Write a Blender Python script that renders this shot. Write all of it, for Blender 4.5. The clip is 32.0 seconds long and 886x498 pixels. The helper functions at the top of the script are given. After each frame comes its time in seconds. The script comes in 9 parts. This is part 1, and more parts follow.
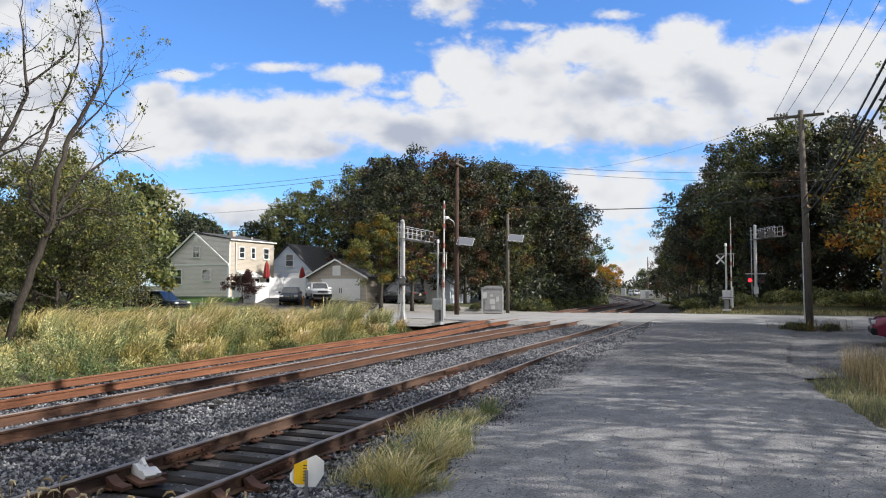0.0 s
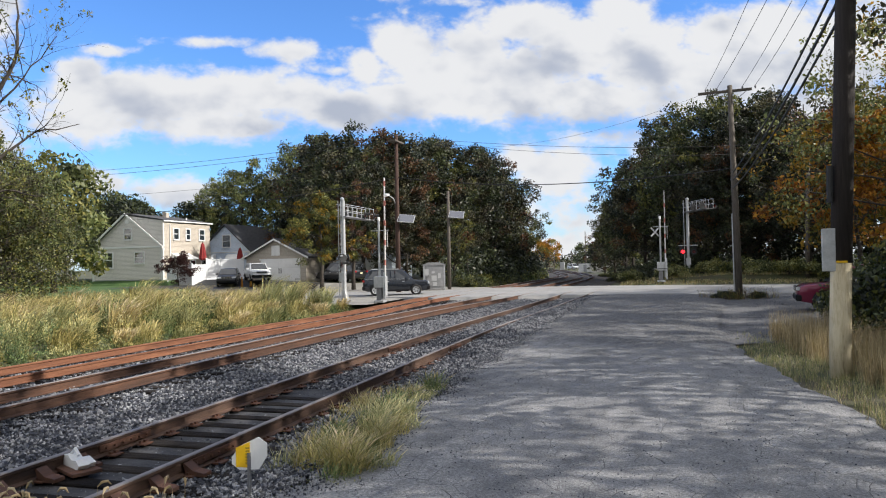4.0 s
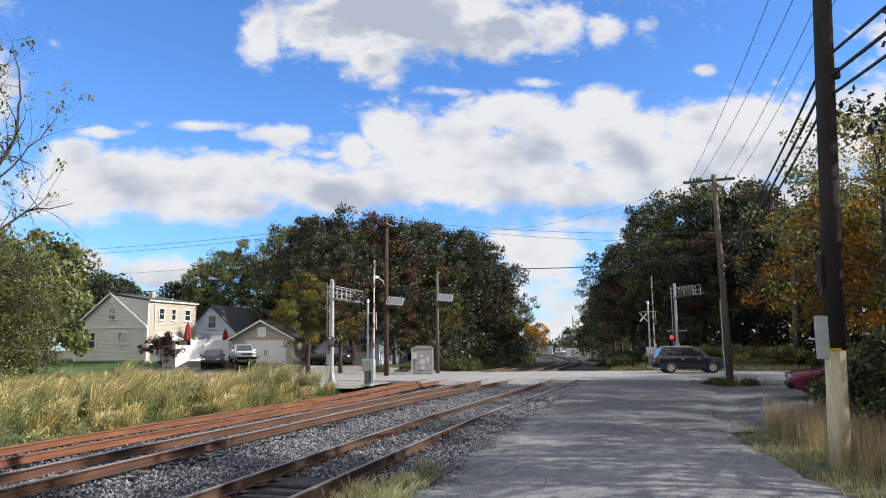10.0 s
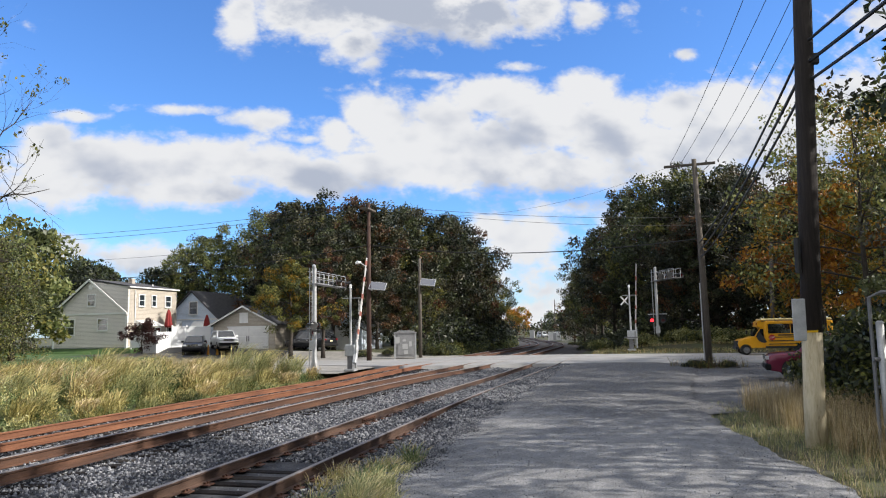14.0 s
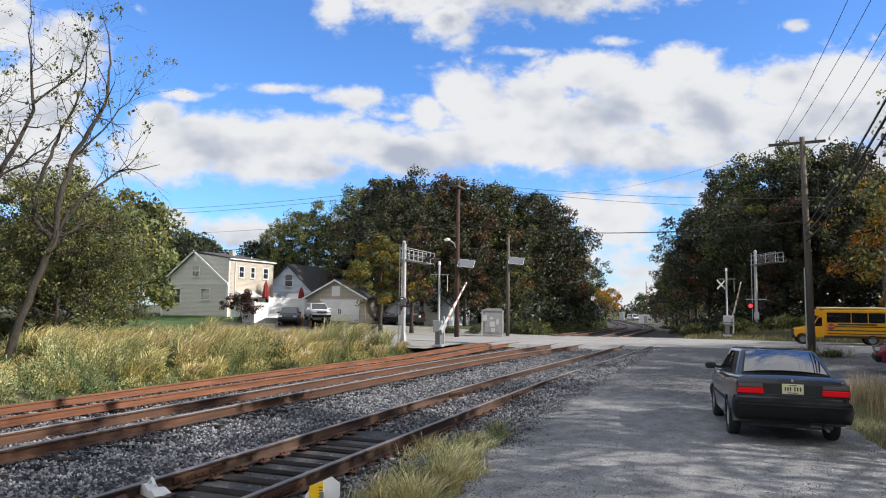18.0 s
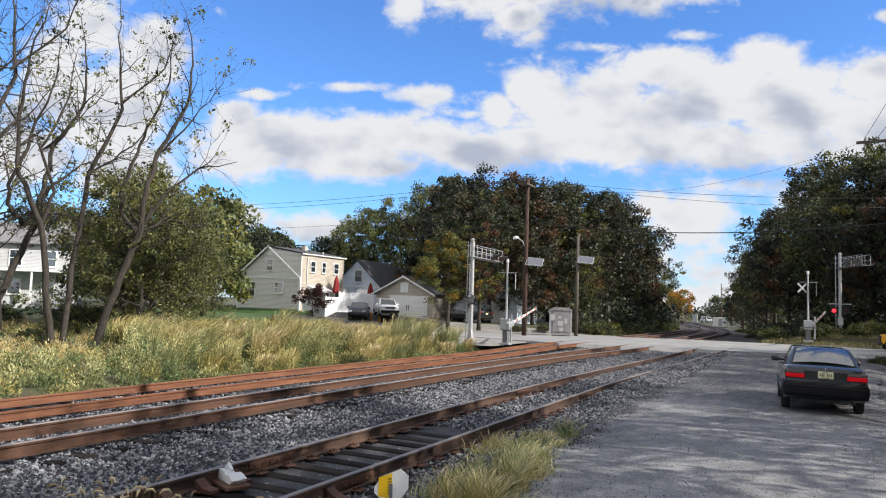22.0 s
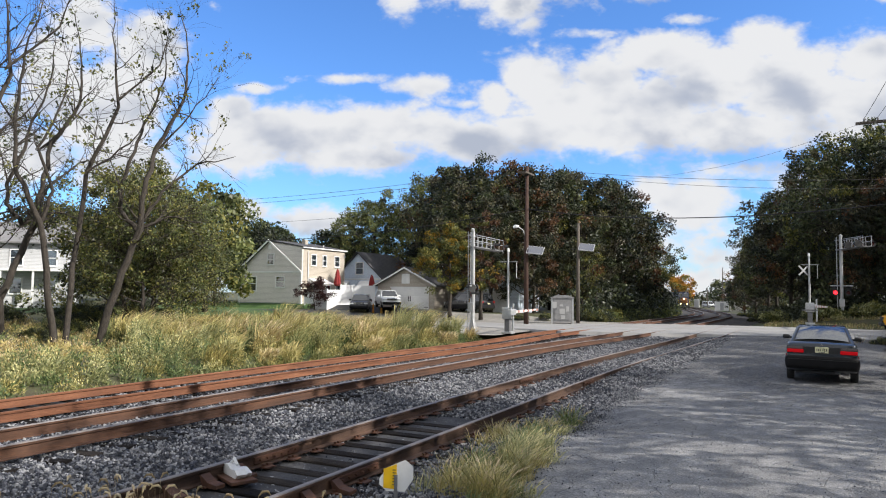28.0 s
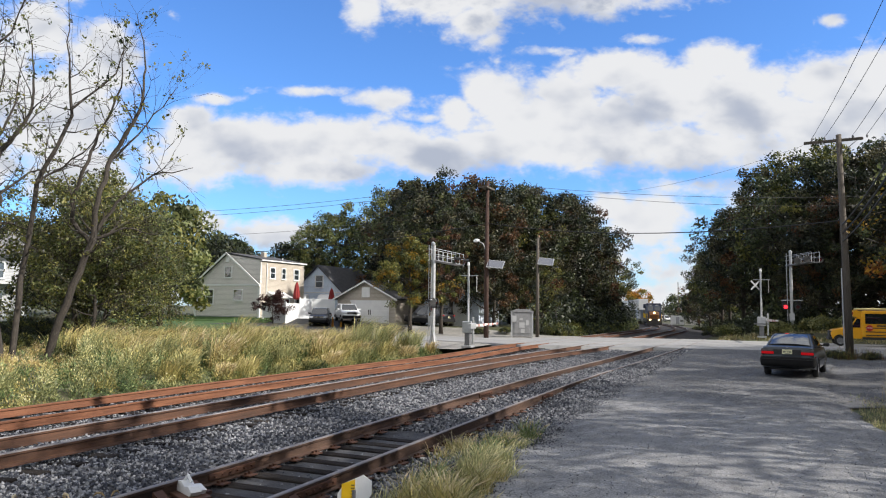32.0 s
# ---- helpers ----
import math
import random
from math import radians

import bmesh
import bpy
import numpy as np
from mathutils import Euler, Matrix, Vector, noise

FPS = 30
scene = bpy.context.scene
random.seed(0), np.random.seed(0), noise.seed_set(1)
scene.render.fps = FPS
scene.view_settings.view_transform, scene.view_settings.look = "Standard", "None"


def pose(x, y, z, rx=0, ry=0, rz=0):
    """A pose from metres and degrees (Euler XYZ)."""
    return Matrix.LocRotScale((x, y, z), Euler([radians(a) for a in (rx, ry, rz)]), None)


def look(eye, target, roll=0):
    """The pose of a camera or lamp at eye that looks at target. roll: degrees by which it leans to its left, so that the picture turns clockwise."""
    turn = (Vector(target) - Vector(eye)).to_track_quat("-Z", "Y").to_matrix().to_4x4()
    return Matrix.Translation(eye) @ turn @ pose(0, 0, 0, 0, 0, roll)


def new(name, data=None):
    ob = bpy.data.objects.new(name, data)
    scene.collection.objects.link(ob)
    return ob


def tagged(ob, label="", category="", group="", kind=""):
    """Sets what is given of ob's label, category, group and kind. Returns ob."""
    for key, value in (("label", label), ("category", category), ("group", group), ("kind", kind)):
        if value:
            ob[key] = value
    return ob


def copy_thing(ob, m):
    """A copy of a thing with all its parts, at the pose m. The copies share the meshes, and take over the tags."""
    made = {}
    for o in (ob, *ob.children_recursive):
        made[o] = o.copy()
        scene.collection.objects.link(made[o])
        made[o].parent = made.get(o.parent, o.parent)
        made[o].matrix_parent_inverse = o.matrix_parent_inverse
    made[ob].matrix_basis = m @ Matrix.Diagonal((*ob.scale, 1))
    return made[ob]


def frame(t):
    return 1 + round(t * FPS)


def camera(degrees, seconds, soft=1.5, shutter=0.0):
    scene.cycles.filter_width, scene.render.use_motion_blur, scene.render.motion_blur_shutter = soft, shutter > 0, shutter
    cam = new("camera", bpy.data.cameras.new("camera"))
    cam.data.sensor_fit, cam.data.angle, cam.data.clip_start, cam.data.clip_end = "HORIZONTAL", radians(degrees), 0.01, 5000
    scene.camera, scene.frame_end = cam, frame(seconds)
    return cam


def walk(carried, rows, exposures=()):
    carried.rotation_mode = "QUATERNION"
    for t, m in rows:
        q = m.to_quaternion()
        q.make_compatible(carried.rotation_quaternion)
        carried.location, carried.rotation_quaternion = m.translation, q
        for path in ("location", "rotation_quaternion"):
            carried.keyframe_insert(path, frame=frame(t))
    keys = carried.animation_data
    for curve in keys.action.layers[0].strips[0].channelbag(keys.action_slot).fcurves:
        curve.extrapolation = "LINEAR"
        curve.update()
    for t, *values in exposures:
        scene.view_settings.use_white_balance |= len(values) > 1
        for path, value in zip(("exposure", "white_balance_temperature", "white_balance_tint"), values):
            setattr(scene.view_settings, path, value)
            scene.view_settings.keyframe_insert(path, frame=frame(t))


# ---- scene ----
# ---------------------------------------------------------------- camera
cam = camera(63.90, 32.0, soft=1.1)
PATH = [
    (0.0, 0.000, 0.000, 2.130, 92.85, 0.00, 21.70),
    (0.5, 0.026, -0.023, 2.134, 92.30, 0.08, 20.76),
    (1.0, 0.019, -0.017, 2.124, 91.93, 0.17, 19.83),
    (1.5, 0.009, -0.022, 2.128, 91.75, 0.35, 19.37),
    (2.0, 0.002, -0.024, 2.132, 91.79, 0.61, 19.31),
    (2.5, -0.012, -0.018, 2.125, 91.75, 0.73, 19.40),
    (3.0, -0.006, 0.000, 2.119, 91.56, 0.67, 19.26),
    (3.5, -0.017, 0.026, 2.109, 91.30, 0.77, 18.40),
    (4.0, -0.036, 0.071, 2.109, 90.98, 1.24, 16.98),
    (4.5, -0.075, 0.088, 2.096, 90.66, 1.90, 15.56),
    (6.5, -0.132, 0.020, 2.101, 92.61, 2.35, 14.19),
    (7.0, -0.149, 0.034, 2.107, 93.74, 2.36, 14.14),
    (7.5, -0.150, 0.029, 2.103, 94.62, 2.44, 14.29),
    (8.0, -0.147, 0.032, 2.110, 95.25, 2.42, 14.59),
    (8.5, -0.154, 0.022, 2.107, 95.65, 2.26, 15.05),
    (9.0, -0.168, 0.009, 2.111, 96.08, 1.89, 15.51),
    (9.5, -0.175, 0.007, 2.113, 96.80, 1.31, 15.79),
    (10.0, -0.175, 0.003, 2.121, 97.63, 0.69, 15.90),
    (10.5, -0.172, -0.014, 2.134, 98.21, 0.21, 15.66),
    (11.0, -0.173, -0.026, 2.141, 98.43, -0.10, 15.09),
    (11.5, -0.177, -0.023, 2.128, 98.09, -0.20, 14.59),
    (12.0, -0.184, -0.008, 2.120, 97.46, -0.32, 14.16),
    (12.5, -0.205, 0.006, 2.116, 96.96, -0.24, 13.92),
    (13.0, -0.196, -0.004, 2.123, 96.69, 0.04, 13.87),
    (13.5, -0.185, -0.009, 2.127, 96.60, 0.59, 13.97),
    (15.5, -0.182, -0.024, 2.126, 95.43, 1.93, 16.70),
    (16.0, -0.201, -0.017, 2.110, 95.24, 1.43, 17.44),
    (16.5, -0.193, -0.027, 2.117, 95.00, 0.71, 18.25),
    (17.0, -0.195, -0.038, 2.113, 94.87, 0.16, 19.08),
    (17.5, -0.192, -0.051, 2.109, 94.76, -0.33, 20.17),
    (18.0, -0.204, -0.058, 2.113, 94.63, -0.67, 21.49),
    (18.5, -0.215, -0.042, 2.108, 94.53, -0.96, 22.81),
    (19.0, -0.240, -0.052, 2.107, 94.61, -1.21, 23.97),
    (19.5, -0.234, -0.056, 2.103, 94.73, -1.49, 24.83),
    (20.0, -0.223, -0.065, 2.110, 94.94, -1.84, 25.27),
    (20.5, -0.212, -0.087, 2.111, 95.14, -2.11, 25.54),
    (21.0, -0.213, -0.101, 2.103, 95.07, -2.25, 25.88),
    (21.5, -0.205, -0.108, 2.111, 94.76, -2.14, 26.37),
    (22.0, -0.206, -0.112, 2.109, 94.31, -1.86, 26.89),
    (22.5, -0.199, -0.104, 2.103, 93.96, -1.48, 27.24),
    (23.0, -0.196, -0.102, 2.105, 93.75, -1.37, 27.40),
    (23.5, -0.215, -0.108, 2.113, 93.67, -1.36, 27.39),
    (24.0, -0.234, -0.113, 2.106, 93.78, -1.30, 27.27),
    (24.5, -0.247, -0.093, 2.101, 93.72, -1.20, 27.29),
    (25.0, -0.242, -0.076, 2.101, 93.55, -0.92, 27.39),
    (25.5, -0.224, -0.070, 2.097, 93.38, -0.54, 27.51),
    (27.5, -0.196, -0.079, 2.094, 93.30, -0.28, 27.11),
    (28.0, -0.208, -0.091, 2.109, 93.54, -0.61, 27.02),
    (28.5, -0.210, -0.100, 2.110, 93.80, -0.83, 27.09),
    (29.0, -0.211, -0.107, 2.104, 93.98, -0.82, 27.13),
    (29.5, -0.206, -0.090, 2.104, 94.07, -0.57, 27.08),
    (30.0, -0.205, -0.078, 2.105, 94.08, -0.35, 26.93),
    (30.5, -0.210, -0.074, 2.099, 94.12, -0.16, 26.79),
    (31.0, -0.208, -0.083, 2.100, 94.18, -0.15, 26.66),
    (31.5, -0.204, -0.091, 2.103, 94.37, -0.40, 25.74),
    (32.0, -0.194, -0.105, 2.106, 94.68, -0.70, 23.84),
]
walk(cam, [(t, pose(*row)) for t, *row in PATH], exposures=[(0.0, 0.42), (32.0, 0.42)])

# ---------------------------------------------------------------- light
SUN_AZ = 5.0     # degrees from +x towards +y
SUN_EL = 34.0
sx, sy, sz = (math.cos(radians(SUN_EL)) * math.cos(radians(SUN_AZ)), math.cos(radians(SUN_EL)) * math.sin(radians(SUN_AZ)), math.sin(radians(SUN_EL)))
sun = new("sun", bpy.data.lights.new("sun", "SUN"))
sun.data.energy, sun.data.angle, sun.data.color = 5.0, radians(0.6), (1.0, 0.945, 0.87)
sun.matrix_world = look((sx * 100, sy * 100, sz * 100), (0, 0, 0))


def nd(nt, kind, **kw):
    n = nt.nodes.new(kind)
    for k, v in kw.items():
        if k in n.inputs:
            n.inputs[k].default_value = v
    return n


def math_node(nt, op, a, b=None, c=None):
    n = nt.nodes.new("ShaderNodeMath")
    n.operation = op
    for i, v in enumerate((a, b, c)):
        if v is None:
            continue
        if isinstance(v, (int, float)):
            n.inputs[i].default_value = v
        else:
            nt.links.new(v, n.inputs[i])
    return n.outputs[0]


def smooth(nt, v, lo, hi):
    n = nt.nodes.new("ShaderNodeMapRange")
    n.interpolation_type = "SMOOTHSTEP"
    nt.links.new(v, n.inputs["Value"])
    n.inputs["From Min"].default_value, n.inputs["From Max"].default_value = lo, hi
    return n.outputs[0]


world = bpy.data.worlds.new("sky")
scene.world = world
world.use_nodes = True
wt = world.node_tree
wt.nodes.clear()
sky = wt.nodes.new("ShaderNodeTexSky")
sky.sky_type = "NISHITA"
sky.sun_disc = False
sky.sun_elevation, sky.sun_rotation = radians(SUN_EL), radians(90 - SUN_AZ)
sky.air_density, sky.dust_density, sky.ozone_density = 1.0, 0.4, 2.2
tc = wt.nodes.new("ShaderNodeTexCoord")
# sky coordinates: sideways and upward tangents round the clip's mean heading
mapn = wt.nodes.new("ShaderNodeMapping")
mapn.vector_type = "POINT"
mapn.inputs["Rotation"].default_value = (0, 0, radians(-21.7))
wt.links.new(tc.outputs["Generated"], mapn.inputs["Vector"])
sep = wt.nodes.new("ShaderNodeSeparateXYZ")
wt.links.new(mapn.outputs[0], sep.inputs[0])
depth = math_node(wt, "MAXIMUM", sep.outputs[1], 0.12)
u = math_node(wt, "DIVIDE", sep.outputs[0], depth)
w = math_node(wt, "DIVIDE", sep.outputs[2], depth)
com = wt.nodes.new("ShaderNodeCombineXYZ")
wt.links.new(u, com.inputs[0])
wt.links.new(math_node(wt, "MULTIPLY", w, 1.5), com.inputs[1])


def cloud_noise(scale, detail, rough, off):
    m = wt.nodes.new("ShaderNodeMapping")
    m.inputs["Location"].default_value = off
    wt.links.new(com.outputs[0], m.inputs["Vector"])
    n = nd(wt, "ShaderNodeTexNoise", Scale=scale, Detail=detail, Roughness=rough)
    wt.links.new(m.outputs[0], n.inputs["Vector"])
    return n.outputs["Fac"]


def billow(scale, off, soft=0.35):
    """Rounded cauliflower bumps: high at the middle of each cell."""
    m = wt.nodes.new("ShaderNodeMapping")
    m.inputs["Location"].default_value = off
    wt.links.new(warped.outputs[0], m.inputs["Vector"])
    n = nd(wt, "ShaderNodeTexVoronoi", Scale=scale, Smoothness=soft)
    n.feature = "SMOOTH_F1"
    wt.links.new(m.outputs[0], n.inputs["Vector"])
    return math_node(wt, "SUBTRACT", 0.62, n.outputs["Distance"])


swirl = nd(wt, "ShaderNodeTexNoise", Scale=11.0, Detail=4.0, Roughness=0.6)
wt.links.new(com.outputs[0], swirl.inputs["Vector"])
warped = wt.nodes.new("ShaderNodeMixRGB")
warped.blend_type = "ADD"
warped.inputs[0].default_value = 0.11
wt.links.new(com.outputs[0], warped.inputs[1])
wt.links.new(swirl.outputs["Color"], warped.inputs[2])


def lumps(sizes, soft):
    """Bumps of several sizes."""
    total = None
    for scale, k in sizes:
        b_ = math_node(wt, "MULTIPLY", billow(scale, (0.7, 2.3, 0.1 * scale), soft), k)
        total = b_ if total is None else math_node(wt, "ADD", total, b_)
    return total


puff = lumps(((16.0, 0.6), (35.0, 0.45), (75.0, 0.3)), 0.5)
roll = cloud_noise(8.0, 3.0, 0.5, (5.1, 0.7, 2.4))
roll_off = cloud_noise(8.0, 3.0, 0.5, (5.135, 0.755, 2.4))
fine = cloud_noise(24.0, 8.0, 0.62, (0.3, 5.2, 1.4))
broad = cloud_noise(7.0, 5.0, 0.55, (3.1, 1.7, 0.4))
# banks of cumulus: centre (sideways, up), half width, half height, weight, greyness
TOP = [
    (0.050, 0.486, 0.159, 0.055, 1.25, 0.75), (-0.056, 0.461, 0.097, 0.048, 1.1, 0.55), (0.178, 0.463, 0.095, 0.043, 1.1, 0.8), (0.010, 0.409, 0.045, 0.033, 1.0, 0.45), (-0.156, 0.446, 0.030, 0.051, 0.95, 0.15), (0.274, 0.474, 0.049, 0.045, 1.0, 0.35), (0.358, 0.469, 0.034, 0.031, 0.85, 0.1), (0.509, 0.413, 0.022, 0.011, 0.75, 0), (0.091, 0.587, 0.282, 0.082, 1.2, 0.8),
]
WISPS = [
    (-0.365, 0.297, 0.038, 0.009, 0.78, 0), (-0.231, 0.310, 0.072, 0.010, 0.74, 0.05), (-0.127, 0.300, 0.056, 0.016, 0.9, 0.1), (-0.067, 0.270, 0.047, 0.010, 0.6, 0), (0.246, 0.385, 0.052, 0.009, 0.58, 0), (0.119, 0.368, 0.050, 0.009, 0.55, 0), (0.422, 0.475, 0.027, 0.028, 0.52, 0),
]
MAIN = [
    (0.14, 0.268, 0.19, 0.055, 0.98, 0.15), (0.36, 0.30, 0.16, 0.055, 1.0, 0.15), (0.045, 0.285, 0.05, 0.045, 1.0, 0.05),
    (0.019, 0.307, 0.034, 0.035, 1.1, 0.05), (-0.019, 0.275, 0.032, 0.029, 0.9, 0.1), (0.053, 0.273, 0.050, 0.032, 1.05, 0.15), (0.136, 0.307, 0.058, 0.032, 1.05, 0.1), (0.212, 0.338, 0.077, 0.031, 1.1, 0.05), (0.347, 0.351, 0.055, 0.030, 1.1, 0.1), (0.280, 0.311, 0.095, 0.043, 1.1, 0.3), (0.201, 0.279, 0.034, 0.034, 1.15, 0.0), (0.394, 0.281, 0.107, 0.052, 1.15, 0.25), (0.111, 0.231, 0.181, 0.035, 1.1, 0.3), (0.296, 0.229, 0.172, 0.036, 1.0, 0.3),
]
LEFT = [
    (-0.411, 0.272, 0.045, 0.017, 0.95, 0.05), (-0.324, 0.232, 0.117, 0.041, 1.1, 0.15), (-0.174, 0.237, 0.145, 0.032, 1.1, 0.12), (-0.225, 0.195, 0.112, 0.025, 0.95, 0.3), (-0.409, 0.201, 0.093, 0.035, 1.0, 0.25), (-0.049, 0.217, 0.126, 0.033, 1.0, 0.25), (-0.413, 0.248, 0.052, 0.038, 0.9, 0.2), (-0.255, 0.226, 0.210, 0.046, 0.9, 0.25),
]
RIGHT = [
    (0.494, 0.316, 0.069, 0.038, 1.1, 0.1), (0.587, 0.333, 0.084, 0.044, 1.15, 0.05), (0.519, 0.264, 0.155, 0.053, 1.1, 0.25), (0.699, 0.307, 0.125, 0.073, 1.1, 0.15), (0.817, 0.330, 0.119, 0.084, 1.0, 0.2), (0.674, 0.216, 0.245, 0.040, 0.9, 0.25), (0.849, 0.483, 0.061, 0.039, 0.8, 0.1),
]
LOW = [
    (-0.280, 0.102, 0.084, 0.020, 0.95, 0.1), (-0.389, 0.117, 0.043, 0.020, 0.95, 0.05), (0.194, 0.143, 0.043, 0.021, 0.9, 0.05), (0.253, 0.123, 0.063, 0.040, 1.0, 0.1), (0.321, 0.171, 0.103, 0.019, 0.6, 0.1), (-0.015, 0.106, 0.235, 0.020, 0.7, 0.1), (0.577, 0.143, 0.238, 0.035, 0.8, 0.2),
]
TOWER = [
    (-0.642, 0.403, 0.056, 0.053, 1.15, 0.05), (-0.545, 0.357, 0.054, 0.061, 1.1, 0.1), (-0.604, 0.272, 0.099, 0.078, 1.2, 0.15), (-0.688, 0.325, 0.055, 0.079, 1.0, 0.1), (-0.727, 0.203, 0.082, 0.052, 1.1, 0.1), (-0.573, 0.177, 0.098, 0.051, 1.0, 0.3), (-0.749, 0.264, 0.046, 0.035, 0.8, 0.1), (-0.857, 0.212, 0.084, 0.105, 1.0, 0.2), (-0.605, 0.490, 0.073, 0.053, 1.0, 0.2),
]
# high banks are unseen, added for the sedan's rear glass to reflect; low ones whiten the horizon
AROUND = [
    (1.0, 2.45, 0.10, 0.2, 1.3, 0.1), (1.25, 2.95, 0.08, 0.25, 1.3, 0.1), (0.12, 2.2, 0.12, 0.45, 1.5, 0.0), (0.78, 2.25, 0.16, 0.22, 1.5, 0.0), (0.62, 2.55, 0.08, 0.15, 1.4, 0.0), (0.3, 1.85, 0.06, 0.1, 1.3, 0.1),
    (-0.65, 3.4, 0.3, 0.4, 1.2, 0.1), (-0.9, 1.3, 0.6, 0.25, 0.8, 0.2), (0.2, 1.2, 0.4, 0.15, 0.8, 0.2), (0.3, 0.06, 0.5, 0.06, 0.62, 0.1), (0.0, 0.015, 1.4, 0.04, 0.8, 0.1), (-1.0, 0.14, 0.2, 0.1, 0.8, 0.2), (1.05, 0.3, 0.2, 0.12, 0.8, 0.2),
]
field, mass, moment, grey = None, None, None, None
for cx, cz, rx_, rz_, wgt, gr_ in TOP + WISPS + MAIN + LEFT + RIGHT + LOW + TOWER + AROUND:
    du = math_node(wt, "DIVIDE", math_node(wt, "SUBTRACT", u, cx), rx_ * 1.06)
    dw = math_node(wt, "DIVIDE", math_node(wt, "SUBTRACT", w, cz), rz_ * 1.06)
    q = math_node(wt, "ADD", math_node(wt, "MULTIPLY", du, du), math_node(wt, "MULTIPLY", dw, dw))
    blob = math_node(wt, "MULTIPLY", math_node(wt, "EXPONENT", math_node(wt, "MULTIPLY", q, -1.0)), wgt)
    field = blob if field is None else math_node(wt, "MAXIMUM", field, blob)
    pull = math_node(wt, "MULTIPLY", blob, dw)
    murk = math_node(wt, "MULTIPLY", blob, gr_)
    mass = blob if mass is None else math_node(wt, "ADD", mass, blob)
    moment = pull if moment is None else math_node(wt, "ADD", moment, pull)
    grey = murk if grey is None else math_node(wt, "ADD", grey, murk)
away = math_node(wt, "MULTIPLY", smooth(wt, sep.outputs[1], 0.6, 0.2), 0.56)
field = math_node(wt, "ADD", field, away)
field = math_node(wt, "ADD", field, math_node(wt, "MULTIPLY", smooth(wt, w, 0.85, 1.5), 0.2))
dens = math_node(wt, "ADD", field, math_node(wt, "MULTIPLY", math_node(wt, "SUBTRACT", puff, 0.26), 0.6))
dens = math_node(wt, "ADD", dens, math_node(wt, "MULTIPLY", math_node(wt, "SUBTRACT", fine, 0.5), 0.85))
dens = math_node(wt, "ADD", dens, math_node(wt, "MULTIPLY", math_node(wt, "SUBTRACT", broad, 0.5), 0.6))
mask = smooth(wt, dens, 0.20, 0.74)
# soft grey undersides, and the shaded side of each bump away from the sun
low = math_node(wt, "DIVIDE", math_node(wt, "MULTIPLY", moment, -1.0), math_node(wt, "ADD", mass, 0.15))
body = math_node(wt, "DIVIDE", grey, math_node(wt, "ADD", mass, 0.25))
relief = math_node(wt, "MULTIPLY", math_node(wt, "SUBTRACT", roll_off, roll), 2.6)
thick = smooth(wt, dens, 0.55, 1.25)
under = math_node(wt, "ADD", math_node(wt, "MULTIPLY", low, 0.42), relief)
under = math_node(wt, "ADD", under, math_node(wt, "MULTIPLY", math_node(wt, "MULTIPLY", body, thick), 1.6))
under = math_node(wt, "ADD", under, math_node(wt, "MULTIPLY", math_node(wt, "SUBTRACT", broad, 0.5), 0.4))
under = smooth(wt, under, -0.1, 1.0)
ramp = wt.nodes.new("ShaderNodeMixRGB")
ramp.inputs[1].default_value, ramp.inputs[2].default_value = (0.965, 0.975, 1.0, 1), (0.53, 0.585, 0.71, 1)
wt.links.new(under, ramp.inputs[0])
bg_sky = nd(wt, "ShaderNodeBackground", Strength=0.118)
tint = wt.nodes.new("ShaderNodeMixRGB")
tint.blend_type = "MULTIPLY"
tint.inputs[0].default_value = 1.0
tint.inputs[2].default_value = (0.62, 0.97, 1.46, 1)
wt.links.new(sky.outputs[0], tint.inputs[1])
wt.links.new(tint.outputs[0], bg_sky.inputs["Color"])
bg_cloud = nd(wt, "ShaderNodeBackground", Strength=0.645)
wt.links.new(ramp.outputs[0], bg_cloud.inputs["Color"])
mixw = wt.nodes.new("ShaderNodeMixShader")
wt.links.new(mask, mixw.inputs[0])
wt.links.new(bg_sky.outputs[0], mixw.inputs[1])
wt.links.new(bg_cloud.outputs[0], mixw.inputs[2])
wout = wt.nodes.new("ShaderNodeOutputWorld")
wt.links.new(mixw.outputs[0], wout.inputs[0])

# ---------------------------------------------------------------- materials


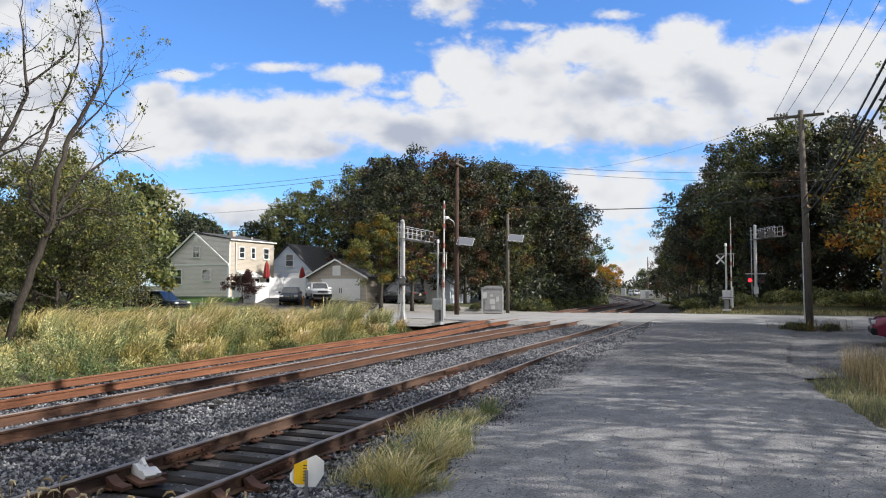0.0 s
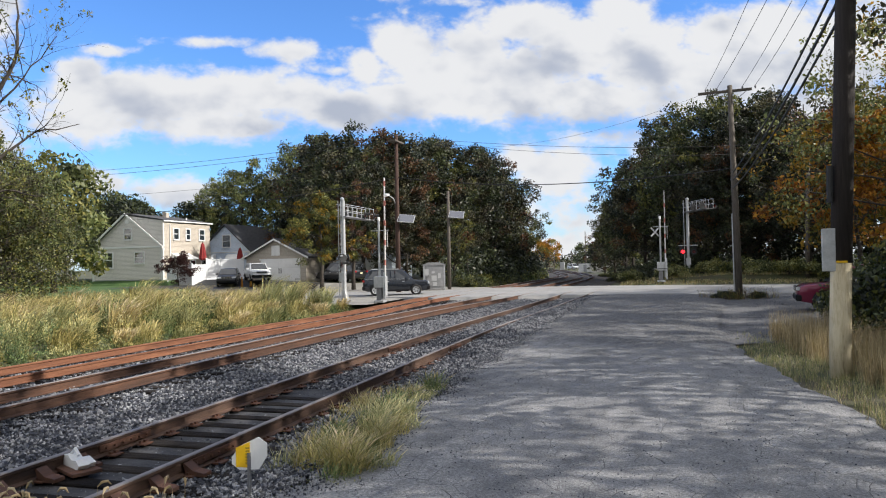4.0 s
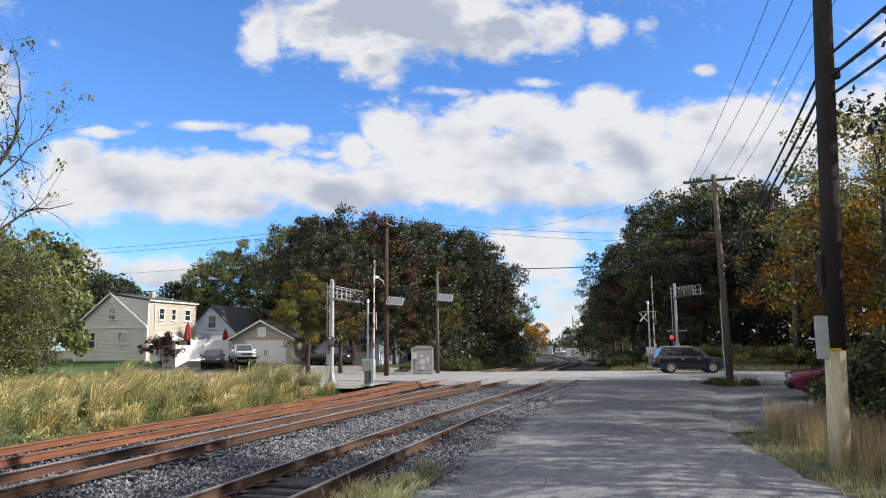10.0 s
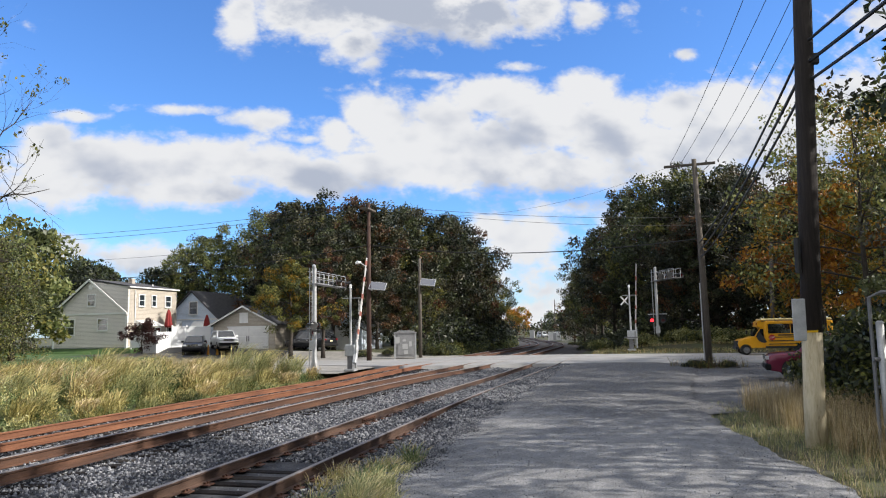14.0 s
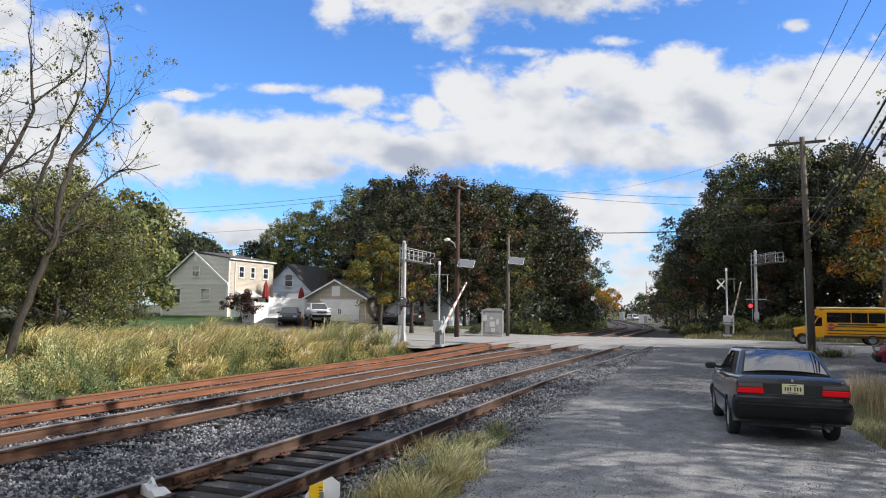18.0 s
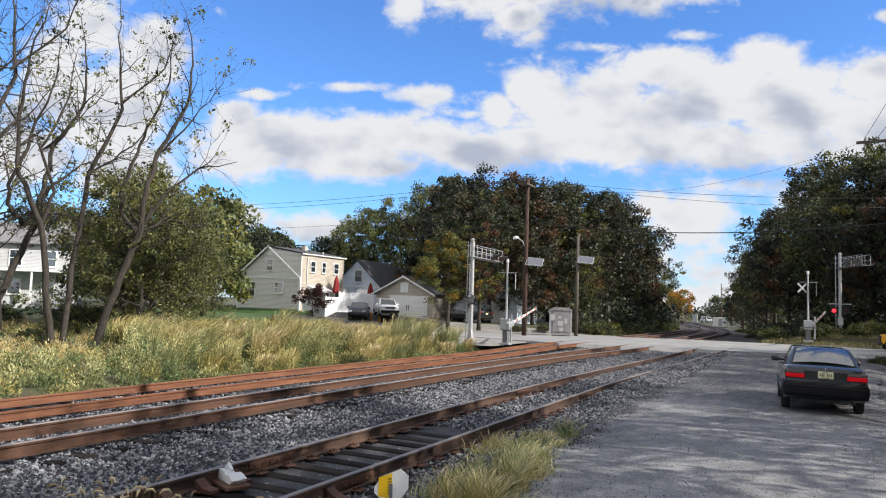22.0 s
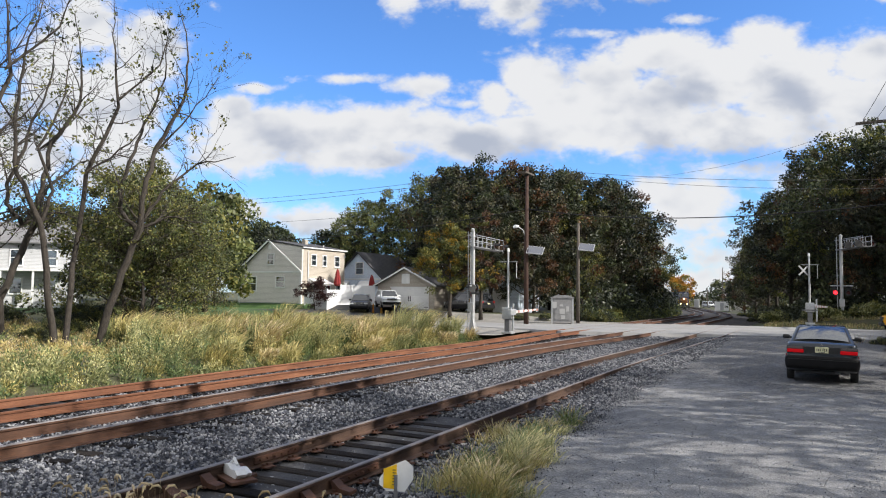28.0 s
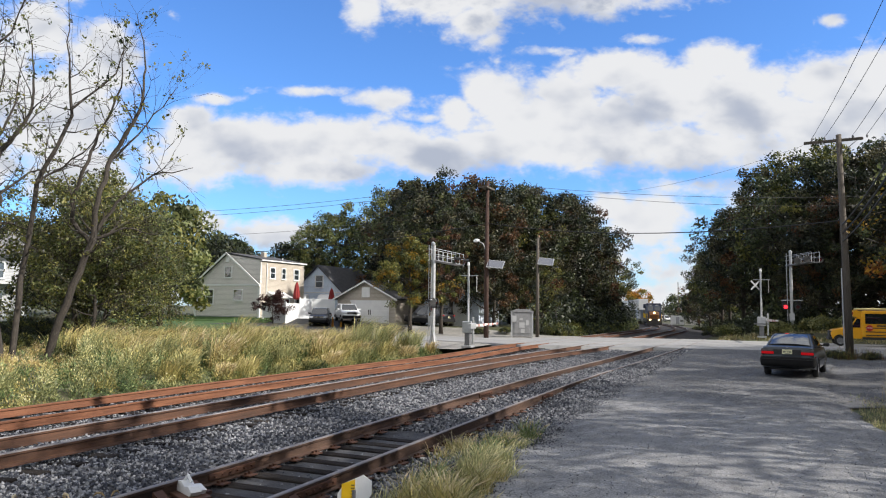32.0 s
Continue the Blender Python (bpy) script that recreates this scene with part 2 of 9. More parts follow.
def material(name, colours, rough=0.8, metal=0.0, scale=6.0, fine=60.0, bump=0.15, island=0.0, objrand=0.0, coat=0.0, spec=0.5, translucent=0.0, stretch=(1, 1, 1), emit=0.0, rough_var=0.1, alpha=None):
    """A procedural surface: colours mixed by two scales of noise, with grain, bump and per-piece variation."""
    m = bpy.data.materials.new(name)
    m.use_nodes = True
    nt = m.node_tree
    b = nt.nodes["Principled BSDF"]
    co = nt.nodes.new("ShaderNodeTexCoord")
    mp = nt.nodes.new("ShaderNodeMapping")
    mp.inputs["Scale"].default_value = stretch
    nt.links.new(co.outputs["Object"], mp.inputs[0])
    n1 = nd(nt, "ShaderNodeTexNoise", Scale=scale, Detail=5.0, Roughness=0.6)
    n2 = nd(nt, "ShaderNodeTexNoise", Scale=fine, Detail=4.0, Roughness=0.65)
    nt.links.new(mp.outputs[0], n1.inputs["Vector"])
    nt.links.new(mp.outputs[0], n2.inputs["Vector"])
    mix = math_node(nt, "ADD", math_node(nt, "MULTIPLY", n1.outputs["Fac"], 0.6), math_node(nt, "MULTIPLY", n2.outputs["Fac"], 0.4))
    if island:
        g = nt.nodes.new("ShaderNodeNewGeometry")
        mix = math_node(nt, "ADD", mix, math_node(nt, "MULTIPLY", math_node(nt, "SUBTRACT", g.outputs["Random Per Island"], 0.5), island))
    if objrand:
        oi = nt.nodes.new("ShaderNodeObjectInfo")
        mix = math_node(nt, "ADD", mix, math_node(nt, "MULTIPLY", math_node(nt, "SUBTRACT", oi.outputs["Random"], 0.5), objrand))
    cr = nt.nodes.new("ShaderNodeValToRGB")
    el = cr.color_ramp.elements
    lo, hi = 0.3, 0.7
    while len(el) < len(colours):
        el.new(0.5)
    for i, c in enumerate(colours):
        el[i].position = lo + (hi - lo) * i / max(1, len(colours) - 1)
        el[i].color = (*c, 1)
    nt.links.new(mix, cr.inputs[0])
    nt.links.new(cr.outputs[0], b.inputs["Base Color"])
    nt.links.new(math_node(nt, "ADD", math_node(nt, "MULTIPLY", math_node(nt, "SUBTRACT", n2.outputs["Fac"], 0.5), rough_var * 2), rough), b.inputs["Roughness"])
    b.inputs["Metallic"].default_value = metal
    b.inputs["Coat Weight"].default_value = coat
    b.inputs["Coat Roughness"].default_value = 0.05
    b.inputs["Specular IOR Level"].default_value = spec
    if emit:
        nt.links.new(cr.outputs[0], b.inputs["Emission Color"])
        b.inputs["Emission Strength"].default_value = emit
    if bump:
        bp = nd(nt, "ShaderNodeBump", Strength=bump, Distance=0.02)
        nt.links.new(n2.outputs["Fac"], bp.inputs["Height"])
        nt.links.new(bp.outputs[0], b.inputs["Normal"])
    if translucent:
        out = nt.nodes["Material Output"]
        tr = nt.nodes.new("ShaderNodeBsdfTranslucent")
        nt.links.new(cr.outputs[0], tr.inputs["Color"])
        ms = nt.nodes.new("ShaderNodeMixShader")
        ms.inputs[0].default_value = translucent
        nt.links.new(b.outputs[0], ms.inputs[1])
        nt.links.new(tr.outputs[0], ms.inputs[2])
        nt.links.new(ms.outputs[0], out.inputs[0])
    return m


def glass(name, colour=(0.02, 0.025, 0.03), rough=0.03):
    m = bpy.data.materials.new(name)
    m.use_nodes = True
    b = m.node_tree.nodes["Principled BSDF"]
    b.inputs["Base Color"].default_value = (*colour, 1)
    b.inputs["Roughness"].default_value = rough
    b.inputs["Specular IOR Level"].default_value = 0.5
    b.inputs["IOR"].default_value = 2.3
    b.inputs["Coat Weight"].default_value = 1.0
    b.inputs["Coat IOR"].default_value = 1.8
    b.inputs["Coat Roughness"].default_value = 0.02
    return m


def car_window(name, reflect):
    """Tinted car glass: dark inside, with a strong clear reflection."""
    m = glass(name, (0.012, 0.014, 0.016), 0.02)
    m.node_tree.nodes["Principled BSDF"].inputs["IOR"].default_value = 1.6
    m.node_tree.nodes["Principled BSDF"].inputs["Coat Weight"].default_value = 0.4
    nt = m.node_tree
    gl = nd(nt, "ShaderNodeBsdfGlossy", Roughness=0.03, Color=(0.95, 0.97, 1.0, 1))
    ms = nt.nodes.new("ShaderNodeMixShader")
    ms.inputs[0].default_value = reflect
    nt.links.new(nt.nodes["Principled BSDF"].outputs[0], ms.inputs[1])
    nt.links.new(gl.outputs[0], ms.inputs[2])
    nt.links.new(ms.outputs[0], nt.nodes["Material Output"].inputs[0])
    return m


def glow(name, colour, strength):
    m = bpy.data.materials.new(name)
    m.use_nodes = True
    b = m.node_tree.nodes["Principled BSDF"]
    b.inputs["Base Color"].default_value = (*colour, 1)
    b.inputs["Emission Color"].default_value = (*colour, 1)
    b.inputs["Emission Strength"].default_value = strength
    b.inputs["Specular IOR Level"].default_value = 0.15
    return m


def asphalt_surface():
    """Worn asphalt: pale aggregate, dark patches along the wheel tracks, a web of cracks."""
    m = bpy.data.materials.new("worn_asphalt")
    m.use_nodes = True
    nt = m.node_tree
    b = nt.nodes["Principled BSDF"]
    co = nt.nodes.new("ShaderNodeTexCoord")

    def tex(kind, scale, stretch=(1, 1, 1), **kw):
        mp = nt.nodes.new("ShaderNodeMapping")
        mp.inputs["Scale"].default_value = stretch
        nt.links.new(co.outputs["Object"], mp.inputs[0])
        n = nd(nt, kind, Scale=scale, **kw)
        nt.links.new(mp.outputs[0], n.inputs["Vector"])
        return n
    big = tex("ShaderNodeTexNoise", 0.35, (1, 0.35, 1), Detail=6.0, Roughness=0.62).outputs["Fac"]
    mid = tex("ShaderNodeTexNoise", 2.4, (1, 0.6, 1), Detail=6.0, Roughness=0.7).outputs["Fac"]
    grit = tex("ShaderNodeTexNoise", 34.0, Detail=5.0, Roughness=0.8).outputs["Fac"]
    agg = tex("ShaderNodeTexVoronoi", 55.0).outputs["Distance"]
    mix = math_node(nt, "ADD", math_node(nt, "MULTIPLY", big, 0.27), math_node(nt, "MULTIPLY", mid, 0.25))
    mix = math_node(nt, "ADD", mix, math_node(nt, "MULTIPLY", grit, 0.48))
    cr = nt.nodes.new("ShaderNodeValToRGB")
    el = cr.color_ramp.elements
    el.new(0.5)
    for i, (p_, c) in enumerate(((0.40, (0.10, 0.102, 0.108)), (0.5, (0.235, 0.235, 0.238)), (0.60, (0.45, 0.445, 0.44)))):
        el[i].position, el[i].color = p_, (*c, 1)
    nt.links.new(mix, cr.inputs[0])
    warp = nt.nodes.new("ShaderNodeMixRGB")
    warp.inputs[0].default_value = 0.12
    nt.links.new(co.outputs["Object"], warp.inputs[1])
    nt.links.new(tex("ShaderNodeTexNoise", 1.6, Detail=4.0).outputs["Color"], warp.inputs[2])
    dark = None
    for sc, wd in ((3.4, 0.006), (9.0, 0.009)):
        v = nd(nt, "ShaderNodeTexVoronoi", Scale=sc)
        v.feature = "DISTANCE_TO_EDGE"
        nt.links.new(warp.outputs[0], v.inputs["Vector"])
        c = smooth(nt, v.outputs["Distance"], wd * 2.2, wd * 0.4)
        dark = c if dark is None else math_node(nt, "MAXIMUM", dark, math_node(nt, "MULTIPLY", c, smooth(nt, big, 0.5, 0.62)))
    stain = math_node(nt, "MULTIPLY", math_node(nt, "MULTIPLY", dark, smooth(nt, mid, 0.42, 0.58)), 0.85)
    mx = nt.nodes.new("ShaderNodeMixRGB")
    mx.inputs[2].default_value = (0.05, 0.05, 0.052, 1)
    nt.links.new(stain, mx.inputs[0])
    # loose gravel, partly darkened for shade, covers the far end of the lane in ragged tongues
    pos = nt.nodes.new("ShaderNodeSeparateXYZ")
    nt.links.new(co.outputs["Object"], pos.inputs[0])
    rag = tex("ShaderNodeTexNoise", 0.5, (1.0, 0.5, 1), Detail=5.0, Roughness=0.65).outputs["Fac"]
    reach = math_node(nt, "ADD", pos.outputs[1], math_node(nt, "MULTIPLY", math_node(nt, "SUBTRACT", rag, 0.5), 26.0))
    cover = math_node(nt, "MULTIPLY", smooth(nt, reach, 14.5, 21.0), 0.9)
    peb = tex("ShaderNodeTexVoronoi", 26.0)
    gr = nt.nodes.new("ShaderNodeValToRGB")
    ge = gr.color_ramp.elements
    ge.new(0.5)
    # gravel greys set low, with part of the shade there in the colour
    for i, (p_, c) in enumerate(((0.25, (0.035, 0.035, 0.038)), (0.5, (0.11, 0.11, 0.112)), (0.78, (0.25, 0.247, 0.242)))):
        ge[i].position, ge[i].color = p_, (*c, 1)
    sepc = nt.nodes.new("ShaderNodeSeparateColor")
    nt.links.new(peb.outputs["Color"], sepc.inputs[0])
    nt.links.new(math_node(nt, "ADD", math_node(nt, "MULTIPLY", sepc.outputs[0], 0.6), math_node(nt, "MULTIPLY", mid, 0.4)), gr.inputs[0])
    cover_mix = nt.nodes.new("ShaderNodeMixRGB")
    nt.links.new(cover, cover_mix.inputs[0])
    nt.links.new(cr.outputs[0], cover_mix.inputs[1])
    nt.links.new(gr.outputs[0], cover_mix.inputs[2])
    nt.links.new(cover_mix.outputs[0], mx.inputs[1])
    nt.links.new(mx.outputs[0], b.inputs["Base Color"])
    b.inputs["Roughness"].default_value = 0.86
    b.inputs["Specular IOR Level"].default_value = 0.35
    bp = nd(nt, "ShaderNodeBump", Strength=0.8, Distance=0.015)
    nt.links.new(math_node(nt, "SUBTRACT", math_node(nt, "ADD", agg, mid), math_node(nt, "MULTIPLY", dark, 1.2)), bp.inputs["Height"])
    nt.links.new(bp.outputs[0], b.inputs["Normal"])
    return m


M = dict(
    dirt=material("dirt_and_thatch", [(0.04, 0.032, 0.022), (0.075, 0.065, 0.036), (0.065, 0.08, 0.03), (0.12, 0.10, 0.06)], 0.95, scale=0.6, fine=22, bump=0.5),
    lawn=material("mown_lawn", [(0.03, 0.065, 0.018), (0.05, 0.105, 0.025), (0.085, 0.14, 0.04)], 0.9, scale=1.2, fine=60, bump=0.4),
    asphalt=asphalt_surface(),
    gravel=material("grey_gravel", [(0.05, 0.05, 0.054), (0.11, 0.11, 0.114), (0.21, 0.207, 0.2)], 0.95, scale=1.5, fine=28, bump=0.9),
    gravel_pale=material("pale_gravel", [(0.15, 0.14, 0.13), (0.25, 0.24, 0.22), (0.36, 0.34, 0.31)], 0.95, scale=1.2, fine=26, bump=0.8),
    rusty_pole=material("brown_pole_wood", [(0.03, 0.016, 0.012), (0.06, 0.032, 0.024), (0.10, 0.06, 0.045)], 0.9, scale=3, fine=30, bump=0.6, stretch=(9, 9, 0.6)),
    concrete=material("pale_road_concrete", [(0.19, 0.187, 0.184), (0.265, 0.262, 0.256), (0.33, 0.326, 0.32)], 0.9, scale=0.5, fine=40, bump=0.2),
    ballast_bed=material("ballast_bed", [(0.022, 0.022, 0.025), (0.055, 0.055, 0.06), (0.12, 0.118, 0.118)], 0.95, scale=2.0, fine=26, bump=1.0),
    # old ballast with the woods' shade put into its colour
    bed_shade_dark=material("old_ballast_shade_dark", [(0.02, 0.018, 0.017), (0.045, 0.039, 0.036), (0.09, 0.08, 0.072)], 0.95, scale=1.0, fine=12, bump=0.8),
    stone=material("ballast_stone", [(0.042, 0.046, 0.06), (0.098, 0.104, 0.126), (0.165, 0.172, 0.195), (0.31, 0.315, 0.33)], 0.9, scale=1.1, fine=30, bump=0.2, island=0.75),
    rust=material("rusty_rail_steel", [(0.07, 0.029, 0.017), (0.165, 0.066, 0.032), (0.28, 0.125, 0.065)], 0.8, scale=1.6, fine=30, bump=0.25, stretch=(4, 0.4, 4)),
    # brown rust, lowered further to hold the tree shade on the near main
    brownrust_shaded=material("brown_rail_steel_shaded", [(0.035, 0.02, 0.014), (0.08, 0.038, 0.022), (0.16, 0.075, 0.04)], 0.8, scale=1.6, fine=30, bump=0.25, stretch=(4, 0.4, 4)),
    sidesteel=material("grimy_rail_steel", [(0.03, 0.018, 0.014), (0.075, 0.042, 0.028), (0.15, 0.085, 0.055)], 0.75, scale=1.6, fine=30, bump=0.25, stretch=(4, 0.4, 4)),
    darkrust=material("dark_rail_steel", [(0.035, 0.018, 0.013), (0.085, 0.038, 0.022), (0.17, 0.07, 0.035)], 0.75, scale=1.6, fine=30, bump=0.25, stretch=(4, 0.4, 4)),
    railtop=material("polished_rail_head", [(0.15, 0.125, 0.11), (0.30, 0.27, 0.255)], 0.5, metal=0.25, scale=3, fine=60, bump=0.05, stretch=(10, 0.3, 1)),
    tie=material("weathered_tie_wood", [(0.008, 0.007, 0.007), (0.018, 0.015, 0.014), (0.05, 0.043, 0.038)], 0.95, scale=3, fine=25, bump=0.7, stretch=(1, 8, 8), objrand=0.35, spec=0.15),
    pole=material("grey_utility_pole_wood", [(0.05, 0.04, 0.032), (0.10, 0.085, 0.07), (0.17, 0.15, 0.13)], 0.9, scale=3, fine=30, bump=0.6, stretch=(9, 9, 0.6)),
    darkpole=material("creosoted_pole_wood", [(0.012, 0.009, 0.008), (0.028, 0.021, 0.019), (0.055, 0.042, 0.037)], 0.8, scale=3, fine=30, bump=0.6, stretch=(9, 9, 0.6)),
    bark=material("tree_bark", [(0.022, 0.018, 0.015), (0.048, 0.040, 0.033), (0.10, 0.085, 0.07)], 0.95, scale=5, fine=35, bump=0.8, stretch=(4, 4, 0.8)),
    alu=material("galvanised_steel", [(0.36, 0.37, 0.38), (0.5, 0.51, 0.52), (0.62, 0.62, 0.62)], 0.5, metal=0.55, scale=5, fine=50, bump=0.06),
    steel=material("dull_grey_steel", [(0.13, 0.13, 0.14), (0.2, 0.2, 0.21), (0.28, 0.28, 0.28)], 0.55, metal=0.4, scale=5, fine=50, bump=0.08),
    black=material("black_paint", [(0.012, 0.012, 0.013), (0.022, 0.022, 0.023), (0.035, 0.034, 0.033)], 0.6, scale=4, fine=40, bump=0.05),
    rubber=material("tyre_rubber", [(0.012, 0.012, 0.012), (0.02, 0.02, 0.02), (0.035, 0.034, 0.033)], 0.85, scale=8, fine=60, bump=0.2),
    white=material("white_paint", [(0.68, 0.68, 0.68), (0.78, 0.78, 0.77), (0.82, 0.82, 0.81)], 0.5, scale=2, fine=30, bump=0.03),
    vinyl=material("white_vinyl", [(0.72, 0.73, 0.75), (0.79, 0.8, 0.81), (0.83, 0.83, 0.84)], 0.4, scale=2, fine=30, bump=0.02),
    red=material("red_paint", [(0.42, 0.02, 0.02), (0.5, 0.03, 0.025)], 0.5),
    yellow=material("signal_yellow", [(0.75, 0.45, 0.0), (0.85, 0.52, 0.01)], 0.5),
)

# ---------------------------------------------------------------- mesh helpers


def mesh_from(name, verts, faces, mats, smooth_shade=False, mat_index=None):
    me = bpy.data.meshes.new(name)
    me.from_pydata([tuple(v) for v in verts], [], faces)
    for m in mats if isinstance(mats, (list, tuple)) else [mats]:
        me.materials.append(m)
    if mat_index is not None:
        me.polygons.foreach_set("material_index", mat_index)
    if smooth_shade:
        me.polygons.foreach_set("use_smooth", [True] * len(me.polygons))
    me.update()
    return me


def quick_mesh(name, co, n_per, mats):
    """Many separate n-gons with n_per corners each; co is an (n * n_per, 3) array."""
    me = bpy.data.meshes.new(name)
    nv = len(co)
    nf = nv // n_per
    me.vertices.add(nv)
    me.vertices.foreach_set("co", np.asarray(co, dtype=np.float32).ravel())
    me.loops.add(nv)
    me.loops.foreach_set("vertex_index", np.arange(nv, dtype=np.int32))
    me.polygons.add(nf)
    me.polygons.foreach_set("loop_start", np.arange(0, nv, n_per, dtype=np.int32))
    for m in mats if isinstance(mats, (list, tuple)) else [mats]:
        me.materials.append(m)
    me.update(calc_edges=True)
    me.validate()
    me.shade_flat()
    return me


def thing(name, label, category, group="", kind="", at=(0, 0, 0), rz=0.0):
    ob = new(name)
    ob.empty_display_size = 0.1
    ob.matrix_basis = pose(*at, 0, 0, rz)
    return tagged(ob, label, category, group, kind)


def part(name, bm, mat, parent, label="", smooth_shade=False, m=None):
    if isinstance(bm, bpy.types.Mesh):
        me = bm
    else:
        me = bpy.data.meshes.new(name)
        bm.normal_update()
        bm.to_mesh(me)
        bm.free()
        for k in mat if isinstance(mat, (list, tuple)) else [mat]:
            me.materials.append(k)
        if smooth_shade:
            me.polygons.foreach_set("use_smooth", [True] * len(me.polygons))
            if smooth_shade is not True:
                me.set_sharp_from_angle(angle=radians(smooth_shade))
    ob = new(name, me)
    ob.parent = parent
    if m is not None:
        ob.matrix_basis = m
    if label:
        ob["label"] = label
    return ob


def add_box(bm, lo, hi, bevel=0.0, m=None):
    vs = [bm.verts.new((x, y, z)) for z in (lo[2], hi[2]) for y in (lo[1], hi[1]) for x in (lo[0], hi[0])]
    fs = [bm.faces.new([vs[i] for i in q]) for q in ((0, 2, 3, 1), (4, 5, 7, 6), (0, 1, 5, 4), (2, 6, 7, 3), (0, 4, 6, 2), (1, 3, 7, 5))]
    if bevel:
        es = list({e for f_ in fs for e in f_.edges})
        r = bmesh.ops.bevel(bm, geom=es, offset=bevel, segments=1, affect="EDGES", profile=0.5)
        vs = list({v for f_ in r["faces"] for v in f_.verts} | {v for v in vs if v.is_valid})
    if m is not None:
        bmesh.ops.transform(bm, matrix=m, verts=[v for v in vs if v.is_valid])
    return bm


def box(lo, hi, bevel=0.0, m=None):
    return add_box(bmesh.new(), lo, hi, bevel, m)


def add_tube(bm, pts, radii, seg=10, cap=True):
    """A tapered tube along points."""
    pts = [Vector(p) for p in pts]
    if isinstance(radii, (int, float)):
        radii = [radii] * len(pts)
    rings = []
    side = None
    for i, p in enumerate(pts):
        d = (pts[min(i + 1, len(pts) - 1)] - pts[max(i - 1, 0)]).normalized()
        if side is None:
            side = d.orthogonal().normalized()
        side = (side - d * side.dot(d)).normalized()
        up = d.cross(side)
        rings.append([bm.verts.new(p + (side * math.cos(2 * math.pi * k / seg) + up * math.sin(2 * math.pi * k / seg)) * radii[i]) for k in range(seg)])
    for a, b in zip(rings, rings[1:]):
        for k in range(seg):
            bm.faces.new((a[k], a[(k + 1) % seg], b[(k + 1) % seg], b[k]))
    if cap:
        bm.faces.new(rings[0][::-1])
        bm.faces.new(rings[-1])
    return bm


def tube(pts, radii, seg=10, cap=True):
    return add_tube(bmesh.new(), pts, radii, seg, cap)


def prism(poly, depth_lo, depth_hi, axis="y"):
    """A polygon of (a, b) extruded along an axis: 'y' takes (x, z), 'x' takes (y, z), 'z' takes (x, y)."""
    bm = bmesh.new()

    def at(a, b, c):
        return {"y": (a, c, b), "x": (c, a, b), "z": (a, b, c)}[axis]
    lo = [bm.verts.new(at(a, b, depth_lo)) for a, b in poly]
    hi = [bm.verts.new(at(a, b, depth_hi)) for a, b in poly]
    bm.faces.new(lo)
    bm.faces.new(hi[::-1])
    n = len(poly)
    for i in range(n):
        bm.faces.new((lo[i], hi[i], hi[(i + 1) % n], lo[(i + 1) % n]))
    bmesh.ops.recalc_face_normals(bm, faces=bm.faces[:])
    return bm


def lerp_table(table, v):
    xs, ys = zip(*table)
    return float(np.interp(v, xs, ys))


def soft_table(table):
    """A smoothed interpolator of (y, x) knots."""
    ys = np.arange(table[0][0], table[-1][0] + 0.5, 0.5)
    xs = np.interp(ys, [a for a, _ in table], [b for _, b in table])
    k = np.hanning(27)
    k /= k.sum()
    for _ in range(2):
        xs = np.convolve(np.pad(xs, 13, mode="edge"), k, mode="valid")
    return lambda y: float(np.interp(y, ys, xs))


# ---------------------------------------------------------------- the plan
# y runs along the railway, x to the right of it; the camera stands near the origin.
near_main = soft_table([(-60, -10.2), (15, -10.15), (25, -9.85), (35, -9.1), (45, -8.45), (60, -8.1), (75, -8.2), (92, -8.9), (117, -11.3), (149, -15.4), (180, -21), (213, -28), (260, -41), (300, -55), (340, -72), (400, -100)])
side_line = soft_table([(-60, -5.9), (20, -5.9), (26, -5.65), (35, -5.1), (45, -4.7), (60, -4.4)])


def far_main(y):
    return near_main(y) - 4.1 + 0.25 * min(1, max(0, (y - 20) / 30))


def step(a, b, v):
    t = min(1.0, max(0.0, (v - a) / (b - a)))
    return t * t * (3 - 2 * t)


def lane_z(y):
    """The lane falls gently away from the camera and rises again to the crossing."""
    return 0.09 - 0.18 * step(9, 21, y) + 0.09 * step(28, 41, y)


def fall(y):
    """The line drops gently towards the bend."""
    return 1.45 * step(48, 190, y)


def ground_z(x, y):
    z = -0.10
    c = near_main(min(max(y, -60), 400))
    z -= 0.34 * step(-3.45, -4.1, x) * step(c - 8.2, c - 7.0, x) * (1 - step(44, 46, y)) if y < 47 else 0.30 * step(c + 4.6, c + 3.4, x) * step(c - 8.6, c - 7.6, x) * step(54, 56, y)
    z -= 0.30 * step(-11.5, -13.5, x - (near_main(min(max(y, -60), 400)) + 10.15)) * (1 - step(36, 41, y))
    z -= 0.12 * step(36, 41, y) * step(-11, -15, x)
    z += (lane_z(y) - 0.03) * step(-4.2, -3.3, x) * (1 - step(2.5, 7, x)) if -40 < y < 42 else 0.0
    z += 0.55 * step(-26, -44, x) * step(-10, 20, y)
    z += 0.22 * step(53, 57, y) * step(-4, 0, x)
    if y > 58:
        z += 0.5 * step(3, 12, abs(x - near_main(min(y, 400)) + 2) - 3)
    z -= fall(y)
    return z


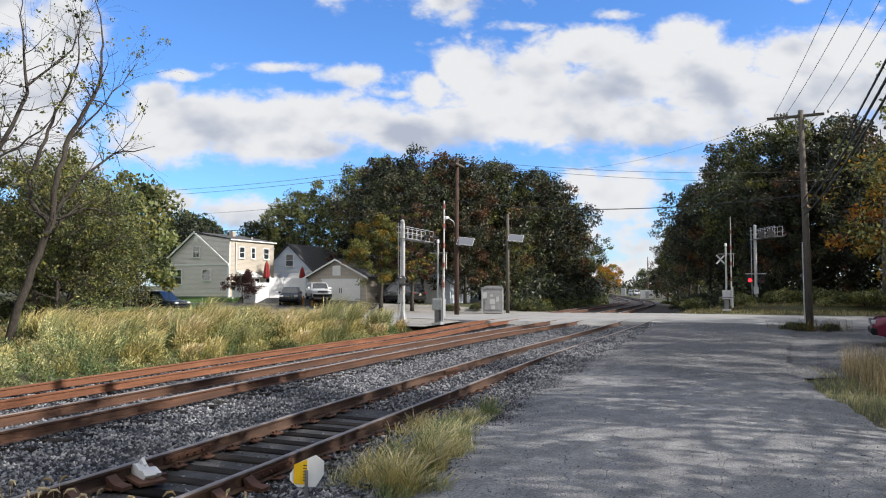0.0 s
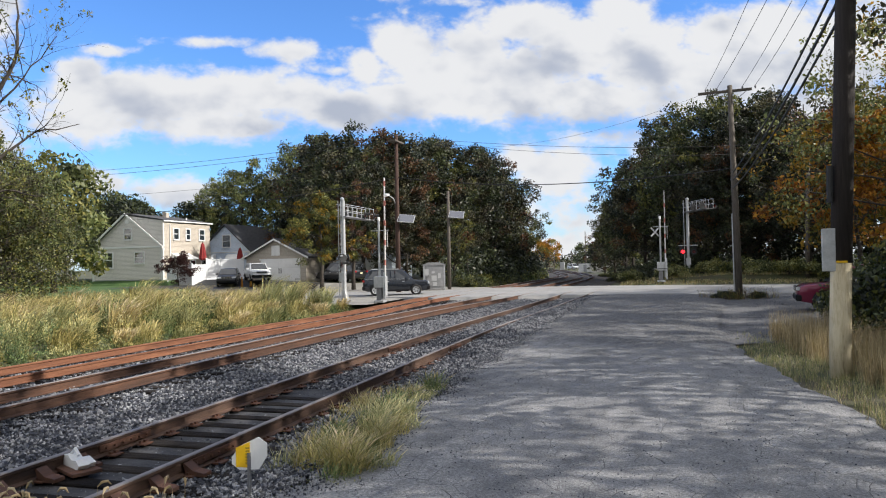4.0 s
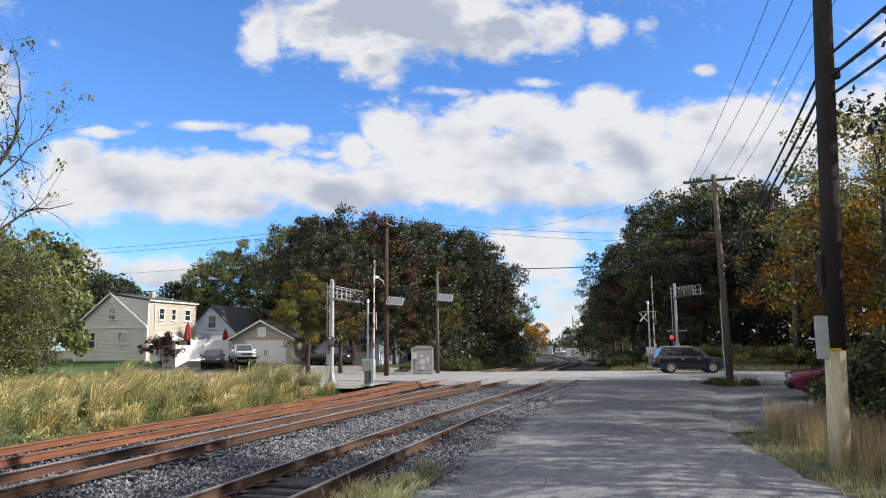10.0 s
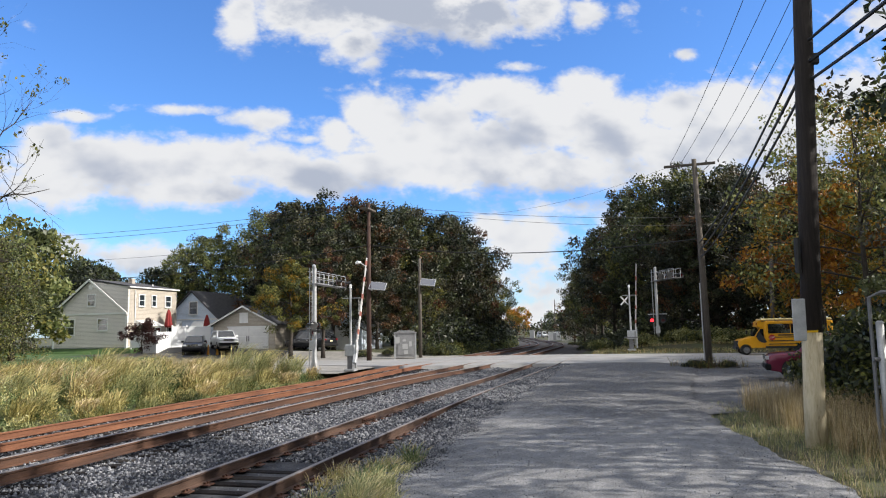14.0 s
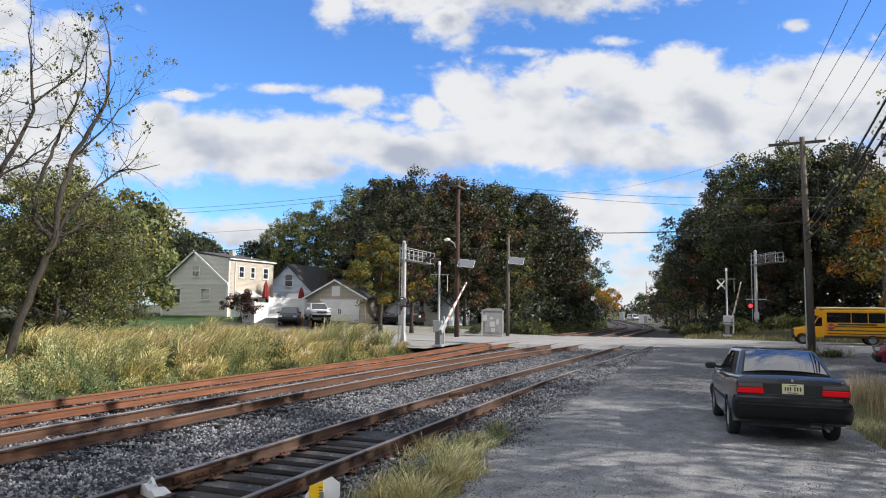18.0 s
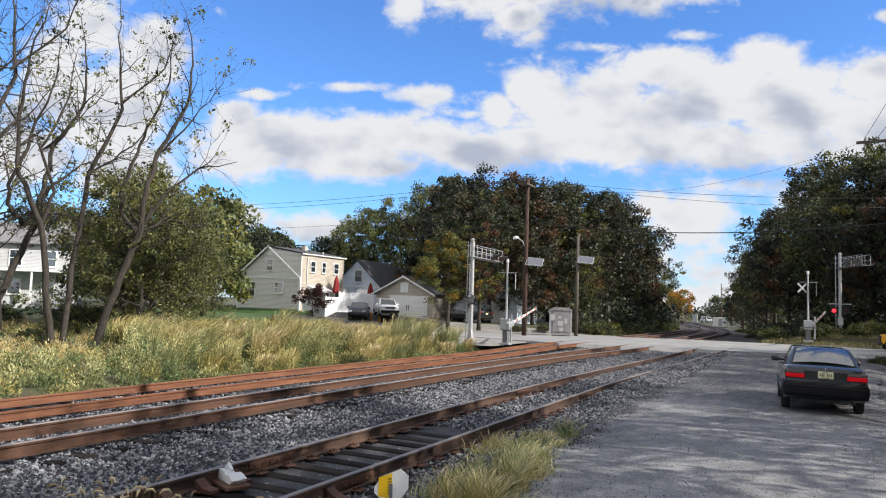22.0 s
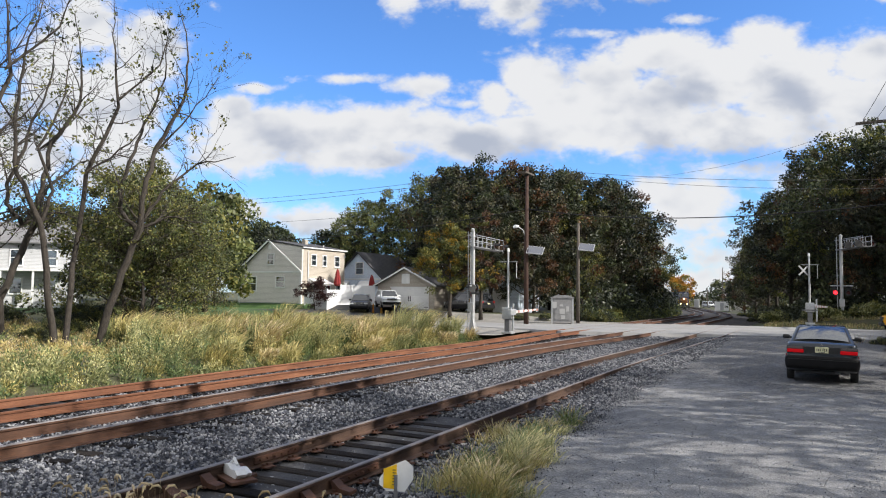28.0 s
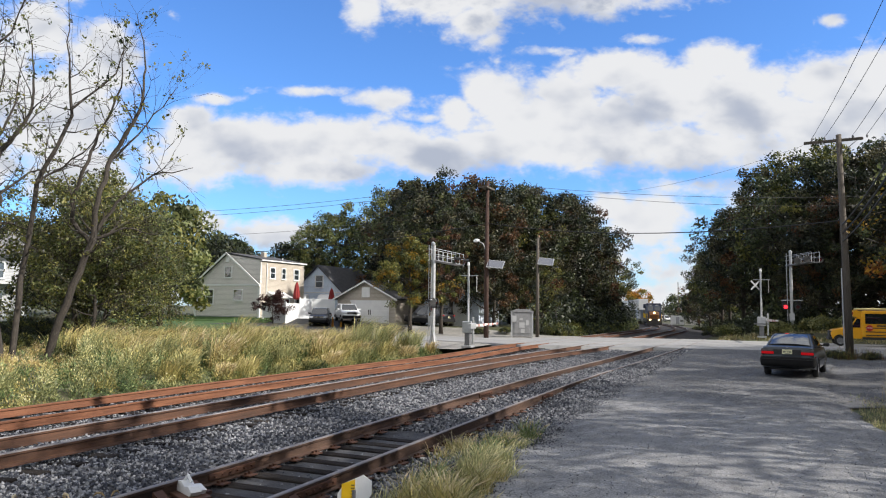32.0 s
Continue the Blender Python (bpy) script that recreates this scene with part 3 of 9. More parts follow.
def rail_z(which, y):
    flat = step(28, 40, y)
    a = {"m1": -0.18, "m2": -0.18, "n1": 0.02, "n2": 0.10, "s1": 0.0, "s2": 0.0}[which]
    b = {"m1": 0.0, "m2": 0.022, "n1": 0.032, "n2": 0.032, "s1": 0.032, "s2": 0.032}[which]
    return a + (b - a) * flat - fall(y)


def ribbon(name, ys, edges, mat, kind_label, category, thick=0.0):
    """A sheet along y between two edges; edges(y) gives (x0, z0, ..., x_n, z_n) points across."""
    rows = [edges(y) for y in ys]
    n = len(rows[0])
    verts = [(x, y, z) for y, r in zip(ys, rows) for x, z in r]
    faces = [(i * n + j, i * n + j + 1, (i + 1) * n + j + 1, (i + 1) * n + j) for i in range(len(ys) - 1) for j in range(n - 1)]
    ob = new(name, mesh_from(name, verts, faces, mat))
    return tagged(ob, kind_label, category, kind="structure")


# ground sheet to the horizon
gx = np.concatenate([np.linspace(-900, -90, 14), np.linspace(-88, 40, 129), np.linspace(50, 900, 14)])
gy = np.concatenate([np.linspace(-600, -50, 8), np.linspace(-40, 140, 181), np.linspace(143, 299, 53), np.linspace(330, 1500, 18)])
gv = [(x, y, ground_z(x, y)) for y in gy for x in gx]
nx = len(gx)
gf = [(j * nx + i, j * nx + i + 1, (j + 1) * nx + i + 1, (j + 1) * nx + i) for j in range(len(gy) - 1) for i in range(nx - 1)]
tagged(new("ground", mesh_from("ground", gv, gf, M["dirt"], True)), "rough ground of soil, thatch and short weeds", "ground", kind="structure")

# asphalt lane beside the tracks, widening into a gravel lot before the crossing
rng = np.random.default_rng(5)
lane_l = soft_table([(-40, -3.1), (5, -3.2), (10.5, -3.3), (14.5, -3.66), (21, -3.85), (33, -4.0), (41, -4.0)])
lane_r = soft_table([(-40, 3.0), (4, 3.0), (9, 2.6), (12, 2.15), (14.5, 1.8), (19, 1.62), (23, 1.5), (30, 2.2), (38, 3.0), (41, 3.4)])


def wob(y, a, ph):
    return a * (math.sin(y * 1.7 + ph) + 0.6 * math.sin(y * 4.1 + 2 * ph) + 0.4 * math.sin(y * 9.3 + ph))


ribbon("road", np.linspace(-40, 42.5, 661), lambda y: [(lane_l(y) + wob(y, 0.13, 1) + (lane_r(y) + wob(y, 0.05, 2) - lane_l(y) - wob(y, 0.13, 1)) * k / 8, lane_z(y) - 0.05 * abs(k / 4 - 1) ** 4) for k in range(9)], M["asphalt"], "worn grey asphalt lane with cracks and patches", "road")
def lot_row(y):
    w = 13.5 * step(18.5, 27, y)
    out = [(lane_l(y) + 0.6, lane_z(y) - 0.09)]
    for k in range(21):
        x = 1.2 + (w + 0.05) * k / 20 + (wob(y, 0.1, 3) if k == 20 else 0)
        out.append((x, ground_z(x, y) + 0.03))
    return out


ribbon("gravel_lot", np.linspace(18.5, 44, 103), lot_row, M["gravel"], "dark loose gravel lot beside the crossing", "gravel lot")


# the crossing road, running across the tracks
def cross_mid(x):
    return 47.9 + 0.04 * (x + 8)


def cross_z(x):
    c = near_main(47)
    return -0.17 + 0.15 * step(-10, -2, x - c) + 0.03


CROSS_NEAR = [(-60, 47), (-20, 44.5), (-16, 43.0), (-13, 40.2), (-7.5, 40.8), (-4, 41.8), (4, 42), (60, 45)]
CROSS_FAR = [(-60, 52), (-20, 51), (-12, 53.5), (-6, 55), (0, 54.9), (5, 54.6), (60, 57)]
xs = np.linspace(-60, 60, 121)
cv, cf = [], []
for x in xs:
    cv.append((x, lerp_table(CROSS_NEAR, x) - 0.5, cross_z(x) - 0.42))
    for k in range(9):
        s = k / 4 - 1
        ya, yb = lerp_table(CROSS_NEAR, x), lerp_table(CROSS_FAR, x)
        cv.append((x, ya + (yb - ya) * k / 8 + 0.12 * math.sin(x * 1.3) * (abs(s) == 1), cross_z(x) + 0.012 - 0.03 * s * s))
for i in range(len(xs) - 1):
    for k in range(9):
        cf.append((i * 10 + k, (i + 1) * 10 + k, (i + 1) * 10 + k + 1, i * 10 + k + 1))
tagged(new("crossing_road", mesh_from("crossing_road", cv, cf, M["concrete"])), "pale sun-bleached road over the railway crossing", "road", kind="structure")

# ---------------------------------------------------------------- railway


def rail_profile():
    half = [(0.075, -0.185), (0.075, -0.172), (0.012, -0.155), (0.009, -0.055), (0.034, -0.042), (0.036, -0.012), (0.028, 0.0)]
    return half + [(-a, b) for a, b in half[::-1]]


PROFILE = rail_profile()


def sweep_rail(name, parent, xf, zf, ys, mats, lean=0.0):
    n = len(PROFILE)
    verts, faces, idx = [], [], []
    for y in ys:
        x, z = xf(y), zf(y)
        verts += [(x + a, y, z + b) for a, b in PROFILE]
    for i in range(len(ys) - 1):
        for k in range(n):
            faces.append((i * n + k, (i + 1) * n + k, (i + 1) * n + (k + 1) % n, i * n + (k + 1) % n))
            idx.append(1 if abs(k - (n // 2 - 1)) <= 1 else 0)
    return part(name, mesh_from(name, verts, faces, mats, False, idx), None, parent)


def track(label, xf, keys, y1, mats):
    """Rails in three lengths: up to the crossing, worn bright across it, coloured dark beyond for the woods' shade."""
    t = thing("railway_track", label, "railway track", "railway tracks", kind="structure")
    for y_a, y_b, mm in ((-40, 42, mats), (42, 55, [M["railtop"], M["railtop"]]), (55, y1, [M["darkrust"], M["railtop"]])):
        if y_b > y_a:
            ys = np.arange(y_a, y_b + 0.1, 1.0)
            sweep_rail("rail", t, lambda y: xf(y) - 0.755, lambda y: rail_z(keys[0], y), ys, mm)
            sweep_rail("rail", t, lambda y: xf(y) + 0.755, lambda y: rail_z(keys[1], y), ys, mm)
    return t


track_far = track("rusty main line track on pale ballast", far_main, ("m1", "m2"), 380, [M["rust"], M["rust"]])
track_near = track("brown main line track with polished rail heads", near_main, ("n1", "n2"), 380, [M["brownrust_shaded"], M["railtop"]])
track_side = track("dark weathered siding track on wooden ties", side_line, ("s1", "s2"), 55, [M["sidesteel"], M["railtop"]])

# ties
tie_bm = box((-1.3, -0.11, -0.17), (1.3, 0.11, 0.0), 0.012)
tie_me = bpy.data.meshes.new("tie")
tie_bm.to_mesh(tie_me)
tie_bm.free()
tie_me.materials.append(M["tie"])
rng = np.random.default_rng(11)
for trk, xf, keys, y0, y1, drop in ((track_side, side_line, ("s1", "s2"), -1, 41.5, 0.195), (track_near, near_main, ("n1", "n2"), -2, 41, 0.24), (track_far, far_main, ("m1", "m2"), -2, 41, 0.2)):
    y = y0
    while y < y1:
        za, zb = rail_z(keys[0], y), rail_z(keys[1], y)
        o = part("tie", tie_me, None, trk)
        o.matrix_basis = pose(xf(y) + rng.normal(0, 0.05), y, (za + zb) / 2 - drop - rng.uniform(0, 0.02) - (rng.uniform(0.0, 0.07) * step(9.5, 13, y) if trk is track_side else 0), 0, math.degrees(math.atan2(za - zb, 1.51)), rng.normal(0, 1.2))
        y += 0.53 + rng.normal(0, 0.02)


# ballast bed: shoulders and the flat between the tracks
def bed(y):
    e = step(38, 41, y)
    n, s, f_ = near_main(y), side_line(min(y, 60)), far_main(y)
    zn = (rail_z("n1", y) + rail_z("n2", y)) / 2 - 0.24
    zf_ = rail_z("m1", y) - 0.24
    zs = -0.23
    rise = step(13, 25, y)
    if y > 55:
        return [(f_ - 3.6, ground_z(f_ - 3.6, y) - 0.05), (f_ - 1.9, zf_), (f_ - 1.3, zf_ + 0.02), (f_ + 1.3, zf_ + 0.02), (n - 1.4, zn), (n + 1.4, zn), (n + 2.0, zn - 0.03), (n + 2.6, zn - 0.1), (n + 4.2, ground_z(n + 4.2, y) - 0.05), (n + 4.4, -0.5 - fall(y))]
    return [(f_ - 2.6, -0.62), (f_ - 1.7, zf_ - 0.03), (f_ - 1.3, zf_), (f_ + 1.3, zf_), (n - 1.5, zn - 0.03), (n + 1.3, zn + 0.02), (n + 2.0, zn - 0.02), (s - 1.3, zs), (s - 0.6, zs + 0.05 * rise), (s + 0.6, zs + 0.06 * rise), (s + 0.86, zs + 0.19 * rise), (s + 1.25, zs + 0.18 * rise), (min(s + 2.3, -3.2), -0.13 + lane_z(y) * 0.8)]


ribbon("ballast_bed", np.concatenate([np.linspace(-40, 42.2, 166)]), bed, M["ballast_bed"], "bed of crushed grey stone under the tracks", "ballast")
# the bed past the road takes the colour darkened for tree shade
ribbon("ballast_bed_beyond", np.linspace(55.05, 380, 200), bed, M["bed_shade_dark"], "bed of old stone beyond the crossing, darkened for shade", "ballast")


def stones(name, label, count, place, size, seed):
    """Loose crushed stones, each a squashed irregular octahedron."""
    r = np.random.default_rng(seed)
    P = place(r, count)
    n = len(P)
    base = np.array([(1, 0, 0), (0, 1, 0), (-1, 0, 0), (0, -1, 0), (0, 0, 1), (0, 0, -1)], float)
    tri = np.array([(0, 1, 4), (1, 2, 4), (2, 3, 4), (3, 0, 4), (1, 0, 5), (2, 1, 5), (3, 2, 5), (0, 3, 5)])
    base[:4] += r.normal(0, 0.12, (4, 3))
    s = size * r.uniform(0.55, 1.35, (n, 1, 1))
    V = base[None] * s * r.uniform(0.6, 1.3, (n, 6, 1)) + r.normal(0, 0.12, (n, 6, 3)) * s
    q = r.normal(size=(n, 4))
    q /= np.linalg.norm(q, axis=1, keepdims=True)
    w, x, y, z = q.T
    R = np.stack([1 - 2 * (y * y + z * z), 2 * (x * y - w * z), 2 * (x * z + w * y), 2 * (x * y + w * z), 1 - 2 * (x * x + z * z), 2 * (y * z - w * x), 2 * (x * z - w * y), 2 * (y * z + w * x), 1 - 2 * (x * x + y * y)], -1).reshape(n, 3, 3)
    V = np.einsum("nij,nkj->nki", R, V) + P[:, None]
    me = bpy.data.meshes.new(name)
    me.vertices.add(n * 6)
    me.vertices.foreach_set("co", V.astype(np.float32).ravel())
    T = (tri[None] + 6 * np.arange(n)[:, None, None]).reshape(-1)
    me.loops.add(len(T))
    me.loops.foreach_set("vertex_index", T.astype(np.int32))
    me.polygons.add(len(T) // 3)
    me.polygons.foreach_set("loop_start", np.arange(0, len(T), 3, dtype=np.int32))
    me.materials.append(M["stone"])
    me.update(calc_edges=True)
    me.validate()
    me.shade_flat()
    return tagged(new(name, me), label, "ballast stones", kind="stuff")


def in_bed(r, count):
    y = 3.0 + 39.0 * r.random(count) ** 1.35
    out = []
    tab_y = np.linspace(-40, 60, 401)
    rows = [bed(v) for v in tab_y]
    for v in y:
        row = rows[int((v + 40) / 100 * 400)]
        lo, hi = row[0][0] + 0.5, row[-1][0] + 0.25
        x = r.uniform(lo, hi)
        if v < 11 and x < -9 - 0.55 * v:
            x = r.uniform(max(lo, -8 - 0.55 * v), hi)
        z = np.interp(x, [p[0] for p in row], [p[1] for p in row])
        s = side_line(v)
        if abs(x - s) < 0.7 and v < 12:
            z -= 0.045
        out.append((x, v, z + r.uniform(-0.012, 0.03)))
    return np.array(out)


stones("ballast", "crushed grey ballast stones, paler where fresh", 150000, in_bed, 0.0275, 21)


def lot_place(r, count):
    y = r.uniform(20.5, 43, count)
    x = r.uniform(1.6, 13, count)
    return np.stack([x, y, np.array([ground_z(a, b) for a, b in zip(x, y)]) + 0.035], -1)


stones("loose_gravel", "loose dark gravel scattered on the lot", 9000, lot_place, 0.016, 22)


def edge_place(r, count):
    y = r.uniform(4, 42, count)
    x = np.array([lane_l(v) for v in y]) + r.normal(-0.02, 0.26, count)
    return np.stack([x, y, np.array([lane_z(v) for v in y]) - 0.038 - 0.12 * (x < -3.9)], -1)


stones("edge_gravel", "loose stones along the broken asphalt edge", 15000, edge_place, 0.0125, 23)



def lane_place(r, count):
    y = 4.0 + 22.0 * r.random(count) ** 1.5
    f = r.random(count)
    x = np.array([lane_l(v) + (lane_r(v) - lane_l(v)) * q for v, q in zip(y, f)])
    return np.stack([x, y, np.array([lane_z(v) for v in y]) - 0.05 * np.abs(2 * f - 1) ** 4 + 0.002], -1)


stones("loose_grit", "fine grit lying loose on the worn asphalt", 6000, lane_place, 0.0085, 24)

# ---------------------------------------------------------------- trees and plants


def leaf_material(name, colours, island=0.5, translucent=0.4):
    return material(name, colours, 0.5, scale=0.35, fine=3.0, bump=0.0, island=island, objrand=0.25, translucent=translucent, spec=0.4)


LEAF = dict(
    green=leaf_material("green_leaves", [(0.022, 0.032, 0.013), (0.055, 0.072, 0.027), (0.118, 0.134, 0.052)], 0.5, 0.22),
    # green lowered so that the shaded side of the woods is in the colour
    dark=leaf_material("shade_dark_green_leaves", [(0.009, 0.013, 0.007), (0.020, 0.028, 0.013), (0.046, 0.054, 0.026)], 0.5, 0.15),
    dusk=leaf_material("brownish_green_leaves", [(0.022, 0.021, 0.010), (0.060, 0.057, 0.026), (0.13, 0.118, 0.054)], 0.5, 0.2),
    olive=leaf_material("olive_leaves", [(0.065, 0.078, 0.022), (0.155, 0.162, 0.042), (0.275, 0.25, 0.068)]),
    light=leaf_material("light_green_leaves", [(0.085, 0.112, 0.038), (0.175, 0.21, 0.074), (0.30, 0.31, 0.115)]),
    gold=leaf_material("golden_maple_leaves", [(0.105, 0.085, 0.012), (0.245, 0.160, 0.018), (0.38, 0.21, 0.022)]),
    orange=leaf_material("orange_leaves", [(0.20, 0.08, 0.016), (0.42, 0.165, 0.022), (0.54, 0.28, 0.035)]),
    rusty=leaf_material("reddish_brown_leaves", [(0.055, 0.028, 0.017), (0.115, 0.055, 0.026), (0.18, 0.095, 0.04)]),
    plum=leaf_material("plum_leaves", [(0.017, 0.009, 0.011), (0.040, 0.017, 0.018), (0.069, 0.029, 0.023)]),
    weed=leaf_material("weed_leaves", [(0.105, 0.128, 0.05), (0.245, 0.262, 0.105), (0.47, 0.455, 0.215)], 0.4, 0.18),
    herb=leaf_material("fresh_weed_leaves", [(0.048, 0.082, 0.03), (0.118, 0.172, 0.06), (0.24, 0.295, 0.115)], 0.5, 0.18),
    tan=leaf_material("dry_tan_grass", [(0.27, 0.20, 0.10), (0.50, 0.39, 0.22), (0.70, 0.58, 0.37)], 0.5, 0.18),
    straw=leaf_material("yellow_green_weed_tops", [(0.19, 0.175, 0.07), (0.40, 0.365, 0.165), (0.66, 0.59, 0.31)], 0.4, 0.18),
    brown=leaf_material("brown_weed_tops", [(0.135, 0.105, 0.042), (0.300, 0.232, 0.087), (0.555, 0.435, 0.180)], 0.4, 0.18),
    sedge=leaf_material("olive_tan_grass", [(0.131, 0.126, 0.038), (0.306, 0.277, 0.088), (0.595, 0.507, 0.201)], 0.5, 0.18),
    blade=leaf_material("grass_blades", [(0.09, 0.125, 0.035), (0.20, 0.23, 0.07), (0.42, 0.39, 0.17)], 0.5, 0.18),
    bloom=leaf_material("pale_flower_heads", [(0.470, 0.426, 0.157), (0.672, 0.616, 0.269), (0.800, 0.773, 0.470)], 0.5, 0.18),
)


def leaf_cloud(r, centres, spread, size, per, squash=0.8):
    """Diamond leaves, slightly folded, scattered round clump centres; returns corner coordinates."""
    c = np.repeat(np.asarray(centres, float), per, axis=0)
    s_ = np.repeat(np.broadcast_to(np.asarray(spread, float).reshape(-1, 1), (len(centres), 1)), per, axis=0)
    d = r.normal(size=c.shape)
    d /= np.linalg.norm(d, axis=1, keepdims=True)
    c = c + d * s_ * (r.random((len(c), 1)) ** 0.45) * np.array([1, 1, squash])
    a = r.normal(size=c.shape)
    a[:, 2] -= 0.35
    a /= np.linalg.norm(a, axis=1, keepdims=True)
    b = np.cross(a, r.normal(size=c.shape))
    b /= np.linalg.norm(b, axis=1, keepdims=True)
    s = size * r.uniform(0.6, 1.4, (len(c), 1))
    return np.stack([c - a * s, c + b * s * 0.55, c + a * s, c - b * s * 0.55], axis=1).reshape(-1, 3)


def grow(r, height, radius, trunk_r, bare, limbs, forks, crown_base, lean=(0, 0), wild=0.25):
    """Trunk, limbs and twigs as one mesh; returns the mesh and the twig ends."""
    bm = bmesh.new()
    ends = []
    top = np.array([lean[0], lean[1], height * 0.9])
    path = [np.array([0.0, 0.0, -0.15])]
    steps = 7
    for i in range(1, steps + 1):
        k = i / steps
        path.append(top * k + np.array([r.normal(0, wild * 0.25), r.normal(0, wild * 0.25), 0]) * (1 if i < steps else 1.5))
    rad = [trunk_r * (1.25 if i == 0 else 1 - 0.85 * i / steps) for i in range(steps + 1)]
    add_tube(bm, path, rad, 8)
    for j in range(limbs):
        k = crown_base + (0.97 - crown_base) * (j + r.random() * 0.6) / limbs
        i0 = min(int(k * steps), steps - 1)
        f = k * steps - i0
        p0 = path[i0] * (1 - f) + path[i0 + 1] * f
        ang = j * 2.4 + r.normal(0, 0.4)
        shape = math.sin(math.pi * min(1, 0.18 + 0.82 * (k - crown_base) / (1 - crown_base + 1e-6)) ** 0.8)
        reach = radius * (0.35 + 0.75 * shape) * r.uniform(0.75, 1.15)
        rise = height * 0.16 * r.uniform(0.4, 1.4) * (1 - 0.3 * k)
        tip = p0 + np.array([math.cos(ang) * reach, math.sin(ang) * reach, rise])
        mid = (p0 + tip) / 2 + np.array([r.normal(0, 0.12), r.normal(0, 0.12), -0.02]) * reach * 0.5
        q1 = (p0 + mid) / 2 + r.normal(0, 0.06, 3) * reach * 0.4
        q3 = (mid + tip) / 2 + r.normal(0, 0.08, 3) * reach * 0.4
        lr = trunk_r * (1 - 0.8 * k) * 0.5
        limb = [p0, q1, mid, q3, tip]
        add_tube(bm, limb, [lr, lr * 0.8, lr * 0.6, lr * 0.42, lr * 0.15], 5, False)
        ends.append(tip)
        for _ in range(forks):
            kk = r.uniform(0.3, 0.98)
            ii = min(int(kk * 4), 3)
            ff = kk * 4 - ii
            s0 = limb[ii] * (1 - ff) + limb[ii + 1] * ff
            dv = r.normal(size=3) + np.array([math.cos(ang), math.sin(ang), 0.55]) * 0.7
            dv /= np.linalg.norm(dv)
            ln = reach * r.uniform(0.25, 0.55)
            s2 = s0 + dv * ln
            s1 = (s0 + s2) / 2 + r.normal(0, 0.08, 3) * ln
            add_tube(bm, [s0, s1, s2], [lr * 0.35, lr * 0.22, lr * 0.07], 4, False)
            ends.append(s2)
            if bare:
                for _ in range(bare):
                    d2 = dv + r.normal(0, 0.6, 3)
                    d2 /= np.linalg.norm(d2)
                    e0 = s0 + (s2 - s0) * r.uniform(0.3, 1.0)
                    e1 = e0 + d2 * ln * r.uniform(0.3, 0.6) + np.array([0, 0, 0.1 * ln])
                    add_tube(bm, [e0, (e0 + e1) / 2 + r.normal(0, 0.05, 3) * ln, e1], [lr * 0.14, lr * 0.09, 0.004], 3, False)
                    ends.append(e1)
    return bm, np.array(ends)


def tree(name, label, seed, height, radius, leaf, per, size, trunk_r=0.22, limbs=16, forks=5, crown_base=0.22, spread=0.17, bare=0, lean=(0, 0), extra=0, fill=1.0, group="", wild=0.25, squash=0.8):
    r = np.random.default_rng(seed)
    t = thing(name, label, "tree", group)
    bm, ends = grow(r, height, radius, trunk_r, bare, limbs, forks, crown_base, lean, wild)
    part("trunk", bm, M["bark"], t, smooth_shade=True)
    if fill < 1:
        ends = ends[r.random(len(ends)) < fill]
    if per:
        sp = radius * spread * r.uniform(0.7, 1.5, len(ends))
        co = leaf_cloud(r, ends, sp, size, per, squash)
        if isinstance(leaf, (list, tuple)):
            me = quick_mesh("crown", co, 4, [LEAF[k] for k in leaf])
            pick = r.integers(0, len(leaf), len(ends))
            me.polygons.foreach_set("material_index", np.repeat(pick, per).astype(np.int32))
        else:
            me = quick_mesh("crown", co, 4, LEAF[leaf])
        part("crown", me, None, t)
    return t


def put(t, x, y, s=1.0, rz=0.0, z=None, sz=None):
    m = pose(x, y, ground_z(x, y) if z is None else z, 0, 0, rz) @ Matrix.Diagonal((s, s, sz or s, 1))
    return copy_thing(t, m)


def set_at(t, x, y, s=1.0, rz=0.0, sz=None):
    t.matrix_basis = pose(x, y, ground_z(x, y), 0, 0, rz) @ Matrix.Diagonal((s, s, sz or s, 1))
    return t


WOODS = "trees of the woods beside the crossing"
KINDS = [
    tree("tree", "tall broad leafy green tree at the wood's edge", 1, 15.5, 5.2, ("green", "green", "olive"), 80, 0.125, 0.28, 27, 9, 0.16, 0.125, group=WOODS),
    tree("tree", "tall dark green tree in the woods", 2, 16.0, 5.0, ("dark", "green", "dusk"), 80, 0.125, 0.28, 27, 9, 0.12, 0.125, group=WOODS),
    tree("tree", "tall light green tree with an open crown", 3, 16.5, 5.4, ("light", "green", "olive"), 80, 0.125, 0.26, 27, 9, 0.2, 0.125, group=WOODS),
    tree("tree", "dark green tree turning brown at the edge", 4, 14.5, 5.0, ("dark", "dusk", "dark", "dusk", "dark", "rusty"), 80, 0.125, 0.26, 27, 9, 0.1, 0.125, group=WOODS),
    tree("tree", "olive green tree with yellowing leaves", 5, 13.0, 4.6, ("olive", "green", "dusk"), 80, 0.125, 0.24, 27, 9, 0.14, 0.125, group=WOODS),
]
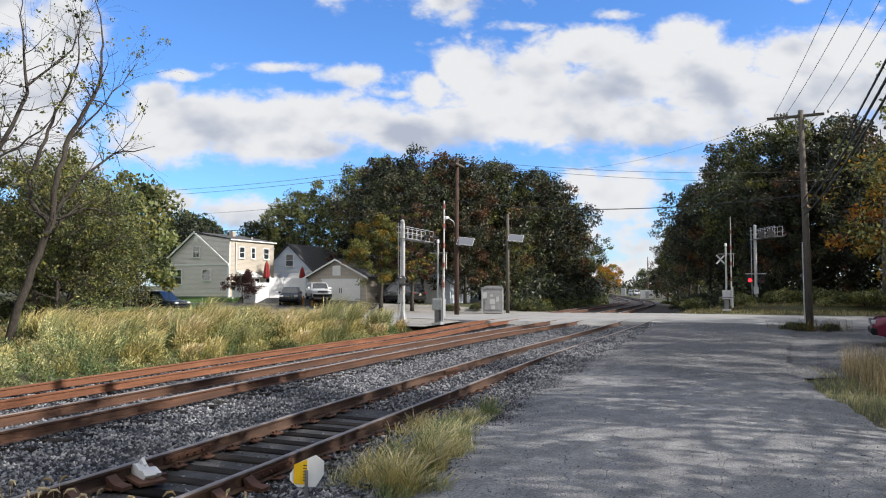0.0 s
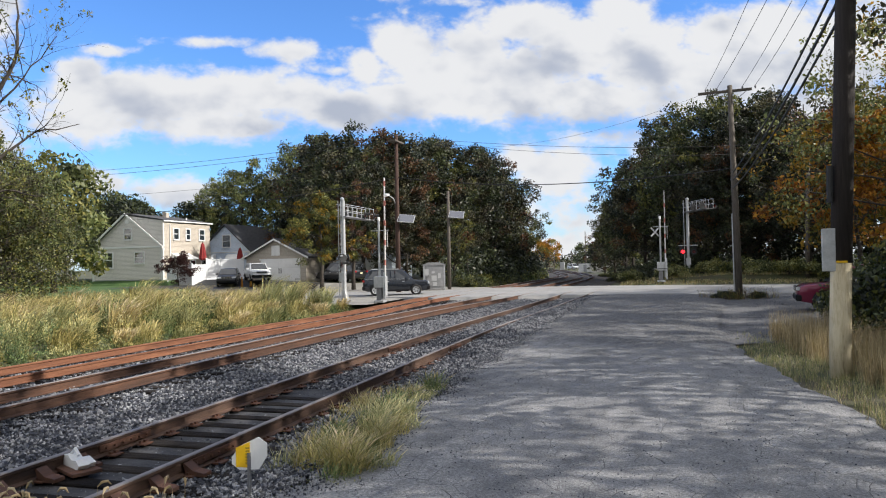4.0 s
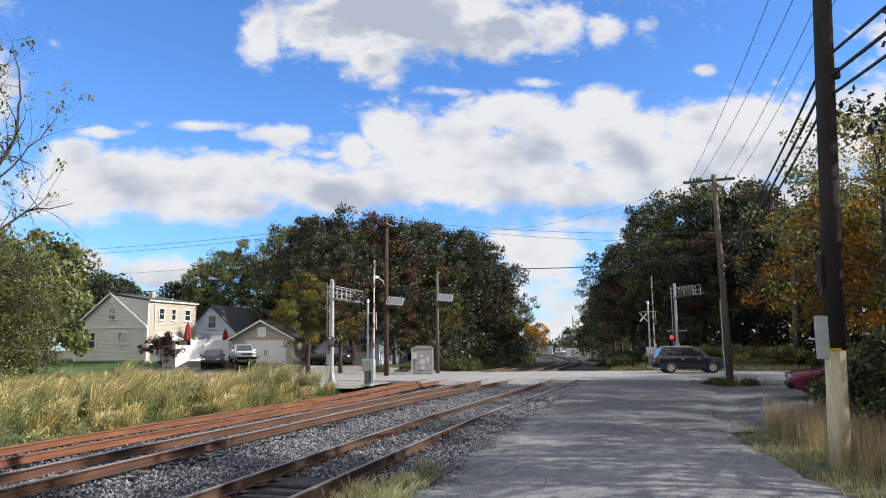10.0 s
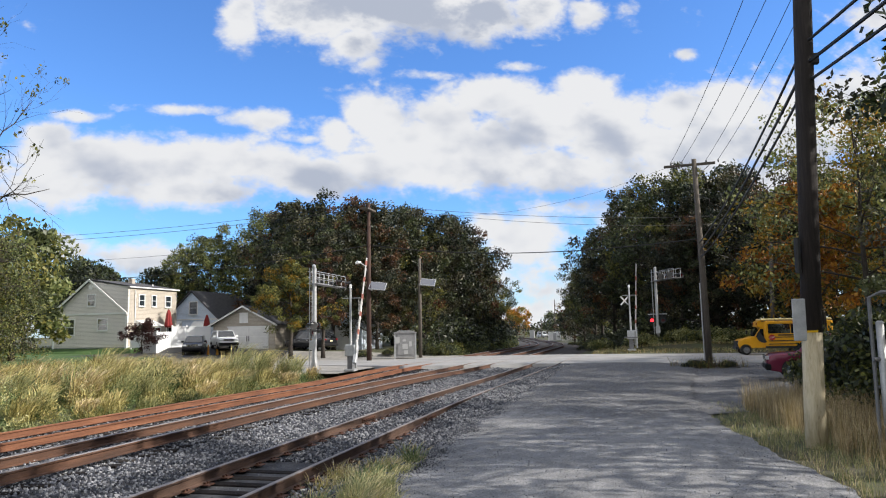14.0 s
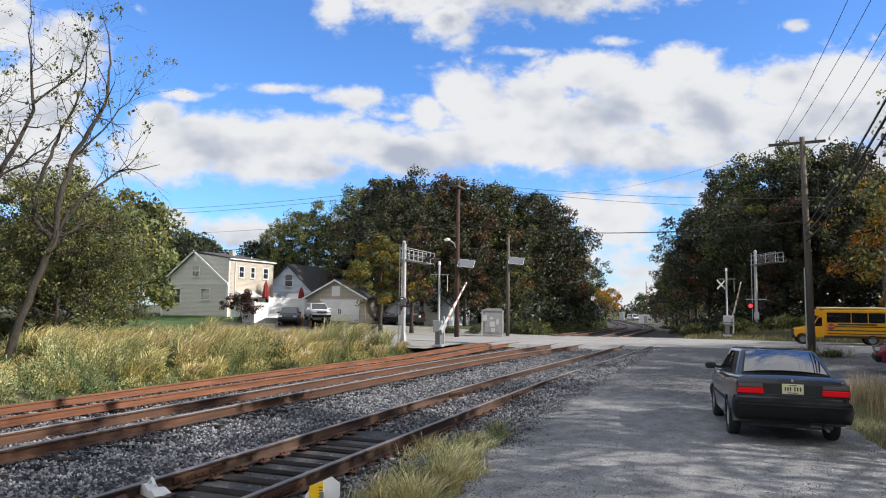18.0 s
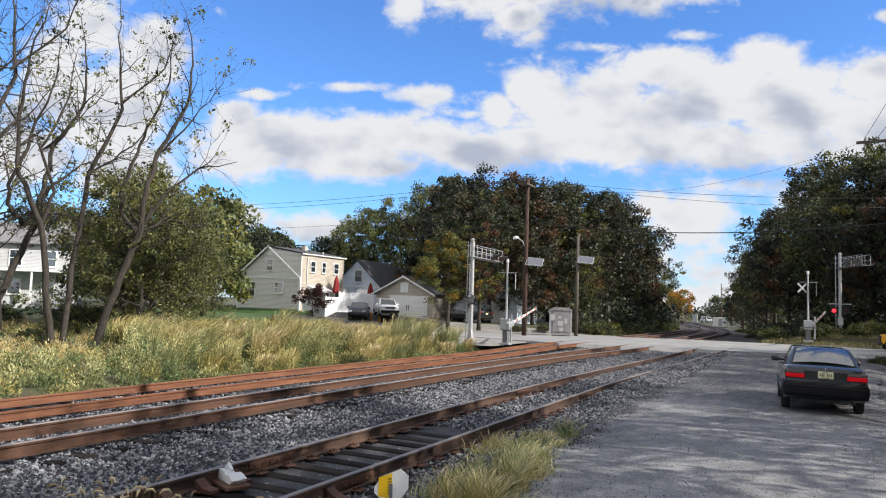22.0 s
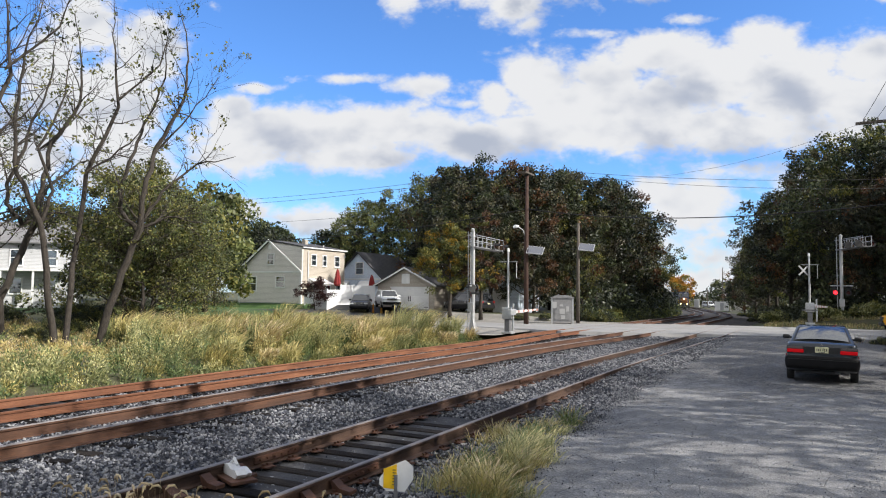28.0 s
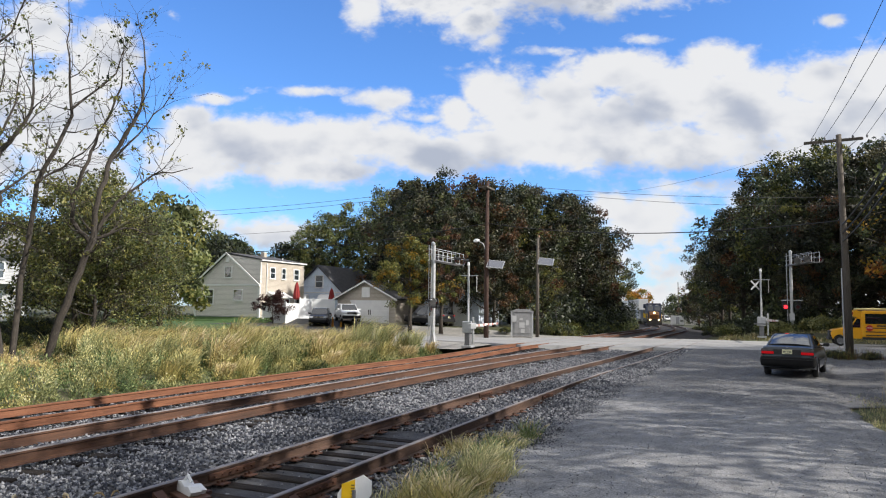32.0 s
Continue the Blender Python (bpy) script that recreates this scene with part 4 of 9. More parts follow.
# (kind, x, y, scale, turn)
LEFT_WOODS = [
    (2, -52.6, 82, 0.91, 10), (2, -45.1, 86, 1.22, 80), (2, -38.9, 79, 1.12, 130), (3, -37.6, 77, 1.14, 200), (1, -33.6, 72, 1.06, 20), (0, -29.6, 75, 1.02, 60),
    (3, -27.1, 70, 0.97, 300), (1, -25.1, 76, 0.97, 140), (4, -24.6, 82, 1.12, 10), (1, -22.1, 82, 1.00, 220), (3, -21.6, 90, 1.00, 80), (0, -21.6, 94, 0.93, 40),
] + [
    (1, -21.6, 101, 0.83, 100), (4, -23.4, 108, 0.76, 260), (3, -24.6, 116, 0.68, 20), (1, -26, 124, 0.60, 60), (4, -29.5, 133, 0.59, 90),
    (3, -24.1, 66.5, 0.60, 40), (1, -28.1, 65, 0.76, 190), (4, -20.8, 72, 0.54, 10), (1, -31.6, 67, 0.82, 75), (0, -35.6, 83, 1.08, 15), (1, -29.6, 88, 1.08, 100), (1, -25.6, 98, 0.97, 33), (2, -41.6, 90, 1.18, 210), (2, -57.6, 86, 0.93, 15), (1, -51.6, 92, 0.88, 99),
]
RIGHT_WOODS = [
    (1, 2.1, 80, 1.04, 0), (0, 5.2, 74, 1.11, 50), (1, 9.1, 75, 1.06, 100), (3, 12.6, 70, 1.00, 150), (0, 16.6, 66, 0.95, 200), (1, 7.6, 68, 0.85, 250),
    (3, 0.4, 87, 0.95, 300), (1, -1.8, 94, 0.92, 20), (0, -3.6, 102, 0.83, 70), (1, -5.0, 111, 0.74, 120), (3, -7.2, 121, 0.65, 170), (4, -9.6, 132, 0.57, 220),
] + [
    (1, 3.6, 90, 1.00, 10), (3, 12.1, 83, 1.04, 60), (4, 20.6, 63, 0.95, 110), (1, 22.6, 72, 1.04, 160), (0, 26.6, 62, 1.00, 30), (4, 15.6, 61, 0.75, 75), (1, 19.6, 57.5, 0.71, 180), (0, 28.6, 54, 0.85, 20), (3, 6.1, 66.5, 0.68, 280), (1, 11.6, 63.5, 0.71, 310),
]
first = {}
for spots, wood in ((LEFT_WOODS, "l"), (RIGHT_WOODS, "r")):
    for k, x, y, s, rz in spots:
        if k not in first:
            first[k] = set_at(KINDS[k], x, y, s, rz)
        else:
            put(KINDS[k], x, y, s, rz)

# trees on the right, which shade the lane (their bases stand beyond the verge)
LANE = "trees along the lane"
lane_kinds = [
    tree("tree", "tall roadside tree with thinning yellow-green leaves", 31, 13.5, 4.8, ("olive", "light", "gold"), 42, 0.10, 0.17, 20, 7, 0.28, 0.15, bare=2, fill=0.45, group=LANE),
    tree("tree", "leafy green roadside tree", 32, 13.0, 4.8, ("green", "olive", "dusk"), 120, 0.11, 0.2, 22, 8, 0.2, 0.17, fill=0.62, group=LANE),
]
set_at(lane_kinds[0], 10.5, 36.5, 1.0, 40)
set_at(lane_kinds[1], 14.5, 29, 1.0, 10)
for k, x, y, s, rz in [(0, 14, 43, 0.95, 100), (1, 11.5, 20.5, 0.9, 60), (1, 12.5, 12, 1.2, 120), (0, 9.5, 5.0, 1.15, 10), (1, 11.5, -3, 1.2, 200), (0, 9.5, -11, 1.0, 300), (1, 13, -19, 1.05, 20), (1, 19, 38, 1.05, 70), (1, 20, 48, 1.0, 15)]:
    put(lane_kinds[k], x, y, s, rz)
set_at(tree("tree", "small tree with bright orange autumn leaves", 33, 8.0, 2.6, ("orange", "gold", "orange"), 110, 0.1, 0.12, 14, 5, 0.3, 0.2), 9.7, 41, 1.2, 0)

# golden maple by the garages and the small plum tree on the lawn
set_at(tree("maple_tree", "round maple with golden and green leaves", 41, 8.2, 2.5, ("gold", "olive", "olive", "olive", "green"), 80, 0.085, 0.2, 24, 8, 0.3, 0.16), -27.6, 55.0, 1.0, 0)
set_at(tree("maple_tree", "maple with reddish brown leaves", 42, 9.6, 1.9, ("rusty", "olive", "rusty", "dark"), 80, 0.085, 0.18, 20, 7, 0.3, 0.18), -25.6, 57.0, 1.0, 0)
set_at(tree("ornamental_tree", "small dark plum-coloured tree on the lawn", 43, 3.1, 1.5, "plum", 70, 0.07, 0.06, 12, 5, 0.25, 0.2), -43.0, 56.2, 1.0, 0)

# thin half-bare trees by the weeds
BARE = "half-bare trees by the tracks"
bare_kinds = [
    tree("bare_tree", "tall thin tree, nearly bare, few leaves hanging on", 51, 14.5, 2.7, ("olive", "green"), 7, 0.075, 0.16, 18, 7, 0.36, 0.14, bare=4, lean=(1.6, 0.9), fill=0.22, group=BARE, wild=0.7),
    tree("bare_tree", "tall thin tree bending over, sparse leaves", 52, 14.0, 2.3, ("olive", "green"), 8, 0.075, 0.13, 16, 7, 0.34, 0.14, bare=4, lean=(-1.4, 0.8), fill=0.18, group=BARE, wild=0.8),
    tree("small_tree", "small tree with yellow-green leaves among the weeds", 53, 7.0, 2.5, ("olive", "olive", "light", "green", "dusk"), 30, 0.06, 0.1, 18, 7, 0.16, 0.15, bare=4, fill=0.7, wild=0.9),
]


def stem_tree(label, seed, stems, twigs, leaf, per, turn, fill=0.3):
    """A crooked many-stemmed tree: stems given by a few knots (sideways, height, radius), twigs grown at random."""
    r = np.random.default_rng(seed)
    t = thing("bare_tree", label, "tree", BARE)
    bm = bmesh.new()
    ends = []
    for knots in stems:
        dep = 0.0
        path, rads = [], []
        for i, (a, h, w_) in enumerate(knots):
            dep += r.normal(0, 0.25) if i else 0
            path.append(np.array([a, dep, h]))
            rads.append(w_ * 0.78)
        fine_p, fine_r = [], []
        for i in range(len(path) - 1):
            for k in range(4):
                f = k / 4
                fine_p.append(path[i] * (1 - f) + path[i + 1] * f + r.normal(0, 0.035, 3))
                fine_r.append(rads[i] * (1 - f) + rads[i + 1] * f)
        fine_p.append(path[-1])
        fine_r.append(rads[-1])
        add_tube(bm, fine_p, fine_r, 7, False)
        ends.append(path[-1])
        tall = [i for i in range(len(fine_p) - 1) if fine_p[i][2] > 3.2]
        for _ in range(twigs):
            i = tall[int(r.random() ** 0.8 * len(tall))] if tall else len(fine_p) - 2
            p0, d0 = fine_p[i], fine_p[i + 1] - fine_p[i]
            d0 /= np.linalg.norm(d0) + 1e-6
            d = d0 * 0.7 + r.normal(0, 0.75, 3) + np.array([0, 0, 0.25])
            d /= np.linalg.norm(d)
            ln = r.uniform(0.7, 2.3)
            q = [p0]
            for k in range(4):
                d = d + r.normal(0, 0.22, 3)
                d /= np.linalg.norm(d)
                q.append(q[-1] + d * ln / 4)
            w0 = min(fine_r[i] * 0.5, 0.035)
            add_tube(bm, q, [w0, w0 * 0.8, w0 * 0.6, w0 * 0.4, 0.005], 4, False)
            ends.append(q[-1])
            for _ in range(4):
                k = r.integers(1, 5)
                d2 = d + r.normal(0, 0.8, 3)
                d2 /= np.linalg.norm(d2)
                e = q[k] + d2 * ln * r.uniform(0.25, 0.5)
                add_tube(bm, [q[k], (q[k] + e) / 2 + r.normal(0, 0.05, 3), e], [w0 * 0.45, w0 * 0.3, 0.004], 3, False)
                ends.append(e)
    part("trunk", bm, M["bark"], t, smooth_shade=True)
    ends = np.array(ends)
    keep = ends[r.random(len(ends)) < fill]
    me = quick_mesh("crown", leaf_cloud(r, keep, np.full(len(keep), 0.22), 0.07, per), 4, [LEAF[k] for k in leaf])
    me.polygons.foreach_set("material_index", np.repeat(r.integers(0, len(leaf), len(keep)), per).astype(np.int32))
    part("crown", me, None, t)
    t["turn"] = turn
    return t


tree_a = stem_tree("crooked half-bare tree forking into several stems", 151, [
    [(0, -0.2, 0.2), (0.55, 2.2, 0.17), (1.3, 4.4, 0.15), (1.4, 5.8, 0.12), (1.8, 7.6, 0.10), (2.65, 9.3, 0.075), (2.8, 11.0, 0.045), (2.4, 13.0, 0.015)],
    [(1.2, 4.4, 0.12), (0.6, 5.2, 0.10), (0.6, 6.0, 0.09), (0.95, 7.1, 0.08), (1.3, 8.4, 0.065), (2.1, 10.4, 0.04), (2.0, 12.2, 0.012)],
    [(1.3, 4.5, 0.10), (2.1, 6.0, 0.07), (3.3, 7.1, 0.045), (4.8, 7.6, 0.015)], [(1.7, 7.4, 0.06), (3.0, 9.0, 0.035), (4.0, 10.6, 0.012)], [(1.2, 4.4, 0.07), (2.4, 5.0, 0.045), (3.6, 4.8, 0.015)]],
    16, ("olive", "olive", "green"), 8, 0, 0.26)
tree_b = stem_tree("tall thin half-bare tree with a bent trunk", 152, [
    [(0, -0.2, 0.17), (-0.3, 2.2, 0.15), (-0.6, 4.6, 0.13), (-1.4, 6.2, 0.10), (-1.55, 8.3, 0.08), (-1.3, 10.6, 0.05), (-0.7, 13.2, 0.012)],
    [(-0.6, 4.6, 0.09), (-0.3, 5.8, 0.08), (-0.8, 7.3, 0.065), (-0.2, 8.6, 0.05), (0.15, 11.4, 0.012)], [(-1.5, 8.0, 0.05), (-2.6, 9.6, 0.03), (-3.2, 11.4, 0.01)]],
    15, ("olive", "green"), 5, 0, 0.12)
tree_c = stem_tree("tall slender tree with upright stems, few leaves", 153, [
    [(0, -0.2, 0.15), (0.15, 3.0, 0.13), (0.5, 6.6, 0.11), (1.45, 9.4, 0.08), (1.25, 12.3, 0.03), (1.1, 14.4, 0.01)], [(1.45, 9.4, 0.06), (2.9, 11.1, 0.04), (3.2, 12.6, 0.012)], [(0.5, 6.6, 0.06), (1.9, 7.8, 0.035), (2.9, 9.4, 0.01)]],
    15, ("olive", "green", "olive"), 7, 0, 0.25)
VIEW = 53.0
set_at(tree_a, -27.0, 20.2, 1.15, VIEW)
set_at(tree_b, -28.4, 19.3, 1.15, VIEW)
set_at(tree_c, -28.3, 19.7, 1.15, VIEW)
for t_, x, y, s, rz in [(tree_b, -29.6, 16.6, 1.15, VIEW + 10), (tree_c, -30.2, 17.6, 1.1, VIEW + 150), (tree_c, -28.0, 14.6, 1.0, VIEW), (tree_b, -31.8, 15.2, 1.15, VIEW + 190), (tree_a, -33, 19.0, 1.05, VIEW + 30), (tree_a, -28.5, 12.1, 1.0, VIEW + 170), (tree_c, -26.5, 9.2, 1.0, VIEW), (tree_b, -30.0, 7.0, 1.1, VIEW)]:
    put(t_, x, y, s, rz)
set_at(bare_kinds[2], -30.6, 25.6, 1.1, 0)
set_at(bare_kinds[0], -35.0, 21.0, 1.0, 190)
set_at(bare_kinds[1], -35.0, 15.0, 1.0, 120)
for k, x, y, s, rz in [(2, -31.6, 28.0, 0.95, 100), (2, -35, 30.0, 1.0, 10), (2, -33.5, 26.8, 1.2, 220), (2, -35.2, 29.2, 1.1, 160), (2, -38.0, 31.5, 1.3, 300), (2, -35.0, 33.0, 0.8, 70), (1, -37.0, 22, 0.9, 20)]:
    put(bare_kinds[k], x, y, s, rz)

# trees behind the houses and in the far distance
far_kinds = [
    tree("tree", "leafy tree behind the houses", 61, 11.0, 4.4, ("green", "olive", "light"), 90, 0.2, 0.22, 15, 5, 0.2, 0.22),
    tree("tree", "dark leafy tree behind the houses", 62, 10.0, 4.6, ("dark", "dark", "green"), 90, 0.2, 0.22, 15, 5, 0.15, 0.22),
]
set_at(far_kinds[0], -43.5, 42.5, 0.98, 0)
set_at(far_kinds[1], -63, 70, 1.0, 0)
for k, x, y, s, rz in [(0, -72.5, 83, 1.15, 30), (1, -66, 79, 0.9, 60), (1, -60, 83, 1.0, 90), (0, -64, 92, 1.0, 120), (1, -57, 66, 0.75, 150), (1, -72, 62, 0.9, 180), (1, -52, 41, 0.75, 20), (0, -63, 50, 0.85, 110), (1, -68, 46, 1.0, 200), (1, -75, 35, 1.0, 250), (1, -58, 22, 0.95, 300), (1, -66, 15, 0.95, 30), (1, -80, 55, 1.1, 0), (1, -84, 75, 1.2, 70), (0, -82, 95, 1.2, 10), (1, -62, 62, 0.8, 222)]:
    put(far_kinds[k], x, y, s, rz)
for k, x, y, s, rz in [(1, -62, 262, 0.85, 90), (0, -58, 275, 0.8, 180), (1, -22, 262, 0.8, 50), (0, -30, 300, 0.9, 50), (0, -14, 265, 0.95, 15), (1, -5, 235, 0.95, 140), (1, -50, 190, 0.9, 222), (1, -58, 170, 1.0, 70), (0, 5, 220, 1.0, 20), (1, -10, 185, 0.7, 12), (1, -2, 150, 0.95, 60), (1, -8, 145, 0.75, 160)]:
    put(far_kinds[k], x, y, s, rz)
set_at(tree("tree", "distant tree in orange autumn colour", 63, 8.5, 3.6, ("orange", "gold", "olive"), 80, 0.22, 0.2, 14, 5, 0.2, 0.24), -40.0, 262, 1.3, 0)


def bush(name, label, seed, rx, ry, h, leaf, clumps, per, size):
    r = np.random.default_rng(seed)
    t = thing(name, label, "bush")
    a = r.random(clumps) * 2 * math.pi
    q = np.sqrt(r.random(clumps))
    c = np.stack([np.cos(a) * q * rx, np.sin(a) * q * ry, h * (0.18 + 0.8 * np.sqrt(np.maximum(0, 1 - q * q)) * r.uniform(0.3, 1.0, clumps))], -1)
    bm = bmesh.new()
    for e in c[:: max(1, clumps // 24)]:
        add_tube(bm, [(e[0] * 0.2, e[1] * 0.2, -0.05), (e[0] * 0.6, e[1] * 0.6, e[2] * 0.6), tuple(e)], [0.025, 0.016, 0.006], 4, False)
    part("stem_clump", bm, M["bark"], t)
    co = leaf_cloud(r, c, np.full(clumps, 0.22 * (rx + h) / 2 + 0.1), size, per)
    me = quick_mesh("foliage", co, 4, [LEAF[k] for k in leaf])
    me.polygons.foreach_set("material_index", np.repeat(r.integers(0, len(leaf), clumps), per).astype(np.int32))
    part("foliage", me, None, t)
    return t


b1 = bush("bush", "dense dark green bush at the road's edge", 71, 2.0, 2.0, 2.4, ("green", "dark", "olive"), 90, 130, 0.07)
b2 = bush("bush", "low tangled undergrowth by the woods", 72, 2.6, 1.6, 1.5, ("olive", "weed", "green"), 70, 110, 0.085)
b3 = bush("bush", "low vine-covered dark undergrowth", 73, 2.8, 1.8, 1.6, ("dark", "dark", "green", "olive"), 70, 130, 0.07)
set_at(b1, 6.6, 22.6, 1.0, 0)
for x, y, s, rz in [(6.0, 19.2, 1.0, 50), (8.8, 25.5, 1.2, 100), (8.2, 17.2, 1.15, 20), (6.6, 15.8, 0.8, 200), (10.5, 22, 1.5, 70), (8.5, 13.0, 1.2, 10), (11, 29.0, 1.2, 10), (10.5, 33, 1.0, 90), (9.0, 9.5, 1.2, 80), (12.5, 16, 1.5, 5)]:
    put(b1, x, y, s, rz)
set_at(b2, 6.5, 60.0, 0.8, 0)
for x, y, s, rz in [(1.0, 59.6, 0.8, 40), (4.0, 62.2, 0.95, 100), (9.5, 58.8, 0.9, 160), (13, 57.5, 1.0, 210), (16.5, 55.5, 0.9, 20), (-2.4, 62.5, 0.8, 70), (20, 54.5, 1.0, 20), (12, 36.5, 0.8, 30), (14.5, 40, 0.9, 60)]:
    put(b2, x, y, s, rz)
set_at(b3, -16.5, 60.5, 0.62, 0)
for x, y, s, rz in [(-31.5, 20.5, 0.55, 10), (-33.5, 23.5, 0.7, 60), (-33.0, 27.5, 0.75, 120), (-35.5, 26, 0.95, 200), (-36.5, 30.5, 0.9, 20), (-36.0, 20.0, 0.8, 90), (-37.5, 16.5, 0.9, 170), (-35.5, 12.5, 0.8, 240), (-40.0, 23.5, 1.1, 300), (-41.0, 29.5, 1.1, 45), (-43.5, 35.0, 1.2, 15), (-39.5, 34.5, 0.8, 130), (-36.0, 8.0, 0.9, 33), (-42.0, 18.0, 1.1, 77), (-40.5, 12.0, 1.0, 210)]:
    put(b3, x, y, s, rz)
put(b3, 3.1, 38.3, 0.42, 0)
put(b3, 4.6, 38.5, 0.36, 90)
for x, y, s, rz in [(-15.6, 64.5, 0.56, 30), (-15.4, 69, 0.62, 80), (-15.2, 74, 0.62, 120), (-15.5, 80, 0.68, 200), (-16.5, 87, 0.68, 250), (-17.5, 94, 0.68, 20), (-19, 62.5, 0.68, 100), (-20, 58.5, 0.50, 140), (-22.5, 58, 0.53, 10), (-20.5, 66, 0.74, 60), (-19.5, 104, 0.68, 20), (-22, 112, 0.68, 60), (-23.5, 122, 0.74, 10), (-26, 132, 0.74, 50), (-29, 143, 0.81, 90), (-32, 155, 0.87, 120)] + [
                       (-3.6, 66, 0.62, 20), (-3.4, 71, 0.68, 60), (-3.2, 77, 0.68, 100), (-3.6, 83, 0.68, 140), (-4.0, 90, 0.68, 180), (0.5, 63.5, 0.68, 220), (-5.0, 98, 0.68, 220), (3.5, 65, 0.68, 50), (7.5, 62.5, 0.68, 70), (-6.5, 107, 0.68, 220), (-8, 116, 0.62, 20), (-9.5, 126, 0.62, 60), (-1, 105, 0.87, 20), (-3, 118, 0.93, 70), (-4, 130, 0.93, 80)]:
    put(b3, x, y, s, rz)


def thicket(name, label, seed, spots, height, leaf, per, size, spread):
    """A dense mass of far foliage: clumps stacked over a strip of ground."""
    r = np.random.default_rng(seed)
    c = []
    for x, y in spots:
        h = height * r.uniform(0.55, 1.15)
        for k in range(max(2, int(h / (spread * 1.1)))):
            c.append((x + r.normal(0, spread * 0.5), y + r.normal(0, spread * 0.5), ground_z(x, y) + spread * 0.4 + k * spread * 1.1))
    c = np.array(c)
    me = quick_mesh(name, leaf_cloud(r, c, spread * r.uniform(0.7, 1.4, len(c)), size, per), 4, [LEAF[k] for k in leaf])
    me.polygons.foreach_set("material_index", np.repeat(r.integers(0, len(leaf), len(c)), per).astype(np.int32))
    return tagged(new(name, me), label, "woods", kind="stuff")


rt = np.random.default_rng(95)
thicket("far_woods", "distant woods beyond the bend, green with autumn colour", 96, [(x, 285 + 0.25 * (x + 30) + rt.normal(0, 6)) for x in np.arange(-150, 60, 3.2)], 11.0, ("green", "dark", "olive", "green", "rusty"), 60, 0.42, 1.9)
# leaf masses added in shade-dark colours to fill the woods' unlit depth
thicket("undergrowth", "undergrowth between the trees beyond the road, coloured shade-dark", 97, [(x, 72 - 0.35 * (x - 5) + rt.normal(0, 1.2)) for x in np.arange(2, 46, 0.9)], 3.6, ("dark", "dark", "green"), 70, 0.16, 0.9)
thicket("undergrowth", "undergrowth inside the woods by the houses, coloured shade-dark", 98, [(x, 92 - 0.5 * (x + 20) + rt.normal(0, 1.2)) for x in np.arange(-60, -18, 1.0)], 4.0, ("dark", "green", "dark"), 50, 0.18, 1.0)
thicket("undergrowth", "young growth under the woods along the track, coloured shade-dark", 101, [(near_main(y) - 7.8 - rt.uniform(0, 3), y) for y in np.arange(62, 150, 1.1)], 4.5, ("dark", "dark", "green"), 50, 0.16, 0.9)
thicket("undergrowth", "young growth along the track below the trees, coloured shade-dark", 102, [(near_main(y) + 8.6 + rt.uniform(0, 3), y) for y in np.arange(66, 150, 1.1)], 4.5, ("dark", "dark", "green"), 50, 0.16, 0.9)
thicket("undergrowth", "added shade-dark growth closing the far side of the bend", 103, [(x, 168 - 0.6 * x + rt.normal(0, 3)) for x in np.arange(-9, 26, 1.3)], 7.5, ("dark", "green", "dark", "olive"), 60, 0.26, 1.4)
thicket("undergrowth", "added shade-dark growth deep in the woods beyond the road", 107, [(x, 88 - 0.42 * x + rt.normal(0, 1.5)) for x in np.arange(3, 62, 0.9)], 6.0, ("dark", "dark", "green"), 60, 0.2, 1.1)
thicket("undergrowth", "dim trees and growth beyond the distant sheds", 106, [(x, 262 - 0.9 * (x + 34) + rt.normal(0, 4)) for x in np.arange(-36, 14, 1.6)], 6.0, ("dark", "green", "dusk", "olive"), 70, 0.3, 1.6)
thicket("bank_growth", "low dark growth on the bank beside the track", 104, [(near_main(y) + 5.6 + rt.uniform(0, 2.4), y) for y in np.arange(60, 160, 0.8)], 1.3, ("dark", "green", "dark"), 50, 0.10, 0.6)
thicket("bank_growth", "low green growth on the bank beside the far track", 105, [(far_main(y) - 3.6 - rt.uniform(0, 2.6), y) for y in np.arange(60, 190, 0.6)], 1.7, ("green", "olive", "light", "green"), 70, 0.11, 0.55)
thicket("hedge_growth", "tangled growth behind the thin trees", 99, [(-50 - 0.45 * (42 - y) + rt.normal(0, 1.0), y) for y in np.arange(8, 36, 0.9)], 3.0, ("dark", "green", "olive"), 50, 0.14, 0.8)


